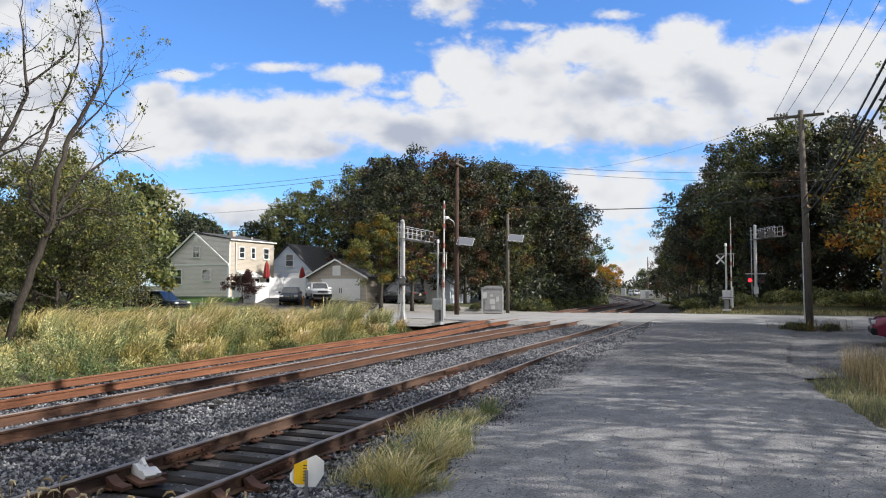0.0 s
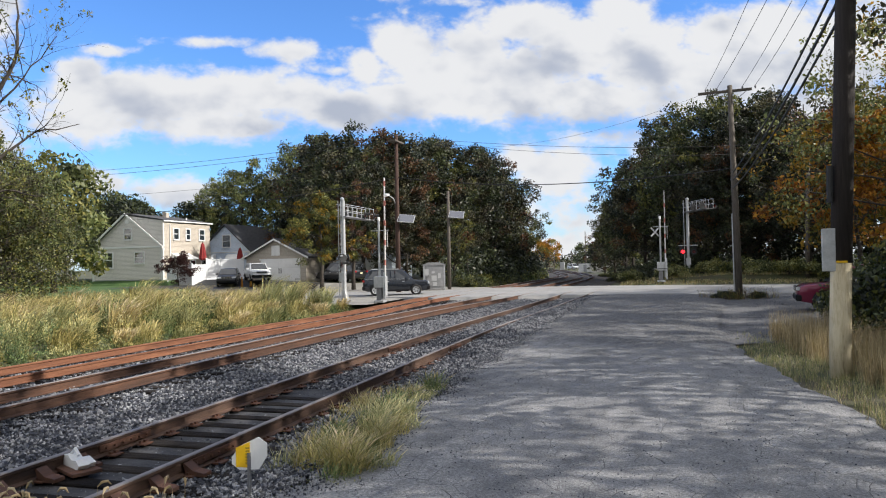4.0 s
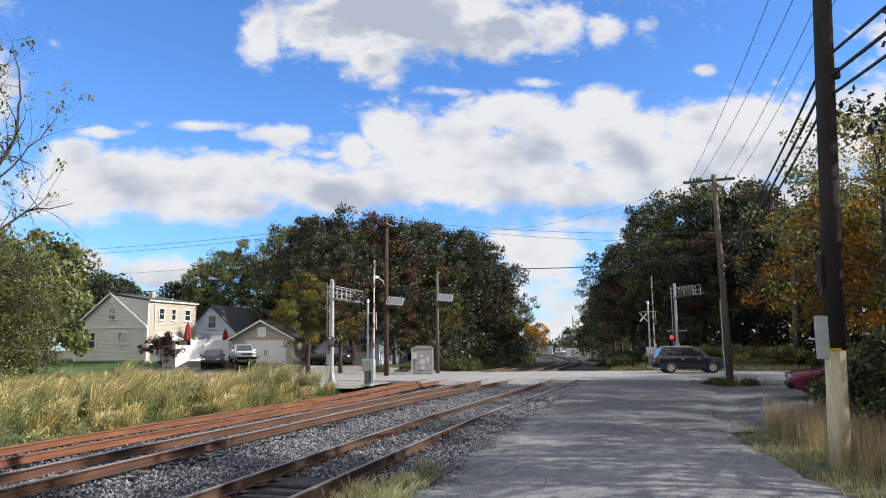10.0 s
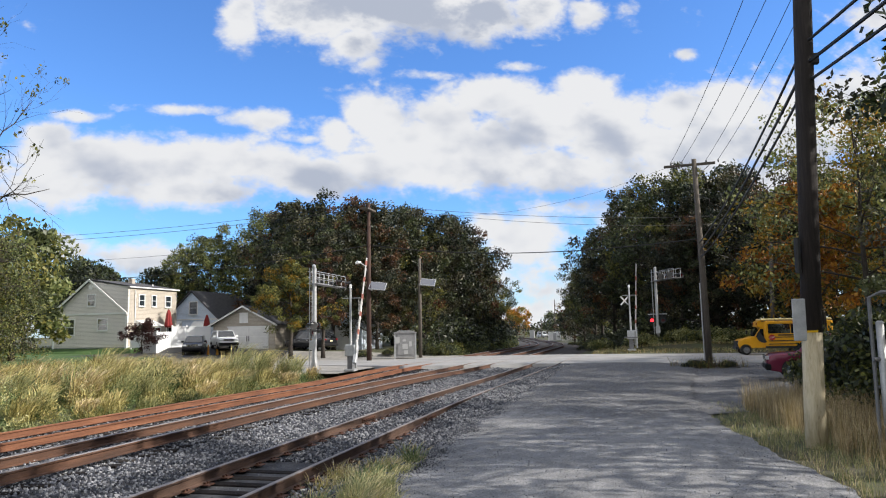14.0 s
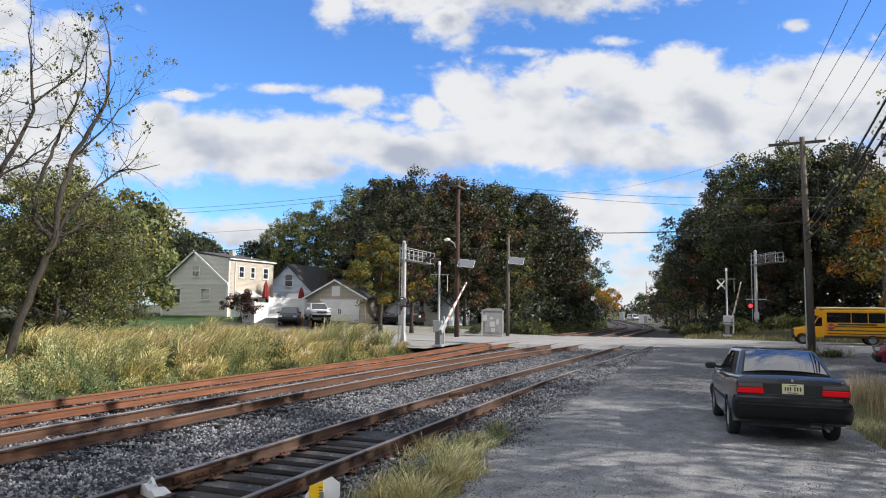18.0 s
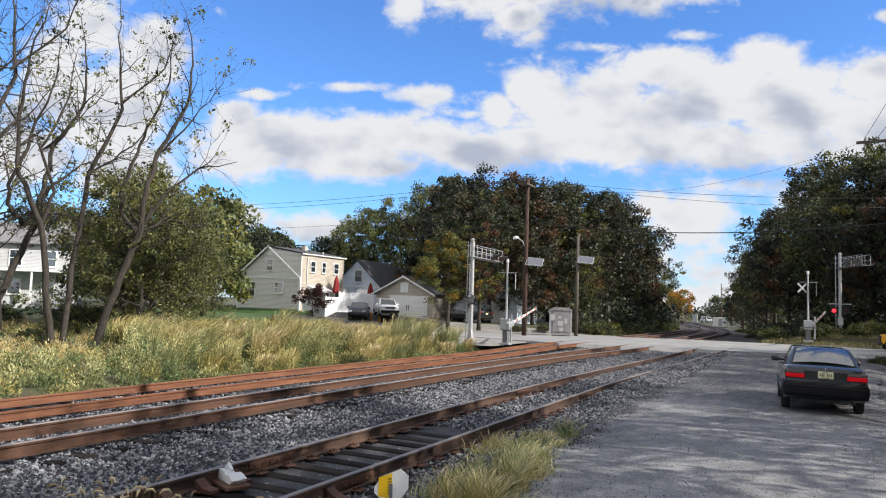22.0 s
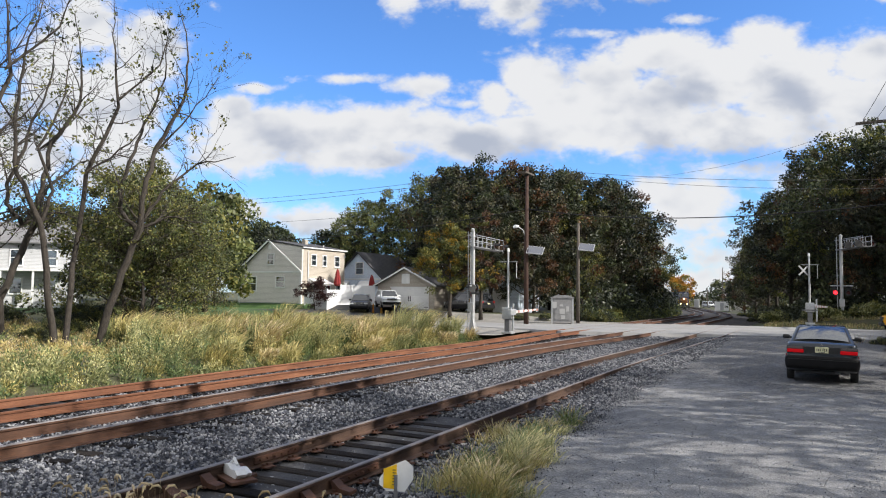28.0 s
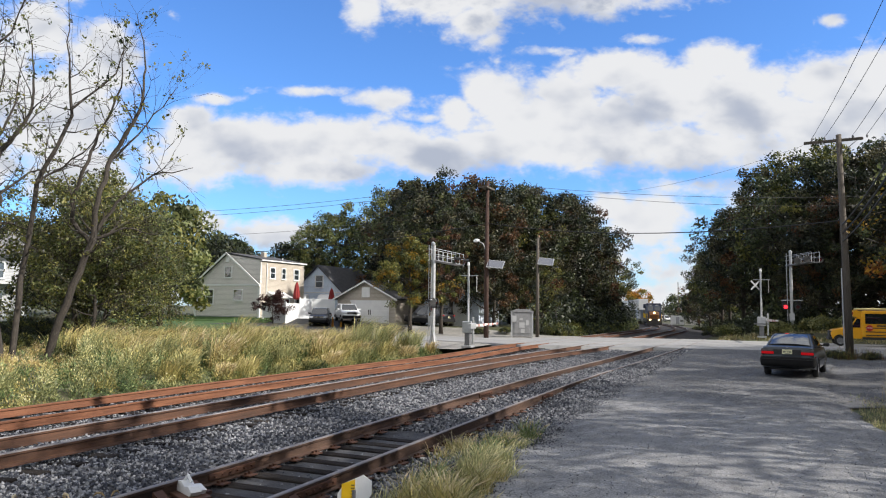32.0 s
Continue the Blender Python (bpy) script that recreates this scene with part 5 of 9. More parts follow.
def blades(name, label, seed, pts, height, width, mats, lean=0.35, per=1, category="grass"):
    """Upright tapered blades rooted at pts; height per point."""
    r = np.random.default_rng(seed)
    p = np.repeat(np.asarray(pts, float), per, axis=0)
    h = np.repeat(np.broadcast_to(height, (len(pts),)), per)[:, None] * r.uniform(0.55, 1.25, (len(p), 1))
    p[:, :2] += r.normal(0, 0.05, (len(p), 2)) if per > 1 else 0
    a = r.random(len(p)) * 2 * math.pi
    d = np.stack([np.cos(a), np.sin(a), np.zeros(len(p))], -1)
    n = np.stack([-np.sin(a), np.cos(a), np.zeros(len(p))], -1)
    w = width * r.uniform(0.6, 1.4, (len(p), 1))
    ln = lean * r.uniform(0.1, 1.6, (len(p), 1)) * h
    up = np.array([0, 0, 1.0])
    ml, mr = p - n * w * 0.7 + d * ln * 0.4 + up * h * 0.6, p + n * w * 0.7 + d * ln * 0.4 + up * h * 0.6
    tip = p + d * ln + up * h
    co = np.stack([p - n * w, p + n * w, mr, ml, ml, mr, tip + n * w * 0.12, tip - n * w * 0.12], axis=1).reshape(-1, 3)
    me = quick_mesh(name, co, 4, [LEAF[k] for k in mats])
    me.polygons.foreach_set("material_index", np.repeat(r.integers(0, len(mats), len(p)), 2).astype(np.int32))
    return tagged(new(name, me), label, category, kind="stuff")


def scatter(r, n, xlo, xhi, ylo, yhi, keep=None):
    x, y = r.uniform(xlo, xhi, n), r.uniform(ylo, yhi, n)
    if keep is not None:
        k = np.array([keep(a, b) for a, b in zip(x, y)], bool)
        x, y = x[k], y[k]
    return np.stack([x, y, [ground_z(a, b) - 0.03 for a, b in zip(x, y)]], -1)


rw = np.random.default_rng(81)


def weedy(x, y):
    return x < far_main(y) - 2.35 - 0.4 * math.sin(y * 0.9) and not (y > 36.0 + 0.25 * (x + 18))


def spaced(r, n, xlo, xhi, ylo, yhi, gap, keep):
    """Random spots no closer than a gap, so that plants stand in separate clumps."""
    spots, cells = [], {}
    for _ in range(n):
        x, y = r.uniform(xlo, xhi), r.uniform(ylo, yhi)
        if not keep(x, y):
            continue
        cx_, cy_ = int(x // gap), int(y // gap)
        if any((x - a) ** 2 + (y - b) ** 2 < gap * gap for i_ in (-1, 0, 1) for j_ in (-1, 0, 1) for a, b in cells.get((cx_ + i_, cy_ + j_), ())):
            continue
        cells.setdefault((cx_, cy_), []).append((x, y))
        spots.append((x, y))
    return spots


def track_gap(x, y):
    return far_main(y) - x


def shady(x, y):
    """Under the thin trees, behind the strip of tall weeds."""
    return x < -19.4 - 11.5 * step(14, 26, y) + 0.9 * math.sin(y * 0.8)


def mounds(name, label, seed, rows, per, size, mats, top_mats):
    """Leafy clumps: narrow leaves over a dome, denser at its skin, its crest in a paler colour. rows: x, y, radius, height, kind."""
    r = np.random.default_rng(seed)
    a = np.array(rows, float)
    n = len(a)
    count = np.maximum(12, (per * a[:, 2] * (a[:, 2] + a[:, 3]))).astype(int)
    k = np.repeat(np.arange(n), count)
    m = len(k)
    z0 = np.array([ground_z(x, y) for x, y in a[:, :2]])
    phi, ct = r.random(m) * 2 * math.pi, r.random(m) ** 0.8
    st = np.sqrt(1 - ct * ct)
    rad = r.random(m) ** 0.28
    lump = 1 + 0.2 * np.sin(3 * phi + a[k, 0] * 9) + 0.12 * np.sin(7 * phi + ct * 6 + a[k, 1] * 5)
    out = np.stack([np.cos(phi) * st, np.sin(phi) * st, ct], -1)
    c = np.stack([a[k, 0] + out[:, 0] * a[k, 2] * rad * lump, a[k, 1] + out[:, 1] * a[k, 2] * rad * lump, z0[k] + out[:, 2] * a[k, 3] * rad * lump], -1) + r.normal(0, 0.025, (m, 3))
    lean = 0.5 * np.stack([np.cos(a[k, 0] * 7), np.sin(a[k, 0] * 7), np.zeros(m)], -1)
    d = out * 0.7 + lean + np.array([0, 0, 0.55]) + r.normal(0, 0.45, (m, 3))
    d /= np.linalg.norm(d, axis=1, keepdims=True)
    e = np.cross(d, r.normal(size=d.shape))
    e /= np.linalg.norm(e, axis=1, keepdims=True)
    crest = (ct * rad) > 0.7 + r.normal(0, 0.1, m)
    sz = (size * r.uniform(0.55, 1.5, m) * np.where(crest, 0.7, 1.0))[:, None]
    co = np.stack([c - d * sz, c + e * sz * 0.34, c + d * sz, c - e * sz * 0.34], axis=1).reshape(-1, 3)
    me = quick_mesh(name, co, 4, [LEAF[q] for q in mats + top_mats])
    me.polygons.foreach_set("material_index", (a[k, 4].astype(int) + crest * len(mats)).astype(np.int32))
    return tagged(new(name, me), label, "weeds", kind="stuff")


def tussocks(name, label, seed, rows, per, mats, width=0.0075, spray=0.75):
    """Tall arching grass in clumps that lean with the wind; rows: x, y, spread, height, kind."""
    r = np.random.default_rng(seed)
    a = np.array(rows, float)
    k = np.repeat(np.arange(len(a)), per)
    m = len(k)
    z0 = np.array([ground_z(x, y) - 0.03 for x, y in a[:, :2]])
    q, ph = np.sqrt(r.random(m)) * a[k, 2] * 0.55, r.random(m) * 2 * math.pi
    base = np.stack([a[k, 0] + np.cos(ph) * q, a[k, 1] + np.sin(ph) * q, z0[k]], -1)
    az = radians(30) + r.normal(0, spray, m) + 0.5 * np.sin(a[k, 1])
    h = a[k, 3] * r.uniform(0.5, 1.1, m)
    reach = h * r.uniform(0.15, 0.7, m)
    dirs = np.stack([np.cos(az), np.sin(az), np.zeros(m)], -1)
    side = np.stack([-np.sin(az + 0.6), np.cos(az + 0.6), np.zeros(m)], -1)
    wide = width * r.uniform(0.6, 1.5, m)
    plume = r.random(m) < 0.45
    pts, wd = [], []
    for t_ in (0.0, 0.4, 0.75, 1.0):
        pts.append(base + dirs * (reach * t_ ** 1.9)[:, None] + np.array([0, 0, 1.0]) * (h * (t_ - 0.22 * t_ ** 3))[:, None])
        wd.append(wide * {0.0: 1.0, 0.4: 0.9, 0.75: 0.7, 1.0: 0.2}[t_] * np.where(plume & (t_ == 0.75), 2.6, 1.0))
    quads = []
    for i_ in range(3):
        p_, q_, w0, w1 = pts[i_], pts[i_ + 1], wd[i_][:, None], wd[i_ + 1][:, None]
        quads.append(np.stack([p_ - side * w0, p_ + side * w0, q_ + side * w1, q_ - side * w1], axis=1))
    co = np.stack(quads, axis=1).reshape(-1, 3)
    me = quick_mesh(name, co, 4, [LEAF[g] for g in mats])
    half = len(mats) // 2
    kind = np.repeat(a[k, 4].astype(int) % half, 3).reshape(m, 3)
    kind[:, 2] += np.where(plume, half, 0)
    me.polygons.foreach_set("material_index", kind.reshape(-1).astype(np.int32))
    return tagged(new(name, me), label, "weeds", kind="stuff")


def reedy(x, y):
    """Where the tall grass takes over from the leafy weeds, towards the crossing."""
    return y + 3.0 * noise.noise(Vector((x * 0.3, y * 0.3, 5.0))) > 18.5 + 0.25 * (track_gap(x, y) - 5)


def swell(x, y):
    return 1 + 0.35 * noise.noise(Vector((x * 0.3, y * 0.3, 0.0))) + 0.3 * noise.noise(Vector((x * 0.8, y * 0.8, 4.0)))


skirt, tall, reeds, floor_plants = [], [], [], []
for x, y in spaced(rw, 9000, -24, -15, 0, 37, 0.30, lambda x, y: weedy(x, y) and track_gap(x, y) < 4.1):
    skirt.append((x, y, rw.uniform(0.16, 0.32), rw.uniform(0.12, 0.42) * (0.6 + 0.35 * (track_gap(x, y) - 2.3)), rw.choice([0, 0, 0, 1, 2])))
for x, y in spaced(rw, 9000, -32, -16, 0, 30, 0.72, lambda x, y: weedy(x, y) and track_gap(x, y) > 3.2 and not shady(x, y) and not reedy(x, y)):
    g = step(3.0, 4.6, track_gap(x, y))
    tall.append((x, y, rw.uniform(0.3, 0.52), rw.uniform(0.6, 1.3) * swell(x, y) * (0.45 + 0.55 * g), rw.choice([0, 1, 1, 1, 2])))
for x, y in spaced(rw, 14000, -34, -16, 13, 37.5, 1.0, lambda x, y: weedy(x, y) and track_gap(x, y) > 3.3 and not shady(x, y) and reedy(x, y)):
    g = step(3.0, 5.6, track_gap(x, y))
    if rw.random() < 0.85:
        tall.append((x + 0.4, y - 0.3, rw.uniform(0.5, 0.75), rw.uniform(0.8, 1.45) * (0.4 + 0.6 * g), rw.choice([0, 2, 2, 3])))
    reeds.append((x, y, rw.uniform(0.5, 0.85), rw.uniform(1.15, 1.95) * swell(x, y) * (0.5 + 0.5 * g), int(rw.integers(0, 3))))
for x, y in spaced(rw, 5000, -40, -18, 0, 34, 0.7, lambda x, y: shady(x, y) and weedy(x, y)):
    floor_plants.append((x, y, rw.uniform(0.25, 0.5), rw.uniform(0.25, 0.6), rw.choice([0, 1, 2, 2])))
mounds("low_weeds", "low green herbs and grass along the ballast edge", 91, skirt, 900, 0.04, ("herb", "weed", "sedge"), ("herb", "weed", "brown"))
mounds("tall_weeds", "leafy weeds in clumps, pale yellow flowering tops", 92, tall, 1150, 0.042, ("herb", "weed", "sedge", "green"), ("weed", "bloom", "straw", "olive"))
mounds("shaded_weeds", "brown and green weeds in the shade of thin trees", 93, floor_plants, 420, 0.055, ("herb", "sedge", "brown"), ("weed", "brown", "tan"))
tussocks("tall_grass", "tall arching tan and olive grass in clumps beside the tracks", 94, reeds, 270, ("sedge", "weed", "brown", "brown", "sedge", "tan"))
shoots = [(x, y, 0.5, h * 1.28, 0) for x, y, _, h, kd in tall if rw.random() < 0.7]
tussocks("weed_stalks", "thin stalks standing out of the leafy weeds", 95, shoots, 14, ("weed", "straw"))

# grass between the siding and the lane, and on the verge by the poles
G1 = scatter(rw, 1500, -4.75, -2.6, 6.2, 11.6, lambda x, y: x < -2.75 - 0.16 * (y - 6.6) - 0.2 * abs(math.sin(y * 1.9)) and x > -3.75 - 0.22 * (y - 6.5) + 0.3 * math.sin(y * 2.3) and rw.random() < (1.0 if y < 9.0 else 0.5))
tufts = [(x, y, rw.uniform(0.18, 0.4), rw.uniform(0.3, 0.72), int(rw.integers(0, 3))) for x, y, _ in G1[::9]]
tussocks("tall_grass", "tall green and straw-coloured grass beside the siding", 83, tufts, 190, ("weed", "sedge", "herb", "straw", "tan", "brown"), 0.003, 1.7)
mounds("low_weeds", "small green herbs at the foot of the grass", 183, [(x + rw.normal(0, 0.1), y, rw.uniform(0.08, 0.2), rw.uniform(0.06, 0.2), rw.choice([0, 1])) for x, y, _ in G1[::7]], 2600, 0.02, ("herb", "weed"), ("weed", "straw"))
G2 = scatter(rw, 5200, 1.5, 9, 4, 22.5, lambda x, y: x > lane_r(y) + 0.12 * rw.random() + 0.12 * math.sin(3 * y) + 0.9 * step(17.5, 21, y) * rw.random() and rw.random() > 0.8 * step(18, 22.5, y + 0.6 * math.sin(2 * x)))
blades("verge_grass", "short green verge grass with thin dry patches", 84, G2, 0.17, 0.0035, ("blade", "weed", "weed", "tan"), 0.5, 10)
G3 = scatter(rw, 1500, 2.7, 8, 11, 22, lambda x, y: x > lane_r(y) + 1.1)
blades("dry_grass", "tall dry reddish tan grass round the pole", 85, G3, 0.75, 0.0032, ("tan", "brown", "tan", "tan"), 0.3, 12)
G4 = scatter(rw, 2200, -3, 22, 54.3, 60, lambda x, y: y > lerp_table(CROSS_FAR, x) + 0.2)
blades("far_verge_grass", "yellowing grass along the crossing road", 86, G4, 0.26, 0.010, ("brown", "tan", "weed", "olive"), 0.5, 5)
G5 = scatter(rw, 170, 1.8, 5.6, 37.4, 40.2, lambda x, y: ((x - 3.7) / 1.9) ** 2 + ((y - 38.7) / 1.0) ** 2 < 1)
blades("pole_weeds", "dry dark weeds round the foot of the pole", 87, G5, 0.6, 0.006, ("rusty", "brown", "plum", "weed"), 0.6, 7, "weeds")
G6 = scatter(rw, 330, -6.9, -3.7, 3.5, 5.1, lambda x, y: abs(abs(x + 5.9) - 0.755) > 0.12)
blades("foxtail_grass", "pale foxtail grass close by", 88, G6, 0.5, 0.0022, ("tan", "brown", "tan"), 0.35, 4)
rf = np.random.default_rng(89)
bm = bmesh.new()
for p in G6:
    a, h = rf.random() * 6.28, 0.62 * rf.uniform(0.6, 1.15)
    dx, dy = math.cos(a) * 0.14, math.sin(a) * 0.14
    add_tube(bm, [(p[0], p[1], p[2]), (p[0] + dx * 0.2, p[1] + dy * 0.2, p[2] + h)], 0.0016, 3, False)
    add_tube(bm, [(p[0] + dx * 0.2, p[1] + dy * 0.2, p[2] + h), (p[0] + dx * 0.45, p[1] + dy * 0.45, p[2] + h + 0.035), (p[0] + dx * 0.8, p[1] + dy * 0.8, p[2] + h + 0.035), (p[0] + dx, p[1] + dy, p[2] + h)], [0.004, 0.013, 0.011, 0.003], 6)
me = bpy.data.meshes.new("foxtail_heads")
bm.to_mesh(me)
bm.free()
me.materials.append(LEAF["tan"])
tagged(new("foxtail_heads", me), "drooping tan foxtail seed heads close by", "grass", kind="stuff")
lawn = ribbon("lawn", np.linspace(36, 66, 31), lambda y: [(x, ground_z(x, y) + 0.02) for x in np.linspace(-66, -36 - 0.2 * max(0, 48 - y), 24)], M["lawn"], "mown green lawn before the houses", "lawn")

# ---------------------------------------------------------------- houses


def siding(name, base, dark, step_h=0.13):
    m = material(name, [tuple(c * 0.93 for c in base), base, tuple(min(1, c * 1.05) for c in base)], 0.6, scale=0.8, fine=18, bump=0.04)
    nt = m.node_tree
    b = nt.nodes["Principled BSDF"]
    co = nt.nodes.new("ShaderNodeTexCoord")
    sp = nt.nodes.new("ShaderNodeSeparateXYZ")
    nt.links.new(co.outputs["Object"], sp.inputs[0])
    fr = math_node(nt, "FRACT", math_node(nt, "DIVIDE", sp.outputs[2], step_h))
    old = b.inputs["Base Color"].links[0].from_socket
    # the shadow line of each board's overlap is painted as a darker strip
    lap_shade = nt.nodes.new("ShaderNodeMixRGB")
    lap_shade.inputs[2].default_value = (*[c * 0.45 for c in base], 1)
    nt.links.new(smooth(nt, fr, 0.2, 0.06), lap_shade.inputs[0])
    nt.links.new(old, lap_shade.inputs[1])
    nt.links.new(lap_shade.outputs[0], b.inputs["Base Color"])
    bp = nd(nt, "ShaderNodeBump", Strength=1.0, Distance=0.03)
    nt.links.new(fr, bp.inputs["Height"])
    bp.invert = True
    nt.links.new(bp.outputs[0], b.inputs["Normal"])
    return m


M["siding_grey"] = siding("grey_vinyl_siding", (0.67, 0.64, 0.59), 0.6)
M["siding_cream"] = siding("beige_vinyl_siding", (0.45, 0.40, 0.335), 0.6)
# white boards with the blue of sky-lit shade put into the colour
M["siding_white"] = siding("sky_tinted_white_clapboard", (0.66, 0.74, 0.86), 0.7)
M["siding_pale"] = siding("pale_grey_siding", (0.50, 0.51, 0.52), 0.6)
M["shingle"] = material("asphalt_shingles", [(0.035, 0.035, 0.04), (0.06, 0.06, 0.065), (0.09, 0.088, 0.088)], 0.95, scale=2, fine=14, bump=0.5, stretch=(1, 1, 3))
M["shingle_grey"] = material("grey_shingles", [(0.13, 0.13, 0.14), (0.19, 0.19, 0.195), (0.25, 0.245, 0.24)], 0.95, scale=2, fine=14, bump=0.5)
M["foundation"] = material("painted_block", [(0.25, 0.26, 0.28), (0.33, 0.34, 0.36), (0.38, 0.39, 0.41)], 0.85, scale=2, fine=16, bump=0.2)
M["pane"] = glass("window_pane", (0.03, 0.04, 0.05), 0.05)
M["umbrella"] = material("dark_red_canvas", [(0.16, 0.012, 0.014), (0.24, 0.02, 0.02), (0.30, 0.03, 0.026)], 0.85, scale=3, fine=40, bump=0.2)


def wall_window(parent, name, cx, cz, w, h, face, wall, sash=True):
    """A framed double-hung window; face 'y' looks towards -y, 'x' towards +x."""
    f = part(name, None or bmesh.new(), M["white"], parent)
    bm = bmesh.new()
    t = 0.09
    for lo, hi in (((-w / 2 - t, -h / 2 - t), (-w / 2, h / 2 + t)), ((w / 2, -h / 2 - t), (w / 2 + t, h / 2 + t)), ((-w / 2, h / 2), (w / 2, h / 2 + t)), ((-w / 2, -h / 2 - t), (w / 2, -h / 2)), ((-w / 2, -0.025), (w / 2, 0.025))):
        add_box(bm, (lo[0], -0.06, lo[1]), (hi[0], 0.05, hi[1]))
    bm.to_mesh(f.data)
    bm.free()
    f.matrix_basis = pose(cx, wall, cz) if face == "y" else pose(wall, cx, cz, 0, 0, 90)
    part("pane", box((-w / 2, -0.02, -h / 2), (w / 2, 0.04, h / 2)), M["pane"], f)
    part("sill", box((-w / 2 - t, -0.1, -h / 2 - t - 0.04), (w / 2 + t, 0.05, -h / 2 - t)), M["white"], f)
    return f


def gable_poly(x0, x1, z0, eave, ridge):
    return [(x0, z0), (x1, z0), (x1, eave), ((x0 + x1) / 2, ridge), (x0, eave)]


def roof_slab(pts_lo, pts_hi, y0, y1, t=0.14):
    """A sloped slab from a low edge to a high edge (x, z), along y."""
    (xa, za), (xb, zb) = pts_lo, pts_hi
    return prism([(xa, za), (xb, zb), (xb, zb + t), (xa, za + t)], y0, y1, "y")


# the main house: gable towards the tracks' south, two-storey side under a shed dormer
house = thing("house", "grey-sided gabled house with beige two-storey side and white trim", "house", at=(-46.9, 59.0, 0.15))
L_, W_ = 7.8, 8.5
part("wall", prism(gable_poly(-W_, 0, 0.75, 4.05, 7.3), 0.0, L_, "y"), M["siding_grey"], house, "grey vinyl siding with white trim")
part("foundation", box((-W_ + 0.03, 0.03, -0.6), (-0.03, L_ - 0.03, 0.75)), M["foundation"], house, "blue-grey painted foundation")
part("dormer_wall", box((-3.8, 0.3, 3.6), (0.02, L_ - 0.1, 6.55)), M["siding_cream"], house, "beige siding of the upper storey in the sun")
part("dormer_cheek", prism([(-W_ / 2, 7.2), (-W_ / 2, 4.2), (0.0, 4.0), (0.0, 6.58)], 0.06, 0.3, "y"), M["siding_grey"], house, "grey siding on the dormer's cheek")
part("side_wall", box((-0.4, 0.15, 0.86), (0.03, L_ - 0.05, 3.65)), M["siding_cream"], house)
part("roof", roof_slab((-W_ - 0.35, 3.8), (-W_ / 2, 7.32), -0.3, L_ + 0.3), M["shingle"], house, "dark shingle roof")
part("dormer_roof", roof_slab((0.22, 6.56), (-W_ / 2 - 0.1, 7.34), 0.0, L_ + 0.15, 0.1), M["shingle"], house, "low shed roof of the dormer")
for a, b in (((-W_ - 0.38, 3.72), (-W_ / 2, 7.26)), ((0.2, 3.86), (-W_ / 2, 7.26))):
    part("rake_board", roof_slab(a, b, -0.36, -0.28, 0.2), M["white"], house, "white rake board")
part("trim_band", box((-W_, -0.06, 3.92), (0, 0.0, 4.1)), M["white"], house, "white trim band across the gable")
part("corner_board", box((-W_ - 0.03, -0.05, 0.0), (-W_ + 0.16, 0.1, 3.75)), M["white"], house)
part("corner_board", box((-0.16, -0.05, 0.0), (0.06, 0.12, 3.75)), M["white"], house)
part("dormer_fascia", box((0.14, -0.02, 6.5), (0.24, L_ + 0.15, 6.62)), M["white"], house)
part("downspout", tube([(0.1, 1.0, 6.3), (0.1, 1.0, 0.2)], 0.05, 8), M["white"], house)
part("chimney", box((-3.5, 4.4, 6.4), (-3.0, 4.9, 7.75), 0.02), M["siding_cream"], house, "beige chimney")
part("vent_pipe", tube([(-1.4, 5.6, 6.4), (-1.4, 5.6, 7.15)], 0.06, 8), M["white"], house)
part("gable_vent", prism([(-4.47, 6.4), (-4.03, 6.4), (-4.03, 6.75), (-4.25, 6.95), (-4.47, 6.75)], -0.05, 0.0, "y"), M["white"], house, "white louvred gable vent")
for cx, cz, w, h in ((-6.5, 2.75, 0.95, 1.45), (-2.75, 2.95, 1.05, 1.05), (-4.1, 5.35, 0.8, 1.05), (-6.1, 0.35, 0.9, 0.32)):
    wall_window(house, "window", cx, cz, w, h, "y", -0.02)
for cy, cz, w, h in ((2.0, 5.3, 0.75, 1.05), (3.9, 5.3, 0.6, 1.05), (6.2, 5.3, 0.85, 1.05), (6.6, 2.0, 1.0, 1.2), (4.6, 2.1, 0.8, 1.0)):
    wall_window(house, "window", cy, cz, w, h, "x", 0.05)
part("door_awning", prism([(0.05, 2.75), (0.05, 3.35), (1.5, 2.75)], 1.2, 3.9, "y"), M["white"], house, "white awning over the side door")
part("side_door", box((0.04, 2.0, 0.4), (0.12, 2.95, 2.5)), M["steel"], house, "dark side door")

# white house behind, its siding coloured blue for the skylight in shade
house2 = thing("house", "white gabled house with a dark roof behind the fence", "house", at=(-43.9, 70.0, 0.3))
part("wall", prism(gable_poly(-6.6, 0, -0.3, 3.4, 6.4), 0.0, 9.0, "y"), M["siding_white"], house2)
part("roof", roof_slab((0.4, 3.06), (-3.3, 6.42), -0.3, 9.3), M["shingle"], house2)
part("roof", roof_slab((-7.0, 3.06), (-3.3, 6.42), -0.3, 9.3), M["shingle"], house2)
wall_window(house2, "window", -3.1, 4.6, 0.95, 1.3, "y", -0.02)
wall_window(house2, "window", -5.2, 1.9, 1.0, 1.2, "y", -0.02)
wall_window(house2, "window", -1.9, 1.9, 1.4, 1.2, "y", -0.02)
for x0, x1 in ((-5.9, -4.5), (-2.9, -0.9)):
    part("awning", prism([(-0.05, 2.55), (-0.05, 3.15), (-0.5, 2.95), (-0.8, 2.55)], x0, x1, "x"), M["white"], house2, "small white window awning")
part("belt_board", box((-6.6, -0.05, 3.26), (0, 0.0, 3.4)), M["white"], house2)

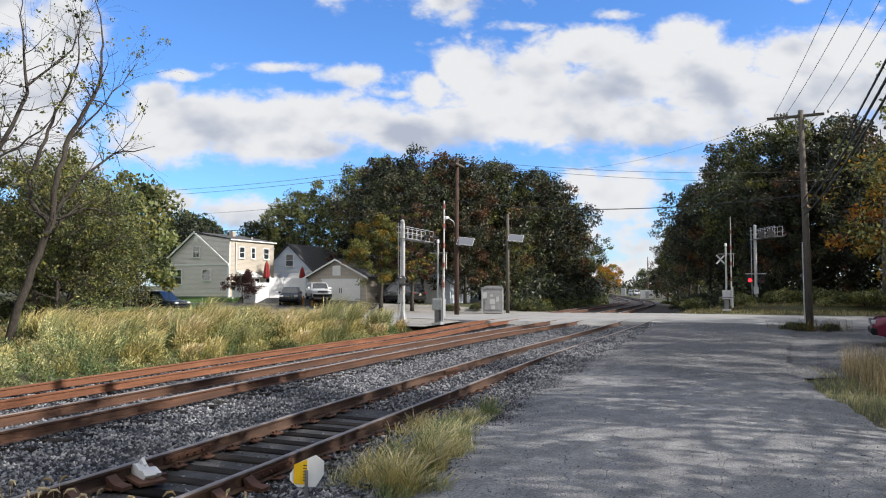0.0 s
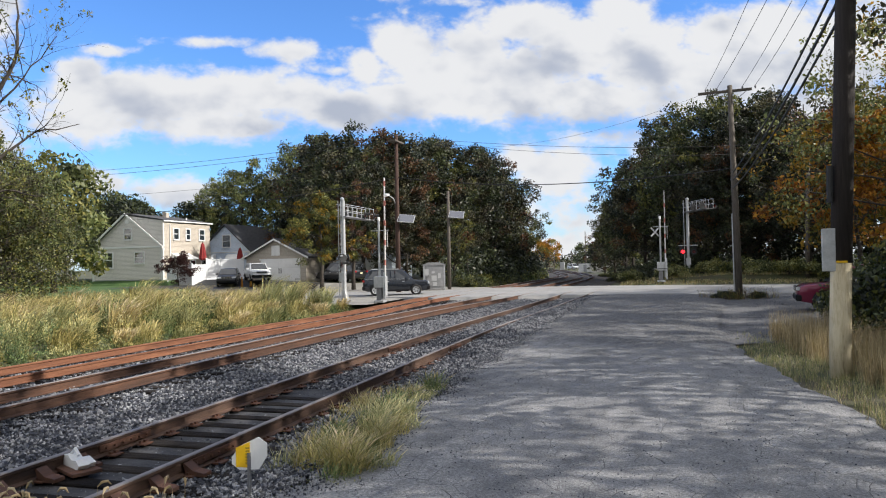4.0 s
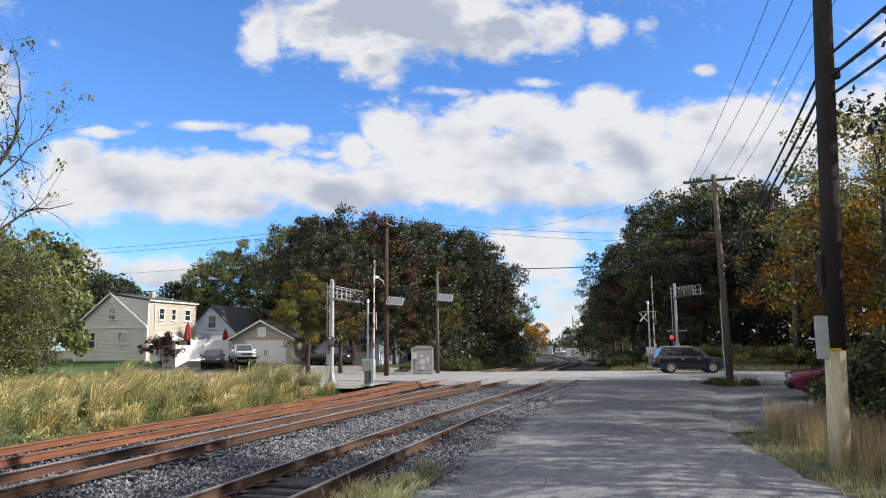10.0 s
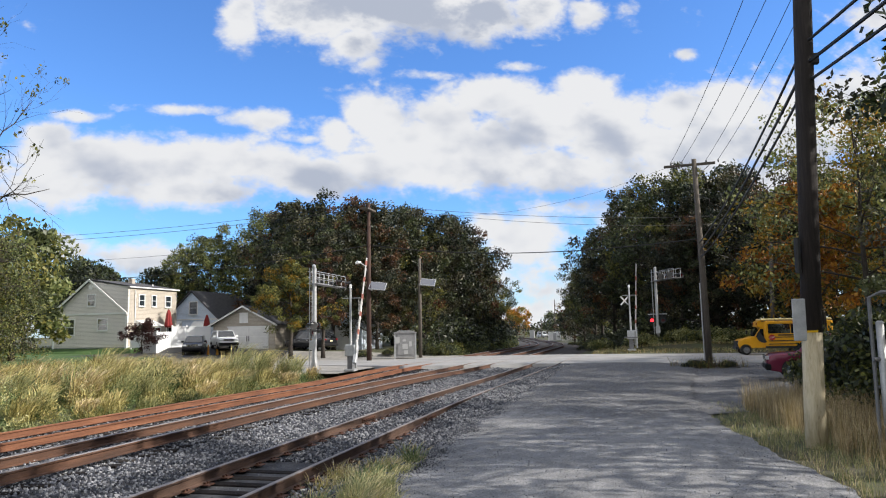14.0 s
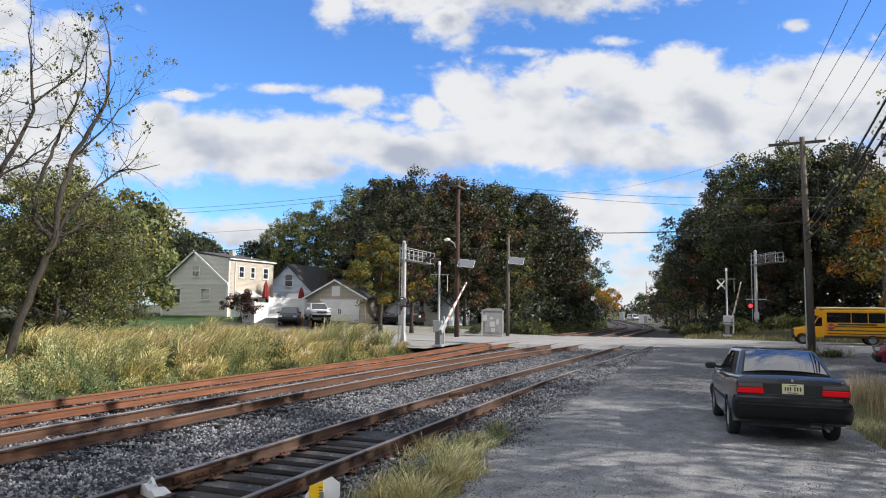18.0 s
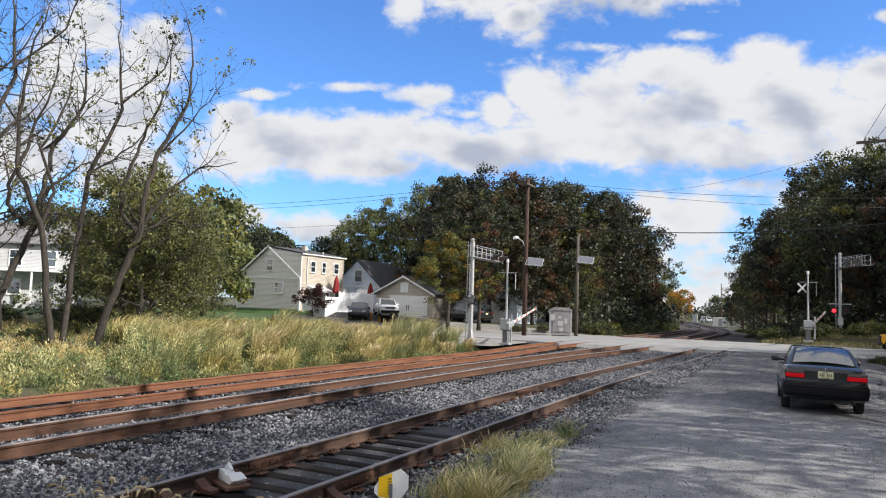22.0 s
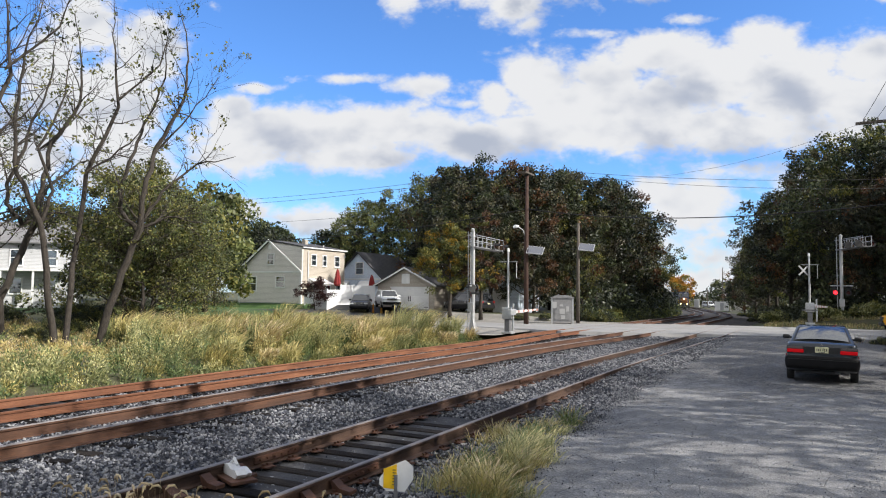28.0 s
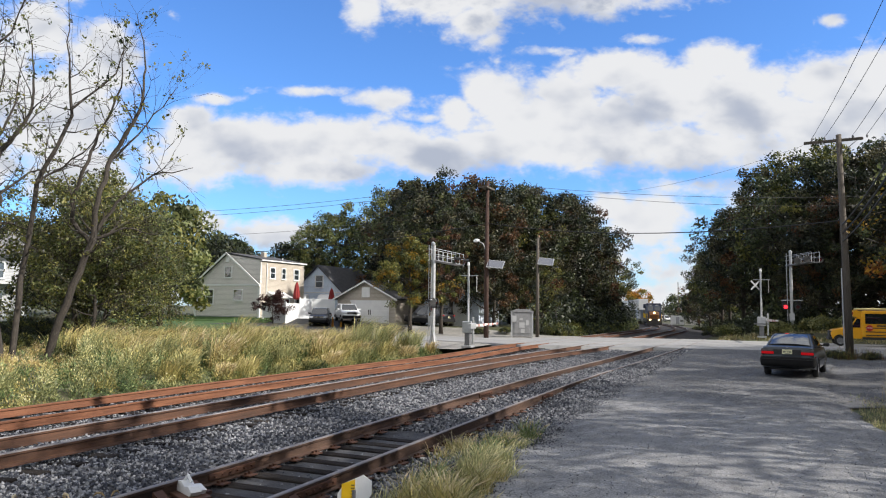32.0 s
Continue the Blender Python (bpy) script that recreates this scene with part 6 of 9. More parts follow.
# garages
garage = thing("garage", "detached grey garage with a wide white door", "garage", at=(-39.4, 62.0, 0.25))
part("wall", prism(gable_poly(0, 6.6, -0.4, 2.7, 4.3), 0.0, 7.0, "y"), M["siding_cream"], garage)
part("roof", roof_slab((-0.35, 2.48), (3.3, 4.32), -0.35, 7.3), M["shingle"], garage)
part("roof", roof_slab((6.95, 2.48), (3.3, 4.32), -0.35, 7.3), M["shingle"], garage)
for a in ((-0.38, 2.40), (6.98, 2.40)):
    part("rake_board", roof_slab(a, (3.3, 4.26), -0.40, -0.33, 0.17), M["white"], garage)
gdoor = part("garage_door", box((1.65, -0.05, 0.0), (5.95, 0.02, 2.3)), M["white"], garage, "wide white carriage-style garage door")
for x0 in (1.75, 3.85):
    for z0 in (0.12, 0.85, 1.58):
        part("panel", box((x0, -0.075, z0), (x0 + 2.0, -0.05, z0 + 0.62), 0.015), M["white"], gdoor)
for x0 in (3.65, 3.87):
    part("handle", box((x0, -0.1, 1.0), (x0 + 0.07, -0.075, 1.5)), M["black"], gdoor, "black strap handle")
for z0 in (0.4, 1.8):
    for x0 in (1.66, 5.44):
        part("hinge", box((x0, -0.09, z0), (x0 + 0.5, -0.076, z0 + 0.06)), M["black"], gdoor)
part("door_frame", box((1.5, -0.04, 2.3), (6.1, 0.0, 2.45)), M["white"], garage)
part("loft_door", box((2.85, -0.06, 2.75), (3.75, 0.0, 3.75)), M["white"], garage, "white loft hatch")
g2 = thing("garage", "white garage half hidden behind the maple", "garage", at=(-31.5, 66.0, 0.2))
part("wall", prism(gable_poly(0, 6.0, -0.4, 2.7, 4.2), 0.0, 6.0, "y"), M["siding_white"], g2)
part("roof", roof_slab((-0.35, 2.5), (3.0, 4.22), -0.3, 6.3), M["shingle"], g2)
part("roof", roof_slab((6.35, 2.5), (3.0, 4.22), -0.3, 6.3), M["shingle"], g2)
part("garage_door", box((1.0, -0.05, 0.0), (5.0, 0.0, 2.2)), M["white"], g2)

# house far to the left among trees
house3 = thing("house", "pale two-storey house with a grey roof among trees", "house", at=(-61.5, 43.2, 0.95), rz=45)
part("wall", box((-9, 0, -0.6), (0, 8, 5.4)), M["siding_pale"], house3)
part("roof", prism([(-0.5, 5.3), (4.0, 7.4), (8.5, 5.3), (8.5, 5.45), (4.0, 7.58), (-0.5, 5.45)], -9.4, 0.4, "x"), M["shingle_grey"], house3, "grey shingle roof")
part("gable", prism([(0.0, 5.35), (8.0, 5.35), (4.0, 7.35)], -8.9, -0.05, "x"), M["siding_pale"], house3)
for cx in (-7.2, -4.4, -1.6):
    wall_window(house3, "window", cx, 4.0, 0.95, 1.35, "y", -0.02)
    wall_window(house3, "window", cx, 1.4, 0.95, 1.35, "y", -0.02)
for cy in (2.0, 5.5):
    wall_window(house3, "window", cy, 4.0, 0.95, 1.35, "x", 0.05)
part("porch_roof", box((-5.5, -1.6, 2.75), (0.2, 0.0, 2.95)), M["white"], house3)
for x in (-5.3, -2.7, 0.0):
    part("porch_post", box((x - 0.08, -1.55, -0.6), (x + 0.08, -1.4, 2.75)), M["white"], house3)
part("chimney", box((-1.8, 4.4, 6.2), (-1.0, 5.2, 8.2), 0.02), M["siding_pale"], house3)

# white vinyl fence
fence = thing("fence", "tall white vinyl privacy fence round the yard", "fence", at=(0, 0, 0))
FP = [(-46.2, 58.8, 1.25), (-44.0, 57.6, 1.25), (-44.0, 57.6, 2.0), (-42.6, 57.7, 2.0), (-41.4, 60.6, 2.0), (-39.5, 61.8, 2.0)]
for (xa, ya, h), (xb, yb, _) in zip(FP, FP[1:]):
    ln = math.hypot(xb - xa, yb - ya)
    if ln < 0.1:
        continue
    n = max(1, round(ln / 1.8))
    ang = math.degrees(math.atan2(yb - ya, xb - xa))
    for i in range(n):
        x, y = xa + (xb - xa) * i / n, ya + (yb - ya) * i / n
        z = ground_z(x, y)
        mm = pose(x, y, z, 0, 0, ang)
        w = ln / n
        part("fence_panel", box((0.06, -0.02, 0.03), (w - 0.06, 0.02, h)), M["vinyl"], fence, m=mm)
        part("rail", box((0.06, -0.04, h - 0.1), (w - 0.06, 0.04, h)), M["vinyl"], fence, m=mm)
        part("fence_post", box((-0.065, -0.065, -0.3), (0.065, 0.065, h + 0.12), 0.01), M["vinyl"], fence, m=mm)


def umbrella(x, y, s):
    t = thing("patio_umbrella", "closed dark red patio umbrella behind the fence", "umbrella", "patio umbrellas", at=(x, y, ground_z(x, y)))
    part("pole", tube([(0, 0, 0), (0, 0, 3.1 * s)], 0.03, 8), M["steel"], t)
    bm = bmesh.new()
    prof = [(0.05, 3.0), (0.16, 2.75), (0.26, 2.2), (0.32, 1.7), (0.2, 1.55)]
    rings = [[bm.verts.new((r * (1 + 0.22 * (k % 2)) * math.cos(k * math.pi / 8), r * (1 + 0.22 * (k % 2)) * math.sin(k * math.pi / 8), z * s)) for k in range(16)] for r, z in prof]
    for a, b in zip(rings, rings[1:]):
        for k in range(16):
            bm.faces.new((a[k], a[(k + 1) % 16], b[(k + 1) % 16], b[k]))
    part("canopy", bm, M["umbrella"], t)


umbrella(-44.6, 62.2, 1.25)
umbrella(-44.0, 68.0, 1.1)
# driveway and the strip of gravel by the crossing
ribbon("driveway", np.linspace(50.5, 62.0, 12), lambda y: [(x, ground_z(x, y) + 0.03) for x in np.linspace(-46.5 + 6.5 * step(56, 62, y), -31 + 1.5 * step(50, 62, y), 14)], M["black"], "dark asphalt driveway before the garages", "driveway")
ribbon("gravel_verge", np.linspace(36.5, 60, 24), lambda y: [(x, max(ground_z(x, y) + 0.015, -0.21)) for x in np.linspace(-31 - 0.2 * (y - 36), -15.6 + 1.5 * step(50, 56, y), 10)], M["gravel_pale"], "pale gravel and dirt beside the crossing", "gravel")

# ---------------------------------------------------------------- poles, cables, crossing signals


def cable(name, a, b, sag, r, label="black utility cable sagging between poles"):
    a, b = Vector(a), Vector(b)
    pts = [a.lerp(b, k / 24) - Vector((0, 0, sag * 4 * (k / 24) * (1 - k / 24))) for k in range(25)]
    me = bpy.data.meshes.new(name)
    bm = tube(pts, r, 5)
    bm.to_mesh(me)
    bm.free()
    me.materials.append(M["black"])
    return tagged(new(name, me), label, "cable", "overhead cables")


M["cream_paint"] = material("peeling_cream_paint", [(0.12, 0.07, 0.04), (0.50, 0.42, 0.27), (0.64, 0.56, 0.39), (0.66, 0.59, 0.43)], 0.8, scale=3, fine=14, bump=0.6, stretch=(3, 3, 0.5))

# near pole with its painted foot
pn = thing("utility_pole", "dark wooden utility pole with a cream-painted foot and a sign board", "utility pole", "utility poles", at=(3.04, 14.2, 0))
part("painted_foot", tube([(-0.06, 0, -0.3), (-0.05, 0, 0.6), (0, 0, 1.93)], [0.182, 0.177, 0.173], 20), M["cream_paint"], pn, "peeling cream-painted foot", True)
part("pole_shaft", tube([(0, 0, 1.93), (0.13, 0, 5), (0.3, 0, 9), (0.46, 0, 12.8)], [0.175, 0.17, 0.16, 0.145], 20), M["darkpole"], pn, "dark creosoted shaft", True)
part("cross_arm", box((0.2, -0.07, 12.2), (2.9, 0.07, 12.34), 0.01), M["darkpole"], pn)
part("sign_board", box((-0.33, -0.13, 1.78), (-0.1, -0.1, 2.54), 0.012), M["alu"], pn, "plain grey-white board seen edge on")
part("tag", box((-0.12, -0.185, 1.93), (0.06, -0.175, 1.965)), M["yellow"], pn, "small yellow tag")
part("riser_guard", tube([(-0.17, -0.1, 3.0), (-0.16, -0.1, 3.65)], 0.055, 8), M["black"], pn)
part("guy_bracket", box((0.1, -0.12, 6.9), (0.45, 0.0, 7.1), 0.01), M["black"], pn)

pr = thing("utility_pole", "grey weathered wooden utility pole by the crossing", "utility pole", "utility poles", at=(3.72, 38.7, 0))
part("pole_shaft", tube([(0.03, 0, -0.3), (-0.03, 0, 4), (-0.15, 0, 10.7)], [0.175, 0.16, 0.12], 14), M["pole"], pr, smooth_shade=True)
part("cross_arm", box((-1.4, -0.06, 10.35), (1.15, 0.06, 10.48), 0.01, pose(-0.05, 0, 0, 0, -1.2, 0)), M["pole"], pr)
for x in (-1.3, -0.75, 0.45, 1.05):
    part("insulator", tube([(x, 0, 10.46), (x, 0, 10.56), (x, 0, 10.62)], [0.03, 0.05, 0.03], 8), M["steel"], pr)
part("brace", tube([(-0.9, -0.07, 10.38), (-0.15, -0.1, 9.7)], 0.018, 5), M["steel"], pr)
part("brace", tube([(0.65, -0.07, 10.38), (-0.15, -0.1, 9.7)], 0.018, 5), M["steel"], pr)
part("conduit", tube([(-0.2, -0.05, 0.0), (-0.22, -0.05, 4.2)], 0.03, 6), M["alu"], pr)

pc = thing("utility_pole", "old wooden utility pole before the woods beyond the road", "utility pole", "utility poles", at=(10.4, 58.4, 0.2))
part("pole_shaft", tube([(0, 0, -0.3), (0.1, 0, 4), (0.35, 0, 10.6)], [0.17, 0.15, 0.11], 12), M["pole"], pc, smooth_shade=True)
part("cross_arm", box((-1.1, -0.05, 9.9), (1.8, 0.05, 10.02), 0.01), M["pole"], pc)
part("brace", tube([(-0.5, -0.06, 9.92), (0.3, -0.1, 9.2)], 0.015, 5), M["steel"], pc)

M["solar"] = glass("solar_cells", (0.03, 0.035, 0.06), 0.12)
pa = thing("utility_pole", "tall brown utility pole with a street light and a solar panel", "utility pole", "utility poles", at=(-18.85, 50.15, -0.2))
part("pole_shaft", tube([(0, 0, -0.3), (0, 0, 5), (0.05, 0, 11.9)], [0.19, 0.165, 0.12], 12), M["rusty_pole"], pa, smooth_shade=True)
part("cross_arm", box((-0.3, -0.9, 11.3), (0.3, 0.9, 11.42)), M["pole"], pa)
lamp = part("street_light", tube([(0, 0, 6.4), (-0.2, -0.2, 7.1), (-0.55, -0.45, 7.35)], 0.035, 6), M["alu"], pa, "street light on a curved arm")
part("lamp_head", tube([(-0.45, -0.4, 7.36), (-0.65, -0.55, 7.34), (-0.8, -0.65, 7.27)], [0.07, 0.14, 0.08], 10), M["white"], lamp)
sp_ = part("solar_panel", box((-0.62, -0.5, -0.03), (0.62, 0.5, 0.03), 0.0, pose(0.75, -0.1, 5.55, 36, 6, 12)), M["alu"], pa, "tilted solar panel on a bracket")
part("cells", box((-0.58, -0.46, 0.031), (0.58, 0.46, 0.036), 0.0, pose(0.75, -0.1, 5.55, 36, 6, 12)), M["solar"], sp_)
part("bracket", tube([(0.05, 0, 5.2), (0.7, 0, 5.45)], 0.03, 6), M["alu"], pa)
pb = thing("utility_pole", "short brown pole with a solar panel", "utility pole", "utility poles", at=(-16.65, 56.15, -0.2))
part("pole_shaft", tube([(0, 0, -0.3), (0.05, 0, 8.1)], [0.16, 0.11], 12), M["pole"], pb, smooth_shade=True)
sp_ = part("solar_panel", box((-0.62, -0.5, -0.03), (0.62, 0.5, 0.03), 0.0, pose(0.75, -0.1, 6.1, 36, 6, 12)), M["alu"], pb, "tilted solar panel on a bracket")
part("cells", box((-0.58, -0.46, 0.031), (0.58, 0.46, 0.036), 0.0, pose(0.75, -0.1, 6.1, 36, 6, 12)), M["solar"], sp_)
part("bracket", tube([(0.05, 0, 5.8), (0.7, 0, 6.0)], 0.03, 6), M["alu"], pb)

cable("cable", (-18.8, 50.15, 8.5), (3.6, 38.7, 6.5), 0.7, 0.028)
cable("cable", (-62, 52, 7.6), (-18.8, 50.15, 8.5), 1.2, 0.03)
cable("cable", (-62, 52, 11.2), (-18.8, 49.4, 11.5), 0.6, 0.016)
cable("cable", (-62, 52.6, 10.8), (-18.8, 50.9, 11.5), 0.6, 0.016)
cable("cable", (-62, 52.6, 9.2), (-18.8, 50.9, 9.8), 0.9, 0.012)
cable("cable", (-18.8, 49.4, 11.5), (14, 62, 11.0), 0.8, 0.014)
cable("cable", (-18.8, 50.9, 11.5), (14, 63, 10.4), 0.9, 0.014)
cable("cable", (-18.8, 50.9, 11.5), (2.9, 38.7, 10.6), 1.6, 0.007)
for xa, xb in ((2.42, 4.0), (2.97, 4.7), (4.17, 5.2), (4.77, 5.6)):
    cable("cable", (xa, 38.7, 10.62), (xb, 14.2, 12.45), 0.45, 0.011, "thin bare power line between poles")
    cable("cable", (xb, 14.2, 12.45), (xb + 1.2, -22, 12.3), 0.5, 0.011, "thin bare power line between poles")
for i, (za, zb, r) in enumerate(((6.3, 7.35, 0.03), (5.9, 6.95, 0.035), (5.5, 6.6, 0.03))):
    cable("cable", (3.6, 38.7, za), (3.3, 14.2, zb), 0.35, r, "thick black communication cable between poles")
    cable("cable", (3.3, 14.2, zb), (8.5, -16, zb + 0.4), 0.4, r, "thick black communication cable between poles")
cable("cable", (3.6, 38.7, 6.4), (20, 58, 6.5), 0.6, 0.016)
cable("cable", (3.6, 38.7, 6.1), (16, 52, 5.2), 0.9, 0.014)

# equipment cabinet
cab_ = thing("signal_cabinet", "silver railway signal cabinet with patches of fresh paint", "signal cabinet", at=(-17.55, 54.9, -0.2), rz=18)
part("body", prism([(-0.86, 0.1), (0.86, 0.1), (0.86, 2.02), (0.45, 2.16), (-0.45, 2.16), (-0.86, 2.02)], -0.6, 0.6, "y"), M["alu"], cab_)
part("roof_cap", prism([(-0.93, 1.99), (0.93, 1.99), (0.93, 2.05), (0.47, 2.22), (-0.47, 2.22), (-0.93, 2.05)], -0.68, 0.68, "y"), M["alu"], cab_)
door = part("door", box((-0.62, -0.635, 0.3), (0.62, -0.6, 1.95), 0.012), M["alu"], cab_)
part("handle", box((-0.5, -0.665, 1.05), (-0.44, -0.636, 1.25)), M["steel"], door)
M["cabinet"] = material("weathered_silver_paint", [(0.20, 0.20, 0.205), (0.28, 0.28, 0.285), (0.36, 0.36, 0.36)], 0.6, metal=0.2, scale=3, fine=30, bump=0.06)
for o_ in [c_ for c_ in cab_.children if c_.data and c_.data.materials]:
    o_.data.materials[0] = M["cabinet"]
M["patch"] = material("fresh_silver_paint", [(0.42, 0.425, 0.43), (0.5, 0.5, 0.5)], 0.6, scale=4, fine=20, bump=0.02)
for x0, z0, w, h in ((-0.8, 1.2, 0.36, 0.5), (-0.2, 1.35, 0.25, 0.16), (-0.22, 0.75, 0.42, 0.42), (0.3, 0.95, 0.22, 0.4), (-0.1, 0.35, 0.3, 0.3)):
    part("paint_patch", box((x0, -0.64, z0), (x0 + w, -0.636, z0 + h)), M["patch"], cab_)
for x in (-0.82, 0.82):
    for y in (-0.55, 0.55):
        part("leg", box((x - 0.06, y - 0.06, -0.1), (x + 0.06, y + 0.06, 2.0), 0.005), M["alu"], cab_)

M["red_lamp"] = glow("lit_red_signal_lens", (1.0, 0.02, 0.03), 3.2)
M["red_dark"] = material("unlit_red_lens", [(0.06, 0.004, 0.006), (0.09, 0.006, 0.008)], 0.2, bump=0)


def flasher(parent, x, y, z, turn, lit):
    f = part("flasher", tube([(0, -0.02, 0), (0, 0.03, 0)], 0.25, 20), M["black"], parent, "round black backplate with a red lens", m=pose(x, y, z, 0, 0, turn))
    part("lens", tube([(0, -0.05, 0), (0, -0.02, 0)], 0.135, 16), M["red_lamp"] if lit else M["red_dark"], f)
    bm = bmesh.new()
    n = 12
    a = [bm.verts.new((0.15 * math.cos(math.pi * k / n), -0.05, 0.15 * math.sin(math.pi * k / n))) for k in range(n + 1)]
    b = [bm.verts.new((0.17 * math.cos(math.pi * k / n), -0.34, 0.17 * math.sin(math.pi * k / n))) for k in range(n + 1)]
    for k in range(n):
        bm.faces.new((a[k], a[k + 1], b[k + 1], b[k]))
    part("hood", bm, M["black"], f)
    return f


def cantilever(label, x, y, z, top, tip, lit, face):
    t = thing("cantilever_signal", label, "railway signal", "crossing signals", at=(x, y, z))
    part("mast", tube([(0, 0, 0), (0, 0, top)], [0.13, 0.11], 12), M["alu"], t)
    part("ladder_rail", tube([(-0.28, -0.1, 0.2), (-0.28, -0.1, top)], 0.025, 5), M["alu"], t)
    part("ladder_rail", tube([(-0.28, 0.25, 0.2), (-0.28, 0.25, top)], 0.025, 5), M["alu"], t)
    k = 0.5
    while k < top - 0.1:
        part("rung", tube([(-0.28, -0.1, k), (-0.28, 0.25, k)], 0.012, 4), M["alu"], t)
        k += 0.3
    part("base_flange", box((-0.3, -0.3, 0), (0.3, 0.3, 0.06)), M["steel"], t)
    for a in range(4):
        part("gusset", prism([(0.12, 0.05), (0.3, 0.05), (0.12, 0.75)], -0.02, 0.02, "y"), M["alu"], t, m=pose(0, 0, 0, 0, 0, 45 + a * 90))
    # walkway arm
    tx, ty = tip
    ln = math.hypot(tx, ty)
    arm = part("arm", bmesh.new(), M["alu"], t, "walkway arm with railings", m=pose(0, 0, 0, 0, 0, math.degrees(math.atan2(ty, tx))))
    bm = bmesh.new()
    for yy in (-0.28, 0.28):
        for zz in (top - 0.95, top - 0.6, top - 0.25):
            add_tube(bm, [(-0.3, yy, zz), (ln, yy, zz)], 0.018, 6)
        n = int(ln / 0.75)
        for i in range(n + 1):
            add_tube(bm, [(ln * i / n, yy, top - 0.95), (ln * i / n, yy, top - 0.25)], 0.016, 5)
    bm.to_mesh(arm.data)
    bm.free()
    part("walkway", box((-0.1, -0.3, top - 1.0), (ln, 0.3, top - 0.95)), M["steel"], arm)
    for xx in (ln * 0.55, ln * 0.92):
        for s in (-1, 1):
            flasher(arm, xx, 0.45 * s, top - 0.75, face - 90 if s < 0 else face + 90, False)
    # lamps at head height
    part("lamp_bar", box((-0.75, -0.03, 2.72), (0.75, 0.03, 2.79)), M["alu"], t, m=pose(0, 0, 0, 0, 0, face))
    for i, s in enumerate((-1, 1)):
        flasher(t, 0.42 * s * math.cos(radians(face)), 0.42 * s * math.sin(radians(face)) - 0.1, 2.25, face, lit and i == 0)
        flasher(t, 0.5 * s * math.cos(radians(face)), 0.5 * s * math.sin(radians(face)) + 0.15, 2.62, face + 180 + 50 * s, False)
    part("junction_box", box((-0.18, -0.35, 1.2), (0.18, -0.16, 1.75), 0.01), M["alu"], t)
    part("bell", tube([(0, -0.1, top), (0, -0.1, top + 0.12), (0, -0.1, top + 0.2)], [0.12, 0.13, 0.03], 10), M["alu"], t)
    return t


cantilever("silver cantilever crossing signal with a truss arm", -18.3, 39.4, -0.2, 6.1, (-0.2, 4.6), False, 100)
cantilever("silver cantilever crossing signal with a lit red lamp", 2.17, 60.6, 0.2, 6.4, (1.45, -3.9), True, 0)

M["faded_red"] = material("faded_red_paint", [(0.26, 0.08, 0.06), (0.36, 0.12, 0.09), (0.5, 0.3, 0.26)], 0.7, scale=6, fine=30, bump=0.1)
M["striped"] = material("white_gate_arm", [(0.55, 0.52, 0.5), (0.7, 0.68, 0.66)], 0.6, scale=3, fine=20, bump=0.05)


def gate(label, x, y, z, heading, arm_len, buck):
    t = thing("crossing_gate", label, "crossing gate", "crossing gates", at=(x, y, z))
    part("mast", tube([(0, 0, 0), (0, 0, 4.75)], [0.075, 0.06], 10), M["alu"], t)
    part("mast_cap", tube([(0, 0, 4.75), (0, 0, 4.95)], [0.09, 0.07], 10), M["white"], t)
    part("mechanism", box((-0.28, -0.26, 0.85), (0.28, 0.26, 1.5), 0.03), M["alu"], t, "silver gate mechanism box")
    part("base", box((-0.16, -0.16, 0), (0.16, 0.16, 0.85), 0.02), M["steel"], t)
    part("base_flange", box((-0.3, -0.3, 0), (0.3, 0.3, 0.12), 0.01), M["alu"], t)
    part("sign_bar", box((-0.5, -0.02, 4.14), (0.6, 0.02, 4.18)), M["alu"], t)
    part("hanger", box((0.5, -0.02, 3.2), (0.53, 0.02, 4.12)), M["striped"], t)
    part("guard", box((0.36, -0.3, 0.2), (0.46, -0.2, 1.75), 0.01), M["alu"], t)
    if buck:
        cb = part("crossbuck", box((-0.45, -0.05, -0.055), (0.45, -0.025, 0.055)), M["alu"], t, "white crossbuck sign", m=pose(-0.38, -0.1, 3.75, 0, 45, 30))
        part("board", box((-0.45, -0.05, -0.055), (0.45, -0.025, 0.055)), M["alu"], t, m=pose(-0.38, -0.13, 3.75, 0, -45, 30))
        part("red_frame", box((-0.5, -0.5, 0.95), (0.5, -0.45, 1.03)), M["steel"], t)
    pivot = new("gate_arm_pivot")
    pivot.parent = t
    pivot.empty_display_size = 0.1
    pivot.name = "gate_arm"
    bm = box((-0.04, 0.25, -0.07), (0.04, arm_len * 0.5, 0.07))
    add_box(bm, (-0.03, arm_len * 0.5, -0.05), (0.03, arm_len, 0.05))
    part("arm_board", bm, M["striped"], pivot, "white gate arm with red stripes")
    k = 0.9
    while k < arm_len - 0.3:
        part("stripe", box((-0.044, k, -0.074), (0.044, k + 0.3, 0.074) if k < arm_len * 0.5 - 0.35 else (0.044, k + 0.3, 0.055)), M["faded_red"], pivot)
        k += 1.15
    part("counterweight", box((-0.1, -0.9, -0.16), (0.1, 0.25, 0.16), 0.02), M["alu"], pivot)
    return t, pivot, heading


gate_l = gate("crossing gate with a silver mechanism box and striped arm", -15.6, 38.4, -0.2, 6.0, 6.0, False)
gate_r = gate("crossing gate with a white crossbuck sign", 0.02, 55.9, 0.2, 186.0, 5.6, True)

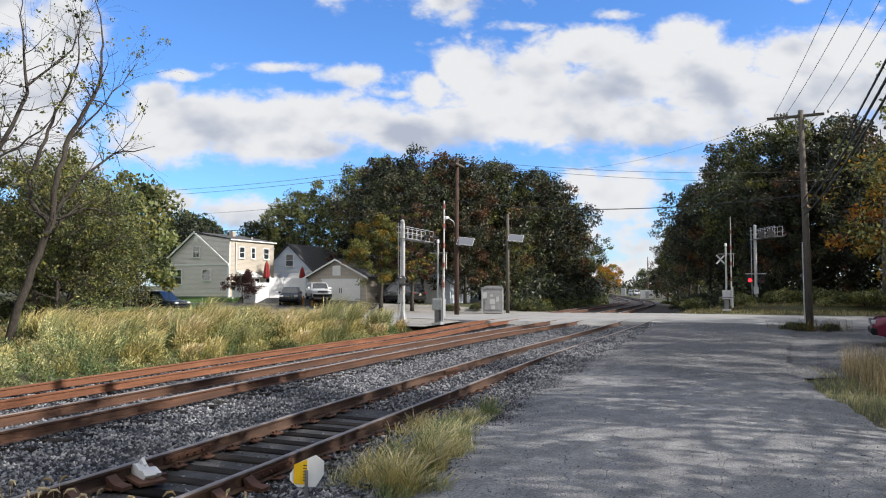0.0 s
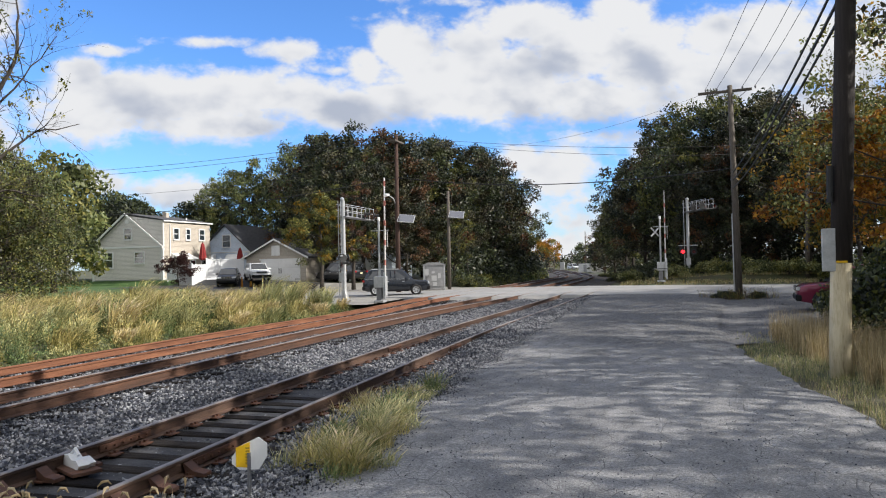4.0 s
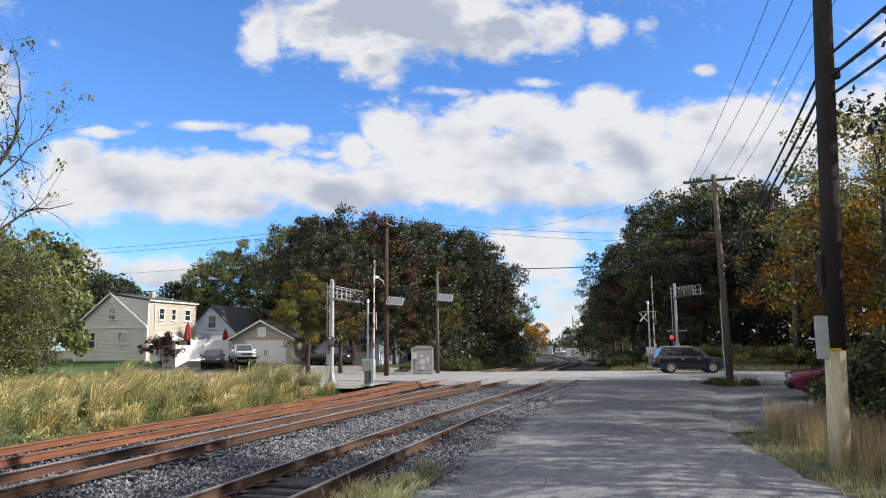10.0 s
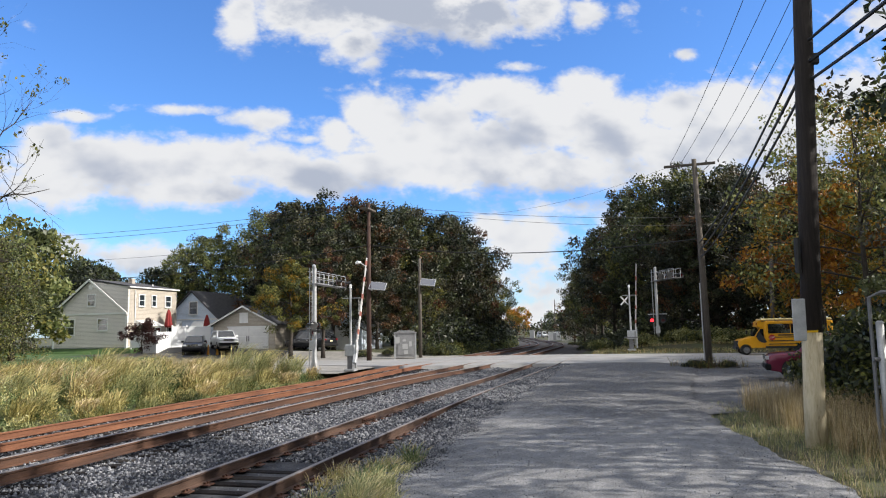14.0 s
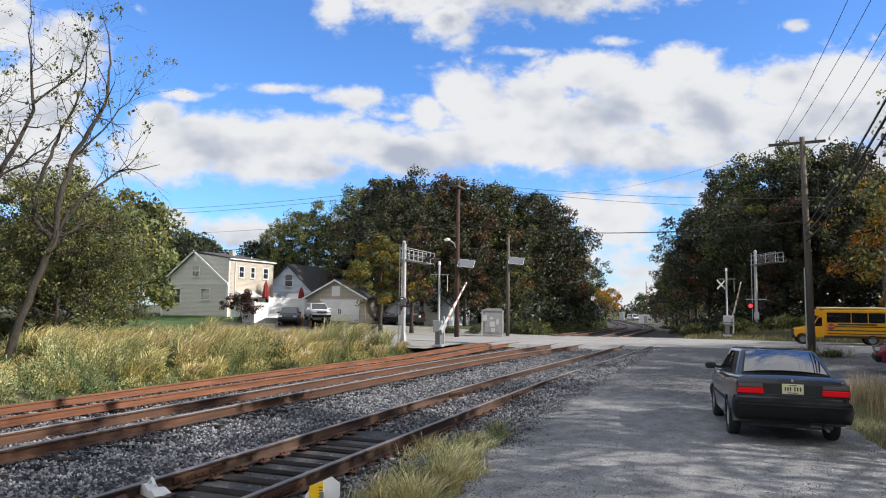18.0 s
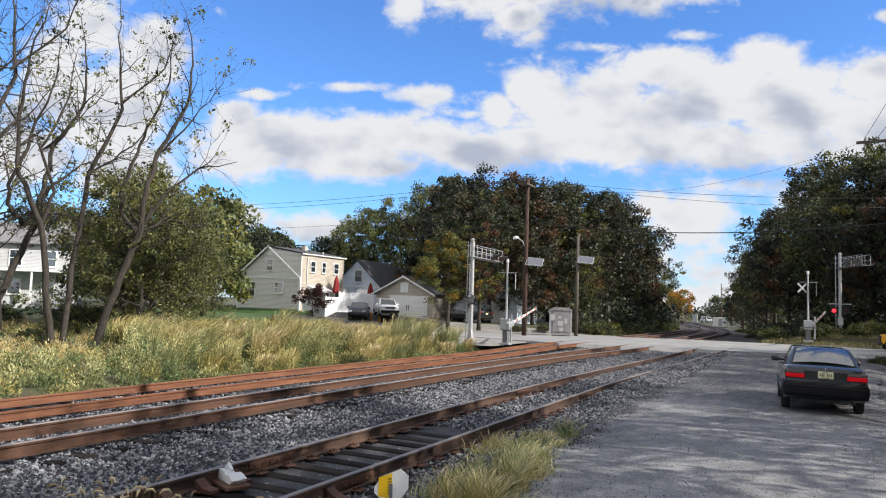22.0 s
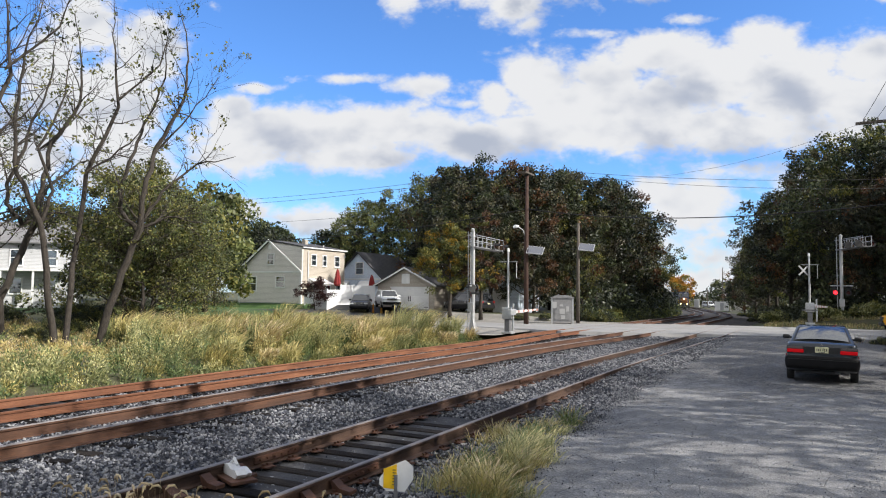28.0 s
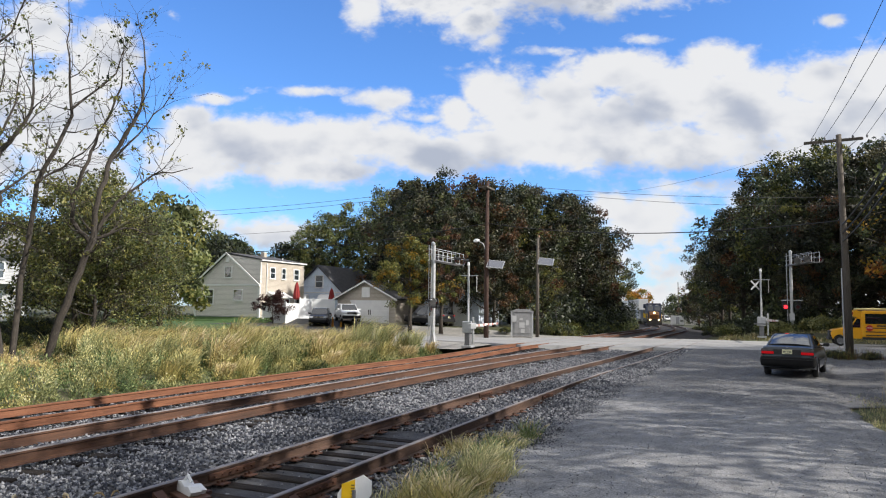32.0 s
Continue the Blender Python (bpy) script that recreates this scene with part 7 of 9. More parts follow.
# chain-link gate posts by the lane
gp = thing("gate_post", "galvanised steel gate post with pipe frame", "gate post", at=(3.68, 13.0, 0))
part("post", tube([(0.1, 0, -0.2), (0.1, 0, 2.08)], 0.06, 12), M["alu"], gp, smooth_shade=True)
part("cap", tube([(0.1, 0, 2.08), (0.1, 0, 2.12)], [0.068, 0.03], 12), M["alu"], gp)
part("frame_pipe", tube([(-0.03, 0, 0.05), (-0.03, 0, 2.5), (0.15, 0.0, 2.58), (2.2, 0.5, 2.5)], 0.03, 8), M["steel"], gp)
part("cross_pipe", tube([(-0.03, 0, 1.05), (2.2, 0.5, 1.05)], 0.025, 8), M["steel"], gp)
part("bottom_pipe", tube([(0.1, 0, 0.12), (2.2, 0.5, 0.15)], 0.025, 8), M["steel"], gp)
part("clamp", tube([(-0.05, -0.05, 1.5), (0.18, 0.03, 1.5)], 0.035, 8), M["steel"], gp)

# switch target and derail on the siding
sg = thing("switch_target", "yellow and white switch target plate beside the siding", "switch target", at=(-3.78, 5.95, 0.05), rz=20)
part("stem", tube([(0, 0, -0.25), (0, 0, 0.3)], 0.02, 8), M["steel"], sg)
part("plate", prism([(-0.16, 0.2), (-0.09, 0.14), (0.09, 0.14), (0.17, 0.26), (0.17, 0.38), (0.09, 0.44), (-0.09, 0.36), (-0.16, 0.26)], -0.006, 0.006, "y"), M["white"], sg)
part("yellow_panel", prism([(-0.12, 0.17), (0.01, 0.16), (0.01, 0.40), (-0.12, 0.35)], -0.011, -0.006, "y"), M["yellow"], sg, "yellow panel with black bars")
for i in range(6):
    part("bar", box((-0.03, -0.013, 0.2 + i * 0.028), (0.008, -0.011, 0.208 + i * 0.028)), M["black"], sg)
wd = thing("derail", "white painted derail block lying on the siding rail", "derail", at=(-6.45, 6.6, -0.13), rz=-25)
part("block", prism([(-0.24, 0), (0.2, 0), (0.25, 0.05), (0.16, 0.10), (0.04, 0.085), (-0.06, 0.13), (-0.16, 0.12), (-0.22, 0.06)], -0.06, 0.07, "y"), M["white"], wd)
part("wing", prism([(-0.1, 0.02), (0.16, 0.0), (0.2, 0.05), (0.02, 0.09), (-0.08, 0.07)], 0.07, 0.15, "y"), M["white"], wd)
part("hook", tube([(-0.1, 0, 0.13), (0.0, 0, 0.2), (0.1, 0, 0.14)], 0.02, 6), M["white"], wd)
part("base_plate", box((-0.3, -0.16, -0.04), (0.34, 0.16, 0.0), 0.005), M["darkrust"], wd)
# joint bars, braces and tie plates of the siding
tp_bm = box((-0.19, -0.09, 0), (0.19, 0.09, 0.02), 0.003)
for sx_ in (-1, 1):
    add_box(tp_bm, (sx_ * 0.1 - 0.02, -0.06, 0.02), (sx_ * 0.1 + 0.02, -0.02, 0.05))
    add_box(tp_bm, (sx_ * 0.1 - 0.02, 0.02, 0.02), (sx_ * 0.1 + 0.02, 0.06, 0.05))
tp_me = bpy.data.meshes.new("tie_plate")
tp_bm.to_mesh(tp_me)
tp_bm.free()
tp_me.materials.append(M["darkrust"])
y = 2.0
while y < 24:
    for s in (-0.755, 0.755):
        part("tie_plate", tp_me, None, track_side, m=pose(side_line(y) + s, y, -0.195))
    y += 0.53
for s, y in ((-0.755, 7.6), (0.755, 7.3), (-0.755, 17.2), (0.755, 17.6)):
    for d in (-0.03, 0.03):
        jb = part("joint_bar", box((d - 0.014, -0.45, -0.14), (d + 0.014, 0.45, -0.05), 0.006), M["darkrust"], track_side, "bolted rail joint bar", m=pose(side_line(y) + s, y, 0))
        for k in range(6):
            part("bolt", tube([(d + math.copysign(0.014, d), -0.36 + k * 0.144, -0.095), (d + math.copysign(0.045, d), -0.36 + k * 0.144, -0.095)], 0.015, 6), M["darkrust"], jb)
for y in (5.7, 6.25, 6.8):
    part("rail_brace", prism([(0.08, -0.19), (0.30, -0.19), (0.30, -0.15), (0.16, -0.13), (0.05, -0.05), (0.03, -0.06)], y - 0.07, y + 0.07, "y"), M["darkrust"], track_side, "cast rail brace", m=pose(side_line(6) + 0.755, 0, 0))
    part("rail_brace", prism([(0.08, -0.19), (0.30, -0.19), (0.30, -0.15), (0.16, -0.13), (0.05, -0.05), (0.03, -0.06)], y - 0.07, y + 0.07, "y"), M["darkrust"], track_side, m=pose(side_line(6) - 0.72, 0, 0))

# ---------------------------------------------------------------- vehicles


def car_paint(name, c, metal=0.35, rough=0.32):
    return material(name, [tuple(v * 0.9 for v in c), c, tuple(min(1, v * 1.12) for v in c)], rough, metal=metal, scale=0.7, fine=30, bump=0.0, coat=0.8, rough_var=0.05)


M["paint_sedan"] = car_paint("dark_grey_car_paint", (0.03, 0.037, 0.047), 0.45, 0.3)
M["paint_suv"] = car_paint("slate_blue_car_paint", (0.016, 0.02, 0.028), 0.3, 0.22)
M["paint_red"] = car_paint("dark_red_car_paint", (0.16, 0.006, 0.035))
M["paint_black"] = car_paint("black_car_paint", (0.015, 0.016, 0.02))
M["paint_white"] = car_paint("white_car_paint", (0.72, 0.73, 0.74), 0.0, 0.4)
M["car_glass"] = car_window("car_window_glass", 0.05)
M["rear_glass"] = car_window("sloping_rear_glass", 0.2)
M["plastic"] = material("dark_bumper_plastic", [(0.004, 0.004, 0.005), (0.007, 0.007, 0.008), (0.011, 0.011, 0.012)], 0.65, bump=0.03, spec=0.25)
M["chrome"] = material("chrome", [(0.6, 0.6, 0.6), (0.7, 0.7, 0.7)], 0.15, metal=0.9, bump=0)
M["hub"] = material("silver_wheel", [(0.45, 0.46, 0.47), (0.6, 0.6, 0.61)], 0.4, metal=0.35, bump=0.02)
M["tail_lit"] = glow("lit_tail_lamp", (0.42, 0.004, 0.008), 0.35)
M["tail_red"] = material("red_lens", [(0.28, 0.008, 0.012), (0.36, 0.012, 0.016)], 0.15, coat=0.5, bump=0)
M["smoke_lens"] = material("smoky_lens", [(0.11, 0.085, 0.085), (0.16, 0.13, 0.13)], 0.15, coat=0.5, bump=0)
M["head_lens"] = material("headlamp_lens", [(0.5, 0.52, 0.55), (0.65, 0.66, 0.68)], 0.1, coat=0.6, bump=0)
M["plate"] = material("number_plate", [(0.74, 0.7, 0.42), (0.8, 0.77, 0.52)], 0.5, bump=0)


def wheel(parent, x, y, r, w, label="", spokes=0):
    side = 1 if x > 0 else -1
    wh = part("wheel", bmesh.new(), M["rubber"], parent, label, m=pose(x, y, r))
    prof = [(r * 0.62, -w / 2), (r * 0.93, -w / 2), (r, -w * 0.36), (r, w * 0.36), (r * 0.93, w / 2), (r * 0.62, w / 2)]
    bm = bmesh.new()
    n = 28
    rings = [[bm.verts.new((xx, rr * math.cos(2 * math.pi * k / n), rr * math.sin(2 * math.pi * k / n))) for k in range(n)] for rr, xx in prof]
    for a, b in zip(rings, rings[1:]):
        for k in range(n):
            bm.faces.new((a[k], b[k], b[(k + 1) % n], a[(k + 1) % n]))
    bm.to_mesh(wh.data)
    bm.free()
    wh.data.polygons.foreach_set("use_smooth", [True] * len(wh.data.polygons))
    bm = bmesh.new()
    xo = side * w * 0.42
    prof = [(r * 0.64, xo), (r * 0.58, xo), (r * 0.5, xo - side * 0.03), (r * 0.2, xo - side * 0.02), (r * 0.12, xo), (0.004, xo)]
    rings = [[bm.verts.new((xx, rr * math.cos(2 * math.pi * k / n), rr * math.sin(2 * math.pi * k / n))) for k in range(n)] for rr, xx in prof]
    for a, b in zip(rings, rings[1:]):
        for k in range(n):
            bm.faces.new((a[k], b[k], b[(k + 1) % n], a[(k + 1) % n]))
    part("rim", bm, M["hub"], wh, smooth_shade=True)
    for k in range(spokes):
        a = 2 * math.pi * k / spokes
        part("slot", box((xo - side * 0.012 - 0.01, -r * 0.07, r * 0.26), (xo - side * 0.012 + 0.01, r * 0.07, r * 0.5), 0.008, pose(0, 0, 0, math.degrees(a))), M["plastic"], wh)
    return wh


def arch(yc, r, zc, z0, n=10):
    """Points of a wheel arch from front to rear, along the sill."""
    a0 = math.asin(min(1, max(-1, (z0 - zc) / r)))
    return [(yc + r * math.cos(a0 + (math.pi - 2 * a0) * k / n), zc + r * math.sin(a0 + (math.pi - 2 * a0) * k / n)) for k in range(n + 1)]


def body_shell(poly, hw, round_=0.05, crown=0.03, waist=0.0, z_bulge=None):
    """A side outline (y, z) swept across the width, rounded towards the sides, its flanks curved."""
    fr = [-1, -0.985, -0.95, -0.88, -0.7, 0, 0.7, 0.88, 0.95, 0.985, 1]
    ins = [1.0, 0.5, 0.22, 0.08, 0.02, 0, 0.02, 0.08, 0.22, 0.5, 1.0]
    z_lo, z_hi = min(z for _, z in poly), max(z for _, z in poly)
    zmid = 0.5 * (z_lo + z_hi)
    zb = z_bulge or zmid
    ys = [y for y, _ in poly]
    ymid, ylen = 0.5 * (min(ys) + max(ys)), 0.5 * (max(ys) - min(ys))
    bm = bmesh.new()
    rings = []
    for f, i in zip(fr, ins):
        ring = []
        for y, z in poly:
            ey = (y - ymid) / ylen
            yy = y - math.copysign(round_ * 2.2 * i, ey) * (abs(ey) ** 8)
            zz = z - (round_ * i + crown * (f * f)) * (1 if z > zmid else 0)
            ring.append(bm.verts.new((f * hw, yy, zz)))
        rings.append(ring)
    n = len(poly)
    for a, b in zip(rings, rings[1:]):
        for k in range(n):
            bm.faces.new((a[k], a[(k + 1) % n], b[(k + 1) % n], b[k]))
    caps = [bm.faces.new(rings[0][::-1]), bm.faces.new(rings[-1])]
    bmesh.ops.recalc_face_normals(bm, faces=bm.faces[:])
    bmesh.ops.triangulate(bm, faces=caps)
    for k in range(1, 8):
        bmesh.ops.bisect_plane(bm, geom=bm.verts[:] + bm.edges[:] + bm.faces[:], plane_co=(0, 0, z_lo + (z_hi - z_lo) * k / 8), plane_no=(0, 0, 1), dist=0.0005)
    for k in range(1, 14):
        bmesh.ops.bisect_plane(bm, geom=bm.verts[:] + bm.edges[:] + bm.faces[:], plane_co=(0, min(ys) + 2 * ylen * k / 14, 0), plane_no=(0, 1, 0), dist=0.0005)
    for v in bm.verts:
        ey = (v.co.y - ymid) / ylen
        d = (v.co.z - zb) / (z_hi - z_lo)
        v.co.x *= (1 - 0.07 * abs(ey) ** 4) * (1 - 0.16 * d * d - waist * max(0, d) * 0.5)
    return bm


class Cabin:
    """A glasshouse between a belt rectangle and a roof rectangle."""

    def __init__(self, front_b, rear_b, zb_f, zb_r, front_t, rear_t, zt, hwb, hwt):
        self.c = {(-1, 1, 0): (-hwb, front_b, zb_f), (1, 1, 0): (hwb, front_b, zb_f), (-1, -1, 0): (-hwb, rear_b, zb_r), (1, -1, 0): (hwb, rear_b, zb_r),
                  (-1, 1, 1): (-hwt, front_t, zt), (1, 1, 1): (hwt, front_t, zt), (-1, -1, 1): (-hwt, rear_t, zt), (1, -1, 1): (hwt, rear_t, zt)}

    def shell(self, bevel=0.045):
        bm = bmesh.new()
        v = {k: bm.verts.new(p) for k, p in self.c.items()}
        q = [((-1, 1, 0), (1, 1, 0), (1, 1, 1), (-1, 1, 1)), ((1, -1, 0), (-1, -1, 0), (-1, -1, 1), (1, -1, 1)), ((-1, -1, 0), (-1, 1, 0), (-1, 1, 1), (-1, -1, 1)), ((1, 1, 0), (1, -1, 0), (1, -1, 1), (1, 1, 1)), ((-1, 1, 1), (1, 1, 1), (1, -1, 1), (-1, -1, 1)), ((-1, -1, 0), (1, -1, 0), (1, 1, 0), (-1, 1, 0))]
        for k in q:
            bm.faces.new([v[i] for i in k])
        bmesh.ops.recalc_face_normals(bm, faces=bm.faces[:])
        top = self.c[(1, 1, 1)][2] - 0.01
        bmesh.ops.bevel(bm, geom=[e for e in bm.edges if max(x.co.z for x in e.verts) > top], offset=bevel, segments=4, affect="EDGES", profile=0.5)
        return bm

    def pane(self, face, u0, u1, v0, v1, lift=0.012, skew=(0, 0)):
        """A slab on a face ('f', 'b', 'l', 'r') between fractions along it."""
        k = {"f": ((-1, 1), (1, 1)), "b": ((1, -1), (-1, -1)), "l": ((-1, -1), (-1, 1)), "r": ((1, 1), (1, -1))}[face]
        a0, b0 = Vector(self.c[(*k[0], 0)]), Vector(self.c[(*k[1], 0)])
        a1, b1 = Vector(self.c[(*k[0], 1)]), Vector(self.c[(*k[1], 1)])

        def p(u, v):
            return a0.lerp(b0, u).lerp(a1.lerp(b1, u), v)
        n = (a1 - a0).cross(b0 - a0).normalized()
        quad = [p(u0, v0), p(u1, v0), p(u1 + skew[1], v1), p(u0 + skew[0], v1)]
        bm = bmesh.new()
        lo = [bm.verts.new(x - n * 0.02) for x in quad]
        hi = [bm.verts.new(x + n * lift) for x in quad]
        bm.faces.new(hi)
        for i in range(4):
            bm.faces.new((lo[i], lo[(i + 1) % 4], hi[(i + 1) % 4], hi[i]))
        return bm


def bowed_pane(cabin, u0, u1, v0, v1, lift, bow):
    """The rear window's glass, bowed outwards across its width."""
    k0, k1 = (1, -1), (-1, -1)
    a0, b0, a1, b1 = (Vector(cabin.c[(*k_, lv)]) for lv in (0, 1) for k_ in (k0, k1))
    n_ = (a1 - a0).cross(b0 - a0).normalized()
    bm = bmesh.new()
    nu, nv = 14, 6
    grid = []
    for i_ in range(nu + 1):
        f = i_ / nu
        col = []
        for j_ in range(nv + 1):
            g = j_ / nv
            u_, v_ = u0 + (u1 - u0) * f, v0 + (v1 - v0) * g
            p_ = a0.lerp(b0, u_).lerp(a1.lerp(b1, u_), v_)
            col.append(bm.verts.new(p_ + n_ * (lift + bow * (1 - (2 * f - 1) ** 2) + 0.3 * bow * (1 - (2 * g - 1) ** 2))))
        grid.append(col)
    for i_ in range(nu):
        for j_ in range(nv):
            bm.faces.new((grid[i_][j_], grid[i_ + 1][j_], grid[i_ + 1][j_ + 1], grid[i_][j_ + 1]))
    return bm


def plate_bars(parent, x, y, z, w, h, yaw=0):
    p = part("number_plate", box((-w / 2, -0.008, -h / 2), (w / 2, 0.008, h / 2), 0.004), M["plate"], parent, "pale yellow number plate", m=pose(x, y, z, 0, 0, yaw))
    for k, bw in ((-0.38, 0.055), (-0.26, 0.06), (-0.14, 0.055), (0.06, 0.06), (0.19, 0.055), (0.32, 0.06)):
        part("bar", box((w * k, -0.0105, -h * 0.2), (w * (k + bw), -0.008, h * 0.2)), M["black"], p)
    part("bar", box((-w * 0.2, -0.0105, h * 0.33), (w * 0.2, -0.008, h * 0.40)), M["black"], p)
    part("bar", box((-w * 0.24, -0.0105, -h * 0.42), (w * 0.24, -0.008, -h * 0.34)), M["smoke_lens"], p)
    return p


def resize(t, s, lift=0.0):
    """Scale a thing's parts about its base; lift all but the wheels."""
    def go(o, top):
        o.matrix_basis.translation = o.matrix_basis.translation * s
        mb = o.matrix_basis.copy()
        mb.translation = o.matrix_basis.translation
        if top and lift and not (o.name.split(".")[0] == "wheel"):
            mb.translation.z += lift
        o.matrix_basis = mb
        if o.data is not None and s != 1:
            o.data.transform(Matrix.Scale(s, 4))
        for c in o.children:
            go(c, False)
    for o in t.children:
        go(o, True)
    return t


def sedan():
    t = thing("sedan", "dark grey older four-door sedan with lit brake lamps", "car")
    z0 = 0.2
    P = M["paint_sedan"]
    poly = [(2.02, 0.26), (2.065, 0.42), (2.07, 0.56), (2.03, 0.64), (1.93, 0.70), (1.6, 0.775), (1.2, 0.84), (0.95, 0.88), (0.6, 0.90), (-0.6, 0.935), (-1.45, 0.965), (-1.95, 0.98), (-2.12, 0.975), (-2.185, 0.94), (-2.205, 0.86), (-2.215, 0.60), (-2.19, 0.34), (-2.05, 0.24)]
    poly += [(-1.7, z0)] + arch(-1.215, 0.345, 0.24, z0, 14)[::-1] + arch(1.215, 0.345, 0.24, z0, 14)[::-1]
    part("body", body_shell(poly, 0.845, 0.06, 0.02, 0.05, 0.58), P, t, smooth_shade=42)
    part("wheel_well", box((-0.68, -1.57, 0.22), (0.68, -0.86, 0.60)), M["black"], t)
    part("wheel_well", box((-0.68, 0.86, 0.22), (0.68, 1.57, 0.60)), M["black"], t)
    cb = Cabin(1.12, -1.66, 0.86, 0.95, 0.28, -1.0, 1.345, 0.745, 0.585)
    part("cabin", cb.shell(0.07), P, t, smooth_shade=50)
    part("windshield", cb.pane("f", 0.07, 0.93, 0.1, 0.9), M["car_glass"], t)
    seal = part("rear_window", cb.pane("b", 0.055, 0.945, 0.05, 0.9, 0.010), M["black"], t, "rear window reflecting clouds and trees")
    part("pane", bowed_pane(cb, 0.075, 0.925, 0.085, 0.87, 0.014, 0.05), M["rear_glass"], seal, smooth_shade=True)
    for f in ("l", "r"):
        for name, ua, ub, sk in (("rear_quarter_window", 0.20, 0.285, (0.125, 0.02)), ("rear_door_window", 0.30, 0.535, (0.02, 0.0)), ("front_door_window", 0.565, 0.90, (0.0, -0.12))):
            a, b = (ua, ub) if f == "l" else (1 - ub, 1 - ua)
            k = sk if f == "l" else (-sk[1], -sk[0])
            fr_ = part(name, cb.pane(f, a - 0.008, b + 0.008, 0.06, 0.87, 0.006, k), M["black"], t)
            part("pane", cb.pane(f, a, b, 0.09, 0.84, 0.010, k), M["car_glass"], fr_)
    for s in (-1, 1):
        part("side_trim", box((s * 0.838 - 0.014, -0.87, 0.47), (s * 0.838 + 0.012, 0.86, 0.52), 0.008), M["plastic"], t, "black side moulding")
        part("sill_trim", box((s * 0.79 - 0.014, -0.85, 0.2), (s * 0.79 + 0.012, 0.85, 0.225), 0.006), M["hub"], t)
        for y in (-0.46, 0.46):
            part("door_handle", box((s * 0.815 - 0.02, y - 0.07, 0.74), (s * 0.815 + 0.018, y + 0.07, 0.785), 0.01), M["black"], t)
        for y in (-0.02, 0.98):
            part("door_seam", box((s * 0.82 - 0.01, y - 0.005, 0.3), (s * 0.82 + 0.009, y + 0.005, 0.84)), M["black"], t)
        part("door_seam", box((s * 0.82 - 0.01, -0.80, 0.52), (s * 0.82 + 0.009, -0.79, 0.86)), M["black"], t)
        part("wing_mirror", box((-0.1, -0.05, -0.06), (0.1, 0.06, 0.06), 0.03, pose(s * 0.92, 0.74, 0.95, 0, 0, -8 * s)), M["black"], t, "black wing mirror", smooth_shade=40)
        part("mirror_arm", box((s * 0.78 - 0.05, 0.72, 0.90), (s * 0.78 + 0.06, 0.79, 0.95)), M["black"], t)
        lx0, lx1 = sorted((s * 0.41, s * 0.79))
        tl = part("tail_lamp", box((lx0, -2.232, 0.70), (lx1, -2.12, 0.79), 0.012), M["tail_lit"], t, "lit red tail lamp")
        part("turn_lens", box((lx0, -2.226, 0.793), (lx1, -2.12, 0.862), 0.012), M["smoke_lens"], tl, "smoky grey upper lens")
        part("lens_rim", box((lx0 - 0.01, -2.222, 0.69), (lx1 + 0.008, -2.10, 0.872), 0.012), M["black"], tl)
        part("side_marker", box((s * 0.822 - 0.012, -2.0, 0.60), (s * 0.822 + 0.010, -1.86, 0.64)), M["tail_red"], t)
        part("headlamp", box((min(s * 0.42, s * 0.76), 1.98, 0.55), (max(s * 0.42, s * 0.76), 2.06, 0.66), 0.01), M["head_lens"], t)
        for y in (-1.215, 1.215):
            wheel(t, s * 0.745, y, 0.305, 0.175, "tyre with a silver wheel cover")
            bm = bmesh.new()
            pts = arch(y, 0.350, 0.24, 0.24, 14)
            add_tube(bm, [(s * 0.835 * (1 - 0.07 * (abs(y) / 2.14) ** 4), a, b) for a, b in pts], 0.012, 5)
            part("arch_lip", bm, P, t)
    part("rear_panel", box((-0.405, -2.222, 0.70), (0.405, -2.15, 0.865), 0.006), M["black"], t, "black panel between the tail lamps")
    part("boot_lip", box((-0.80, -2.218, 0.665), (0.80, -2.15, 0.688), 0.006), P, t)
    bump_ = [(-2.30, 0.36), (-2.31, 0.44), (-2.305, 0.58), (-2.27, 0.625), (-2.1, 0.635), (-1.75, 0.62), (-1.75, 0.40), (-2.1, 0.30), (-2.24, 0.30)]
    part("rear_bumper", body_shell(bump_, 0.85, 0.05, 0.0), M["plastic"], t, "black plastic rear bumper", smooth_shade=40)
    part("bumper_strip", box((-0.78, -2.318, 0.535), (0.78, -2.30, 0.55)), M["black"], t)
    bump_ = [(2.10, 0.30), (2.13, 0.42), (2.12, 0.5), (2.02, 0.53), (1.7, 0.5), (1.7, 0.3), (1.9, 0.24)]
    part("front_bumper", body_shell(bump_, 0.83, 0.05, 0.0), M["plastic"], t, smooth_shade=40)
    part("grille", box((-0.4, 2.0, 0.56), (0.4, 2.075, 0.64)), M["black"], t)
    part("boot_badge", tube([(0, -2.215, 0.915), (0, -2.195, 0.92)], 0.022, 12), M["chrome"], t)
    part("exhaust", tube([(0.48, -2.24, 0.19), (0.48, -1.7, 0.22)], 0.022, 8), M["steel"], t)
    part("silencer", tube([(0.3, -1.85, 0.24), (0.62, -1.85, 0.24)], 0.075, 12), M["steel"], t)
    part("underbody", box((-0.6, -1.9, 0.16), (0.6, 1.8, 0.3)), M["black"], t)
    plate_bars(t, 0.0, -2.232, 0.79, 0.305, 0.152)
    return resize(t, 1.0, 0.08)


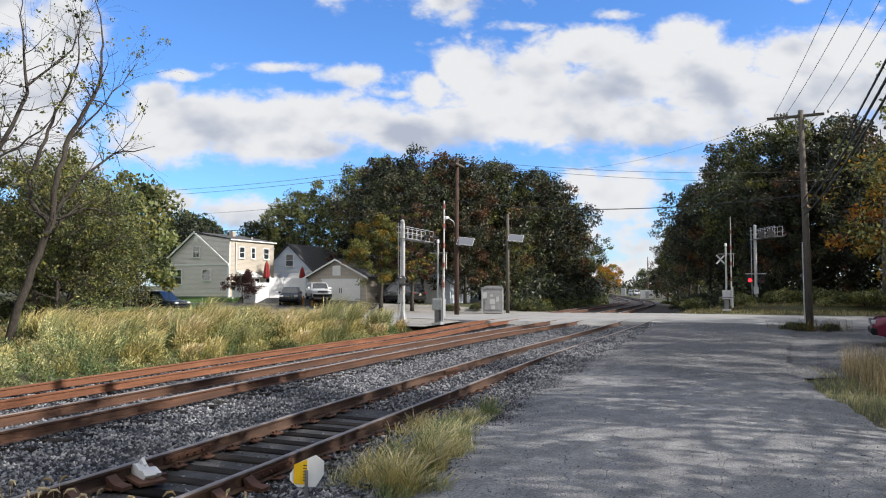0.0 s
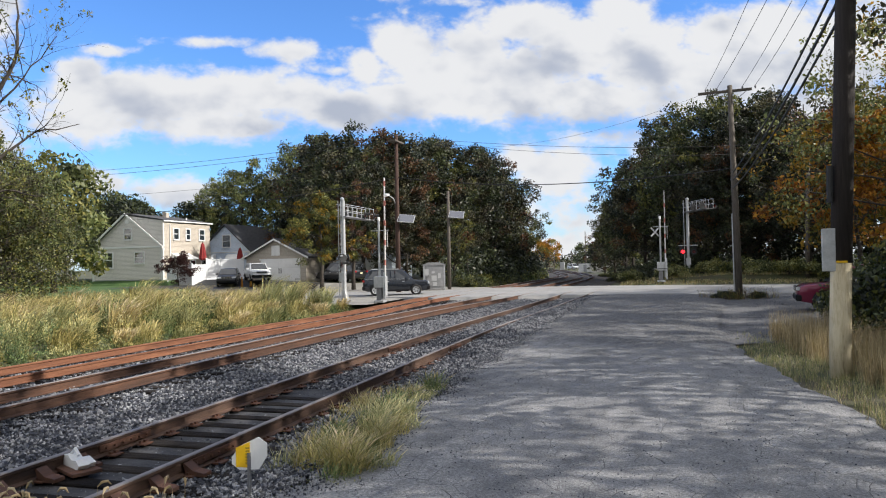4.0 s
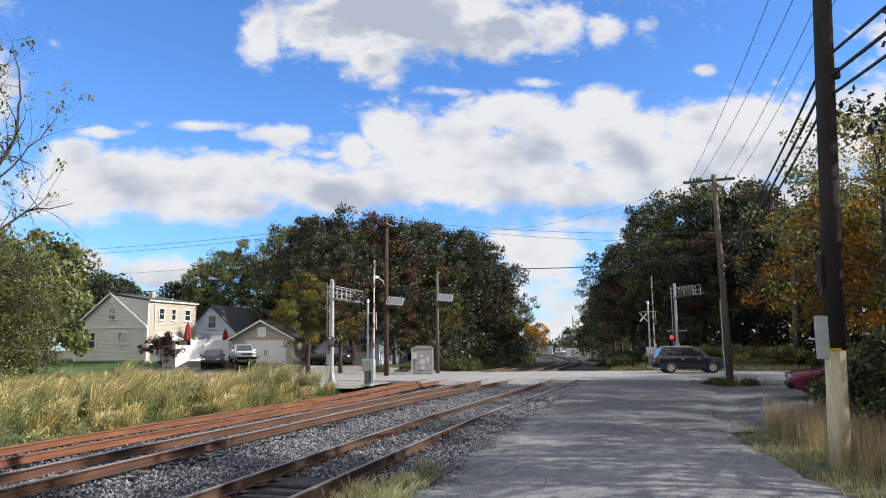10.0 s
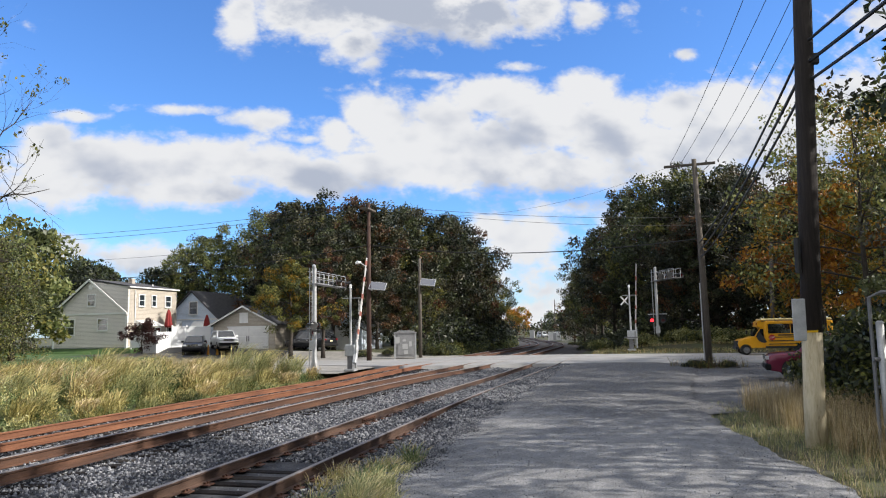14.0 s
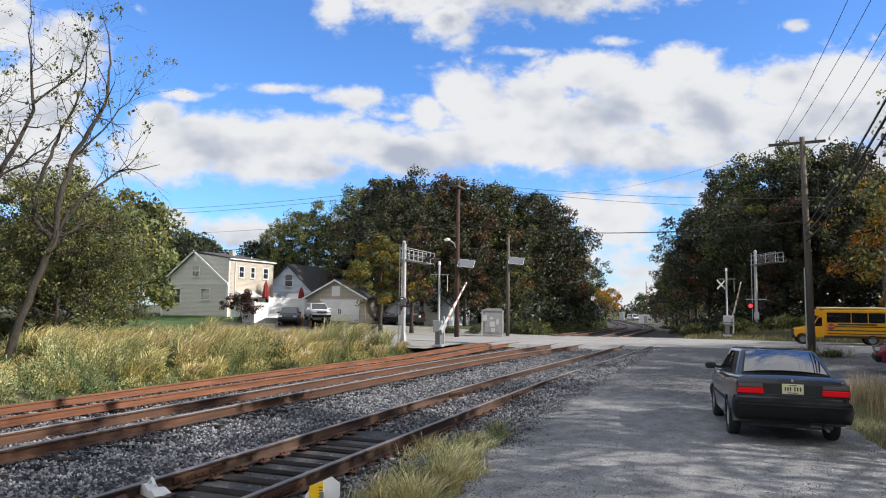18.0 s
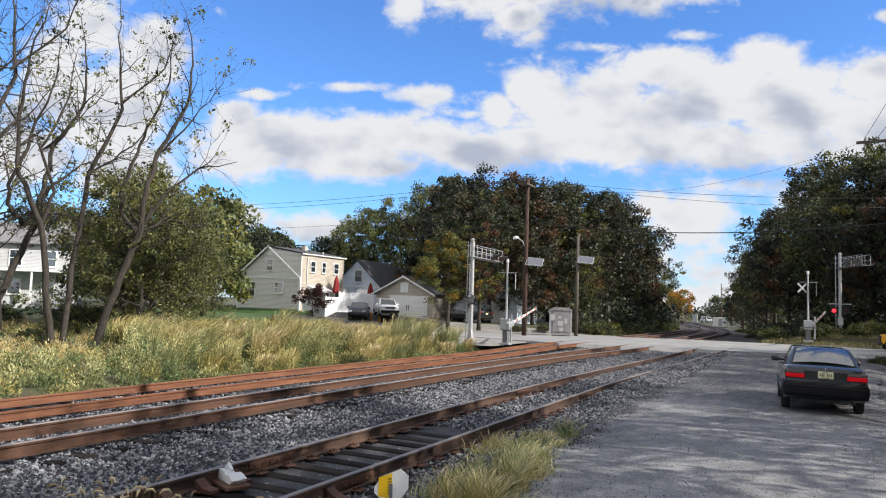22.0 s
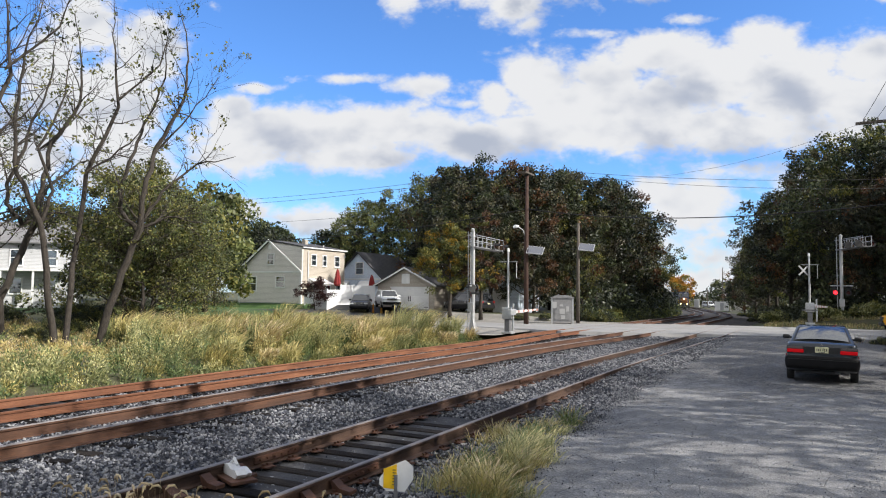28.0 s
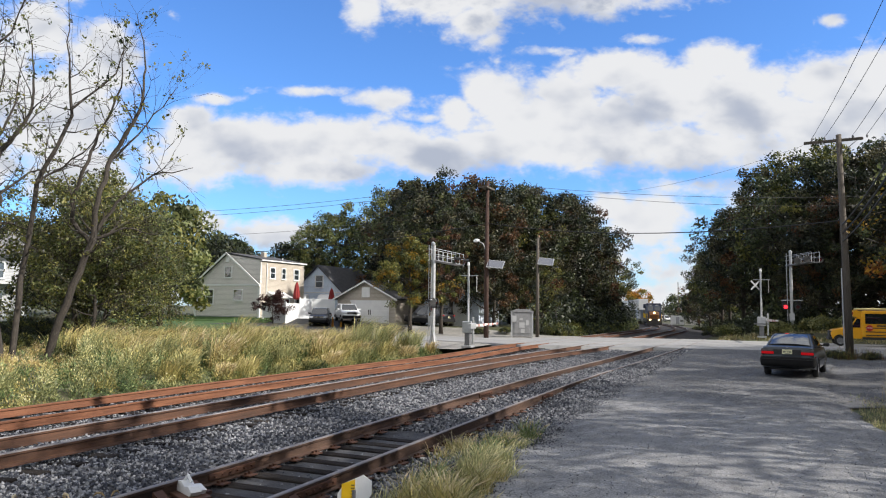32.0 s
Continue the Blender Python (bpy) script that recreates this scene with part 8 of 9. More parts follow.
def suv(label, paint, L=4.82, hw=0.96, H=1.76, wb=2.915, r=0.37, lit=False):
    t = thing("suv", label, "car")
    f, b = wb / 2 + 0.92, -wb / 2 - (L - wb - 0.92)
    z0, zb = 0.28, 1.06
    poly = [(f - 0.06, 0.36), (f, 0.6), (f - 0.03, 0.85), (f - 0.22, 0.99), (f - 0.9, 1.06), (f - 1.35, 1.10), (0, 1.12), (b + 0.4, 1.14), (b + 0.08, 1.12), (b, 0.95), (b - 0.02, 0.6), (b + 0.08, 0.36)]
    poly += [(b + 0.3, z0)] + arch(-wb / 2, r + 0.06, r, z0)[::-1] + arch(wb / 2, r + 0.06, r, z0)[::-1]
    part("body", body_shell(poly, hw, 0.08, 0.03, 0.05, 0.75), M[paint], t, smooth_shade=42)
    for y in (-wb / 2, wb / 2):
        part("wheel_well", box((-hw + 0.12, y - 0.45, 0.3), (hw - 0.12, y + 0.45, 0.8)), M["black"], t)
    cb = Cabin(f - 1.08, b + 0.05, 1.05, 1.05, f - 1.82, b + 0.42, H, hw - 0.07, hw - 0.22)
    part("cabin", cb.shell(0.09), M[paint], t, smooth_shade=50)
    part("windshield", cb.pane("f", 0.05, 0.95, 0.08, 0.92), M["car_glass"], t)
    part("rear_window", cb.pane("b", 0.1, 0.9, 0.1, 0.85), M["car_glass"], t)
    for side in ("l", "r"):
        for name, ua, ub, sk in (("rear_quarter_window", 0.07, 0.27, (0.06, 0.0)), ("rear_door_window", 0.29, 0.53, (0.0, 0.0)), ("front_door_window", 0.55, 0.88, (0.0, -0.1))):
            a, c = (ua, ub) if side == "l" else (1 - ub, 1 - ua)
            k = sk if side == "l" else (-sk[1], -sk[0])
            part(name, cb.pane(side, a, c, 0.1, 0.86, 0.008, k), M["car_glass"], t)
    for s in (-1, 1):
        part("window_line", tube([(s * (hw - 0.075), f - 1.3, 1.09), (s * (hw - 0.075), b + 0.2, 1.1)], 0.014, 6), M["chrome"], t, "chrome strip under the windows")
        part("roof_rail", tube([(s * (hw - 0.26), f - 2.1, H + 0.03), (s * (hw - 0.26), b + 0.55, H + 0.03)], 0.018, 6), M["hub"], t)
        part("sill", box((s * (hw - 0.02) - 0.03, -wb / 2 + 0.5, 0.28), (s * (hw - 0.02) + 0.02, wb / 2 - 0.5, 0.40), 0.01), M["plastic"], t)
        for y in (-0.55, 0.5):
            part("door_handle", box((s * (hw - 0.01) - 0.02, y - 0.1, 0.93), (s * (hw - 0.01) + 0.02, y + 0.1, 0.97), 0.01), M["hub"], t)
        part("wing_mirror", box((-0.12, -0.07, -0.08), (0.12, 0.08, 0.08), 0.03, pose(s * (hw + 0.08), f - 1.6, 1.16)), M[paint], t)
        part("tail_lamp", box((min(s * (hw - 0.3), s * (hw - 0.02)), b - 0.02, 0.92), (max(s * (hw - 0.3), s * (hw - 0.06)), b + 0.12, 1.05), 0.01), M["tail_lit"] if lit else M["tail_red"], t)
        part("headlamp", box((min(s * (hw - 0.42), s * (hw - 0.06)), f - 0.12, 0.76), (max(s * (hw - 0.42), s * (hw - 0.06)), f + 0.005, 0.9), 0.015), M["head_lens"], t)
        for y in (-wb / 2, wb / 2):
            wheel(t, s * (hw - 0.1), y, r, 0.22, spokes=5)
    g = part("grille", box((-hw + 0.45, f - 0.06, 0.74), (hw - 0.45, f + 0.012, 0.92), 0.01), M["black"], t)
    for i in range(7):
        x = (-1 + 2 * i / 6) * (hw - 0.5)
        part("grille_bar", box((x - 0.02, f + 0.008, 0.74), (x + 0.02, f + 0.025, 0.92)), M["chrome"], g)
    part("front_bumper", box((-hw + 0.04, f - 0.2, 0.36), (hw - 0.04, f + 0.03, 0.62), 0.05), M["plastic"], t)
    part("rear_bumper", box((-hw + 0.04, b - 0.05, 0.38), (hw - 0.04, b + 0.2, 0.66), 0.05), M["plastic"], t)
    plate_bars(t, 0, b - 0.03, 0.84, 0.305, 0.152)
    return t


M["bus_yellow"] = material("school_bus_yellow", [(0.72, 0.32, 0.0), (0.80, 0.38, 0.005), (0.86, 0.42, 0.01)], 0.4, scale=1, fine=20, bump=0.02, coat=0.3)


def bus():
    t = thing("school_bus", "short yellow school bus with black rails, waiting", "bus")
    Y = M["bus_yellow"]
    part("body", box((-1.1, -3.55, 0.62), (1.1, 1.25, 2.62), 0.1), Y, t)
    part("roof", box((-1.02, -3.5, 2.6), (1.02, 1.5, 2.76), 0.07), M["cream_roof"] if "cream_roof" in M else Y, t)
    part("cap", prism([(1.2, 2.05), (1.75, 2.15), (1.72, 2.5), (1.4, 2.68), (1.2, 2.68)], -1.0, 1.0, "x"), Y, t)
    part("cab", prism([(1.2, 0.55), (2.25, 0.55), (2.25, 1.35), (1.95, 1.42), (1.5, 2.1), (1.2, 2.1)], -0.98, 0.98, "x"), Y, t)
    part("hood", body_shell([(3.2, 0.6), (3.25, 0.95), (3.1, 1.18), (2.2, 1.38), (2.0, 1.38), (2.0, 0.5), (2.05, 0.5)] + arch(2.62, 0.44, 0.38, 0.5)[::-1] + [(3.1, 0.5)], 0.97, 0.05, 0.03), Y, t)
    part("windshield", prism([(1.98, 1.42), (1.53, 2.08), (1.515, 2.06), (1.95, 1.40)], -0.85, 0.85, "x"), M["car_glass"], t)
    part("front_bumper", box((-0.98, 3.12, 0.42), (0.98, 3.36, 0.66), 0.04), M["black"], t)
    part("grille", box((-0.9, 3.1, 0.66), (0.9, 3.275, 1.07), 0.03), M["black"], t, "black front grille")
    for s in (-1, 1):
        part("headlamp", box((min(s * 0.62, s * 0.9), 3.16, 0.78), (max(s * 0.62, s * 0.9), 3.26, 1.02), 0.02), M["head_lens"], t)
        part("cab_window", prism([(1.3, 1.35), (1.88, 1.35), (1.52, 1.98), (1.3, 1.98)], s * 0.985 - 0.01, s * 0.985 + 0.012, "x"), M["car_glass"], t)
        for y0, y1 in ((-0.55, 1.0), (-1.62, -0.6), (-2.72, -1.68)):
            part("window", box((s * 1.1 - 0.015, y0, 1.62), (s * 1.1 + 0.012, y1, 2.35)), M["car_glass"], t, "dark side window")
        for z in (0.78, 1.02, 1.3):
            part("rub_rail", box((s * 1.11 - 0.015, -3.5, z), (s * 1.11 + 0.015, 1.0, z + 0.07), 0.008), M["black"], t, "black rub rail")
        part("lettering", box((s * 1.105 - 0.008, -2.2, 1.44), (s * 1.105 + 0.012, 0.3, 1.54)), M["black"], t)
        part("mirror", box((-0.1, -0.06, -0.16), (0.1, 0.06, 0.16), 0.03, pose(s * 1.2, 2.2, 1.7)), M["black"], t)
        for y, r in ((2.62, 0.37), (-1.9, 0.38)):
            wheel(t, s * 0.99, y, r, 0.24)
        part("wheel_arch", prism(arch(-1.9, 0.5, 0.40, 0.45, 14), s * 1.1 - 0.02, s * 1.1 + 0.012, "x"), M["black"], t, "black rear wheel arch")
        part("warning_lamp", tube([(s * 0.75, 1.7, 2.36), (s * 0.75, 1.78, 2.36)], 0.09, 12), M["tail_red"], t)
    part("skirt", box((-1.08, -3.4, 0.5), (1.08, 1.2, 0.66)), M["black"], t)
    ss = part("stop_sign", tube([(-1.16, 0.75, 1.32), (-1.13, 0.75, 1.32)], 0.23, 8), M["red"], t, "red octagonal stop sign on the side")
    fc = bpy.data.curves.new("stop_text", "FONT")
    fc.body, fc.size, fc.align_x, fc.align_y, fc.extrude = "STOP", 0.15, "CENTER", "CENTER", 0.002
    tmp = bpy.data.objects.new("stop_text", fc)
    me = bpy.data.meshes.new_from_object(tmp)
    bpy.data.objects.remove(tmp)
    me.materials.append(M["white"])
    part("stop_text", me, None, ss, m=Matrix.Translation((-1.166, 0.75, 1.32)) @ Matrix(((0, 0, -1, 0), (-1, 0, 0, 0), (0, 1, 0, 0), (0, 0, 0, 1))))
    part("roof_edge", box((-1.06, -3.52, 2.54), (1.06, 1.45, 2.6), 0.02), M["black"], t)
    return t


M["cream_roof"] = material("pale_bus_roof", [(0.62, 0.5, 0.22), (0.7, 0.58, 0.3)], 0.5)
M["loco_blue"] = material("dark_blue_locomotive_paint", [(0.012, 0.018, 0.04), (0.02, 0.03, 0.06), (0.035, 0.042, 0.07)], 0.5, scale=1, fine=12, bump=0.05)
# nose yellow taken down to brown, so the shade is in the paint colour
M["loco_yellow_shaded"] = material("shaded_locomotive_yellow", [(0.10, 0.04, 0.012), (0.17, 0.07, 0.014)], 0.5, scale=1, fine=12, bump=0.05)
M["container_grey"] = material("grey_container", [(0.30, 0.31, 0.32), (0.38, 0.39, 0.4), (0.45, 0.45, 0.45)], 0.6, scale=1, fine=10, bump=0.1)
M["container_white"] = material("white_container", [(0.6, 0.6, 0.6), (0.7, 0.7, 0.7)], 0.6, scale=1, fine=10, bump=0.1)
M["container_tan"] = material("dark_container", [(0.05, 0.05, 0.055), (0.09, 0.085, 0.08)], 0.6, scale=1, fine=10, bump=0.1)
M["headlight"] = glow("lit_headlight", (1.0, 0.62, 0.25), 9.0)


def bogie(parent, y, n=3):
    b = part("bogie", box((-1.1, y - 1.9, 0.35), (1.1, y + 1.9, 0.95), 0.05), M["black"], parent)
    for k in range(n):
        yy = y - 1.5 + 3.0 * k / (n - 1)
        for s in (-1, 1):
            part("wheel", tube([(s * 0.72, yy, 0.5), (s * 0.86, yy, 0.5)], 0.5, 18), M["steel"], b)
    return b


def locomotive():
    """Front at y = 0, the length behind it."""
    t = thing("locomotive", "dark blue diesel locomotive with yellow nose and lit headlights", "locomotive")
    part("frame", box((-1.5, -22, 1.0), (1.5, 0, 1.45), 0.04), M["black"], t)
    part("pilot", prism([(0.0, 0.2), (0.25, 0.25), (0.2, 1.05), (0.0, 1.05)], -1.45, 1.45, "x"), M["black"], t)
    part("nose", body_shell([(-0.15, 1.45), (-0.05, 2.2), (-0.35, 2.75), (-1.7, 2.95), (-1.7, 1.45)], 1.0, 0.06, 0.05), M["loco_yellow_shaded"], t, "short nose in yellow darkened for shade")
    part("cab", prism([(-1.4, 1.45), (-1.65, 3.0), (-2.0, 4.25), (-2.3, 4.55), (-4.3, 4.55), (-4.3, 1.45)], -1.5, 1.5, "x"), M["loco_blue"], t, "dark blue cab front")
    part("cab_roof", box((-1.5, -4.4, 4.45), (1.5, -2.05, 4.62), 0.06), M["loco_blue"], t)
    for s in (-1, 1):
        part("cab_window", prism([(-1.66, 3.1), (-1.93, 4.0), (-2.02, 4.0), (-1.75, 3.1)], min(s * 0.15, s * 1.25), max(s * 0.15, s * 1.25), "x"), M["car_glass"], t)
        part("ditch_light", tube([(s * 0.85, 0.22, 1.25), (s * 0.85, 0.34, 1.25)], 0.15, 14), M["headlight"], t, "lit ditch light")
        part("handrail", tube([(s * 1.42, -0.1, 1.45), (s * 1.42, -0.1, 2.5), (s * 1.42, -1.5, 2.5)], 0.03, 6), M["yellow"], t)
        part("number_board", box((min(s * 0.3, s * 1.0), -2.08, 4.1), (max(s * 0.3, s * 1.0), -1.98, 4.3)), M["white"], t)
        for k in range(10):
            part("handrail_post", tube([(s * 1.45, -5.5 - 1.6 * k, 1.45), (s * 1.45, -5.5 - 1.6 * k, 2.45)], 0.025, 5), M["yellow"], t)
    part("head_light", tube([(0, -0.32, 2.62), (0, -0.2, 2.58)], 0.2, 14), M["headlight"], t, "lit headlight")
    part("long_hood", box((-1.05, -20.5, 1.45), (1.05, -4.3, 4.3), 0.08), M["loco_blue"], t)
    part("radiator", box((-1.5, -20.6, 3.6), (1.5, -16.5, 4.6), 0.06), M["loco_blue"], t)
    part("dynamic_brake", box((-1.35, -9.5, 4.0), (1.35, -6.5, 4.6), 0.06), M["loco_blue"], t)
    part("fuel_tank", box((-1.3, -13.5, 0.45), (1.3, -8.2, 1.0), 0.1), M["black"], t)
    bogie(t, -3.9)
    bogie(t, -18.0)
    return t


def well_car(top, bottom):
    t = thing("container_wagon", "well wagon carrying double-stacked containers", "railway wagon", "container wagons")
    part("well", box((-1.45, -19.5, 0.4), (1.45, -0.3, 1.2), 0.03), M["container_tan"], t)
    part("lower_container", box((-1.22, -15.9, 0.6), (1.22, -3.7, 3.5), 0.02), M[bottom], t)
    if top:
        c = part("upper_container", box((-1.22, -17.9, 3.52), (1.22, -1.9, 6.4), 0.02), M[top], t)
        for k in range(40):
            for s in (-1, 1):
                part("rib", box((s * 1.235 - 0.02, -17.8 + k * 0.4, 3.6), (s * 1.235 + 0.02, -17.62 + k * 0.4, 6.3)), M[top], c) if k % 2 == 0 else None
    bogie(t, -1.6, 2)
    bogie(t, -18.2, 2)
    return t


car_sedan = sedan()
car_suv = suv("slate grey sport utility vehicle crossing the tracks", "paint_suv", 4.5, 0.93, 1.74, 2.72, 0.37)
car_bus = resize(bus(), 0.85)
for w_ in car_bus.children:
    for r_ in w_.children:
        if r_.name.startswith("rim"):
            r_.data.materials[0] = M["steel"]
loco = locomotive()
wagons = [well_car(None, "container_tan"), well_car("container_white", "container_grey"), well_car("container_grey", "container_tan"), well_car("container_white", "container_white")]

# parked vehicles
red = suv("dark red sport utility vehicle parked by the lot, chrome grille", "paint_red", 4.8, 0.93, 1.72, 2.8, 0.37)
red.matrix_basis = pose(7.25, 30.2, -0.05, 0, 0, 84)
dark = suv("black parked car facing the tracks on the driveway", "paint_black", 4.6, 0.9, 1.66, 2.7, 0.34)
dark.matrix_basis = pose(-38.5, 57.6, ground_z(-38.5, 57.6) + 0.03, 0, 0, 208)
white_car = suv("white parked sport utility vehicle beside the garage door", "paint_white", 4.6, 0.92, 1.68, 2.7, 0.35)
white_car.matrix_basis = pose(-36.3, 58.9, ground_z(-36.3, 58.9) + 0.03, 0, 0, 222)
van = suv("dark vehicle half hidden behind the maple", "paint_black", 5.2, 0.95, 1.85, 3.1, 0.38)
van.matrix_basis = pose(-29.4, 62.5, ground_z(-29.4, 62.5) + 0.03, 0, 0, 70)
truck = suv("white service truck parked by the distant tracks", "paint_white", 5.4, 0.98, 1.9, 3.2, 0.4)
truck.matrix_basis = pose(-26.9, 233, ground_z(-26.9, 233) + 0.02, 0, 0, 215)

# distant bits: white shed and masts by the bend
shed = thing("equipment_shed", "small white equipment shed by the bend", "shed", at=(-18.9, 189, -1.55), rz=8)
part("body", box((-1.6, -1.2, 0), (1.6, 1.2, 2.1), 0.03), M["white"], shed)
part("roof", box((-1.7, -1.3, 2.1), (1.7, 1.3, 2.2)), M["white"], shed)
part("door", box((-0.4, -1.23, 0.1), (0.4, -1.2, 1.9)), M["container_grey"], shed)
box2 = thing("relay_box", "grey relay box beside the distant track", "relay box", at=(-31.4, 240, -1.5))
part("body", box((-0.75, -0.6, -0.1), (0.75, 0.6, 2.4), 0.03), M["alu"], box2)
for x, y, h in ((-19.6, 199, 10.5), (-26.8, 228, 5.6), (-33.5, 236, 5.0)):
    dp = thing("utility_pole", "distant grey pole by the track", "utility pole", "distant poles", at=(x, y, -1.0))
    part("pole_shaft", tube([(0, 0, -0.2), (0, 0, h)], [0.16, 0.1], 8), M["pole"], dp)
far_shed = thing("house", "low distant building with a pale roof", "house", at=(-13.6, 184.5, -1.6))
part("wall", box((-3, 0, 0), (3, 5, 2.4)), M["siding_grey"], far_shed)
part("roof", prism([(-3.4, 2.3), (0, 3.6), (3.4, 2.3), (3.4, 2.45), (0, 3.78), (-3.4, 2.45)], -0.4, 5.4, "y"), M["shingle_grey"], far_shed)
for x, y in ((-36.0, 57.3), (-36.6, 56.8)):
    cn = thing("traffic_cone", "orange marker post on the driveway", "traffic cone", "orange markers", at=(x, y, ground_z(x, y)))
    part("cone", tube([(0, 0, 0), (0, 0, 0.95)], [0.13, 0.05], 10), LEAF["orange"], cn)
    part("base", box((-0.2, -0.2, 0), (0.2, 0.2, 0.05)), M["black"], cn)

# ---------------------------------------------------------------- motion
SEDAN = [
    (0.0, 7.2, -7.5, 0.0, 0, 0.0, 32.0), (13.0, 6.9, -4.6, 0.0, 0, 0.0, 30.0), (14.3, 4.3, 3.6, 0.0, 0, 0.5, 24.0),
    (15.5, 2.12, 8.16, 0.002, 0, 1.0, 19.5), (16.0, 1.58, 9.41, 0.0, 0, 1.3, 19.0), (16.5, 1.14, 10.85, 0.01, 0, 1.5, 14.5), (17.0, 0.87, 12.04, 0.02, 0, 1.8, 11.0),
    (17.5, 0.69, 13.26, 0.02, 0, 2.0, 8.0), (18.0, 0.52, 14.40, 0.02, 0, 2.2, 6.0), (18.5, 0.37, 15.42, 0.019, 0, 2.6, 5.5), (19.0, 0.26, 16.34, 0.011, 0, 3.0, 5.0),
    (19.5, 0.20, 17.00, 0.004, 0, 3.1, 4.6), (20.0, 0.15, 17.47, 0.0, 0, 3.2, 4.2), (20.5, 0.11, 17.90, 0.0, 0, 3.4, 3.9), (21.0, 0.08, 18.34, 0.0, 0, 3.5, 3.5),
    (21.5, 0.07, 18.75, 0.0, 0, 3.5, 3.4), (22.0, 0.05, 19.05, 0.0, 0, 3.5, 3.4), (22.5, 0.05, 19.17, 0.0, 0, 3.4, 3.3), (25.2, 0.05, 19.24, 0.0, 0, 3.3, 3.1),
    (25.7, 0.05, 19.3, 0.0, 0, 3.3, 3.0), (27.5, 0.08, 20.60, -0.01, 0, 2.9, 0.0), (28.0, 0.14, 21.59, -0.02, 0, 2.8, -1.0), (28.5, 0.23, 22.57, -0.02, 0, 2.5, -3.0),
    (29.0, 0.36, 23.48, -0.02, 0, 2.1, -5.0), (29.5, 0.49, 24.35, -0.02, 0, 1.8, -6.5), (30.0, 0.62, 25.10, -0.02, 0, 1.5, -8.0), (30.5, 0.71, 25.51, -0.02, 0, 1.2, -8.2),
    (31.0, 0.79, 26.00, -0.02, 0, 1.0, -8.5), (31.5, 0.88, 26.71, -0.02, 0, 0.8, -8.8), (32.0, 0.96, 27.22, -0.018, 0, 0.5, -9.0),
]
SUV_X = [(0.0, -42.0), (3.0, -23.2), (3.5, -20.4), (4.0, -17.7), (4.5, -15.6), (6.5, -10.4), (7.0, -9.3), (7.5, -8.0), (8.0, -6.44), (8.5, -4.6), (9.0, -2.32), (9.5, -0.15), (10.0, 2.3), (10.5, 4.9), (11.0, 7.6), (11.5, 10.6), (12.5, 17.5), (15.0, 38.0), (32.0, 40.0)]
BUS_X = [(0.0, 41.6), (11.0, 21.0), (12.5, 13.9), (13.0, 12.1), (13.5, 10.6), (14.5, 8.7), (15.5, 7.6), (16.2, 7.0), (17.0, 6.7), (17.5, 6.65), (32.0, 6.65)]
GATE = [(0.0, 88), (11.8, 88), (12.5, 84), (13.5, 72), (15.5, 46), (17.0, 31), (18.0, 26), (19.5, 19), (21.0, 12), (22.0, 8.5), (23.5, 5), (25.0, 2), (27.0, 0.5), (32.0, 0.5)]
TRAIN = [(0.0, 285.0), (24.0, 278.0), (27.5, 214.0), (28.0, 206.0), (29.0, 192.0), (30.0, 178.0), (31.0, 164.5), (32.0, 151.0)]


def roll_wheels(t, radius, dist_rows):
    """Turn a thing's wheels with the distance it has gone."""
    ws = [o for o in t.children if o.name.startswith("wheel") and not o.name.startswith("wheel_well")]
    for w_ in ws:
        base = w_.matrix_basis.copy()
        rows = []
        last = None
        for tm, d in dist_rows:
            if last is not None:
                n = max(1, math.ceil(abs(d - last[1]) / radius / radians(75)))
                for k in range(1, n + 1):
                    f = k / n
                    rows.append((last[0] + (tm - last[0]) * f, base @ pose(0, 0, 0, -math.degrees((last[1] + (d - last[1]) * f) / radius), 0, 0)))
            else:
                rows.append((tm, base @ pose(0, 0, 0, -math.degrees(d / radius), 0, 0)))
            last = (tm, d)
        clean = []
        for r_ in rows:
            if not clean or frame(r_[0]) > frame(clean[-1][0]):
                clean.append(r_)
        walk(w_, clean)


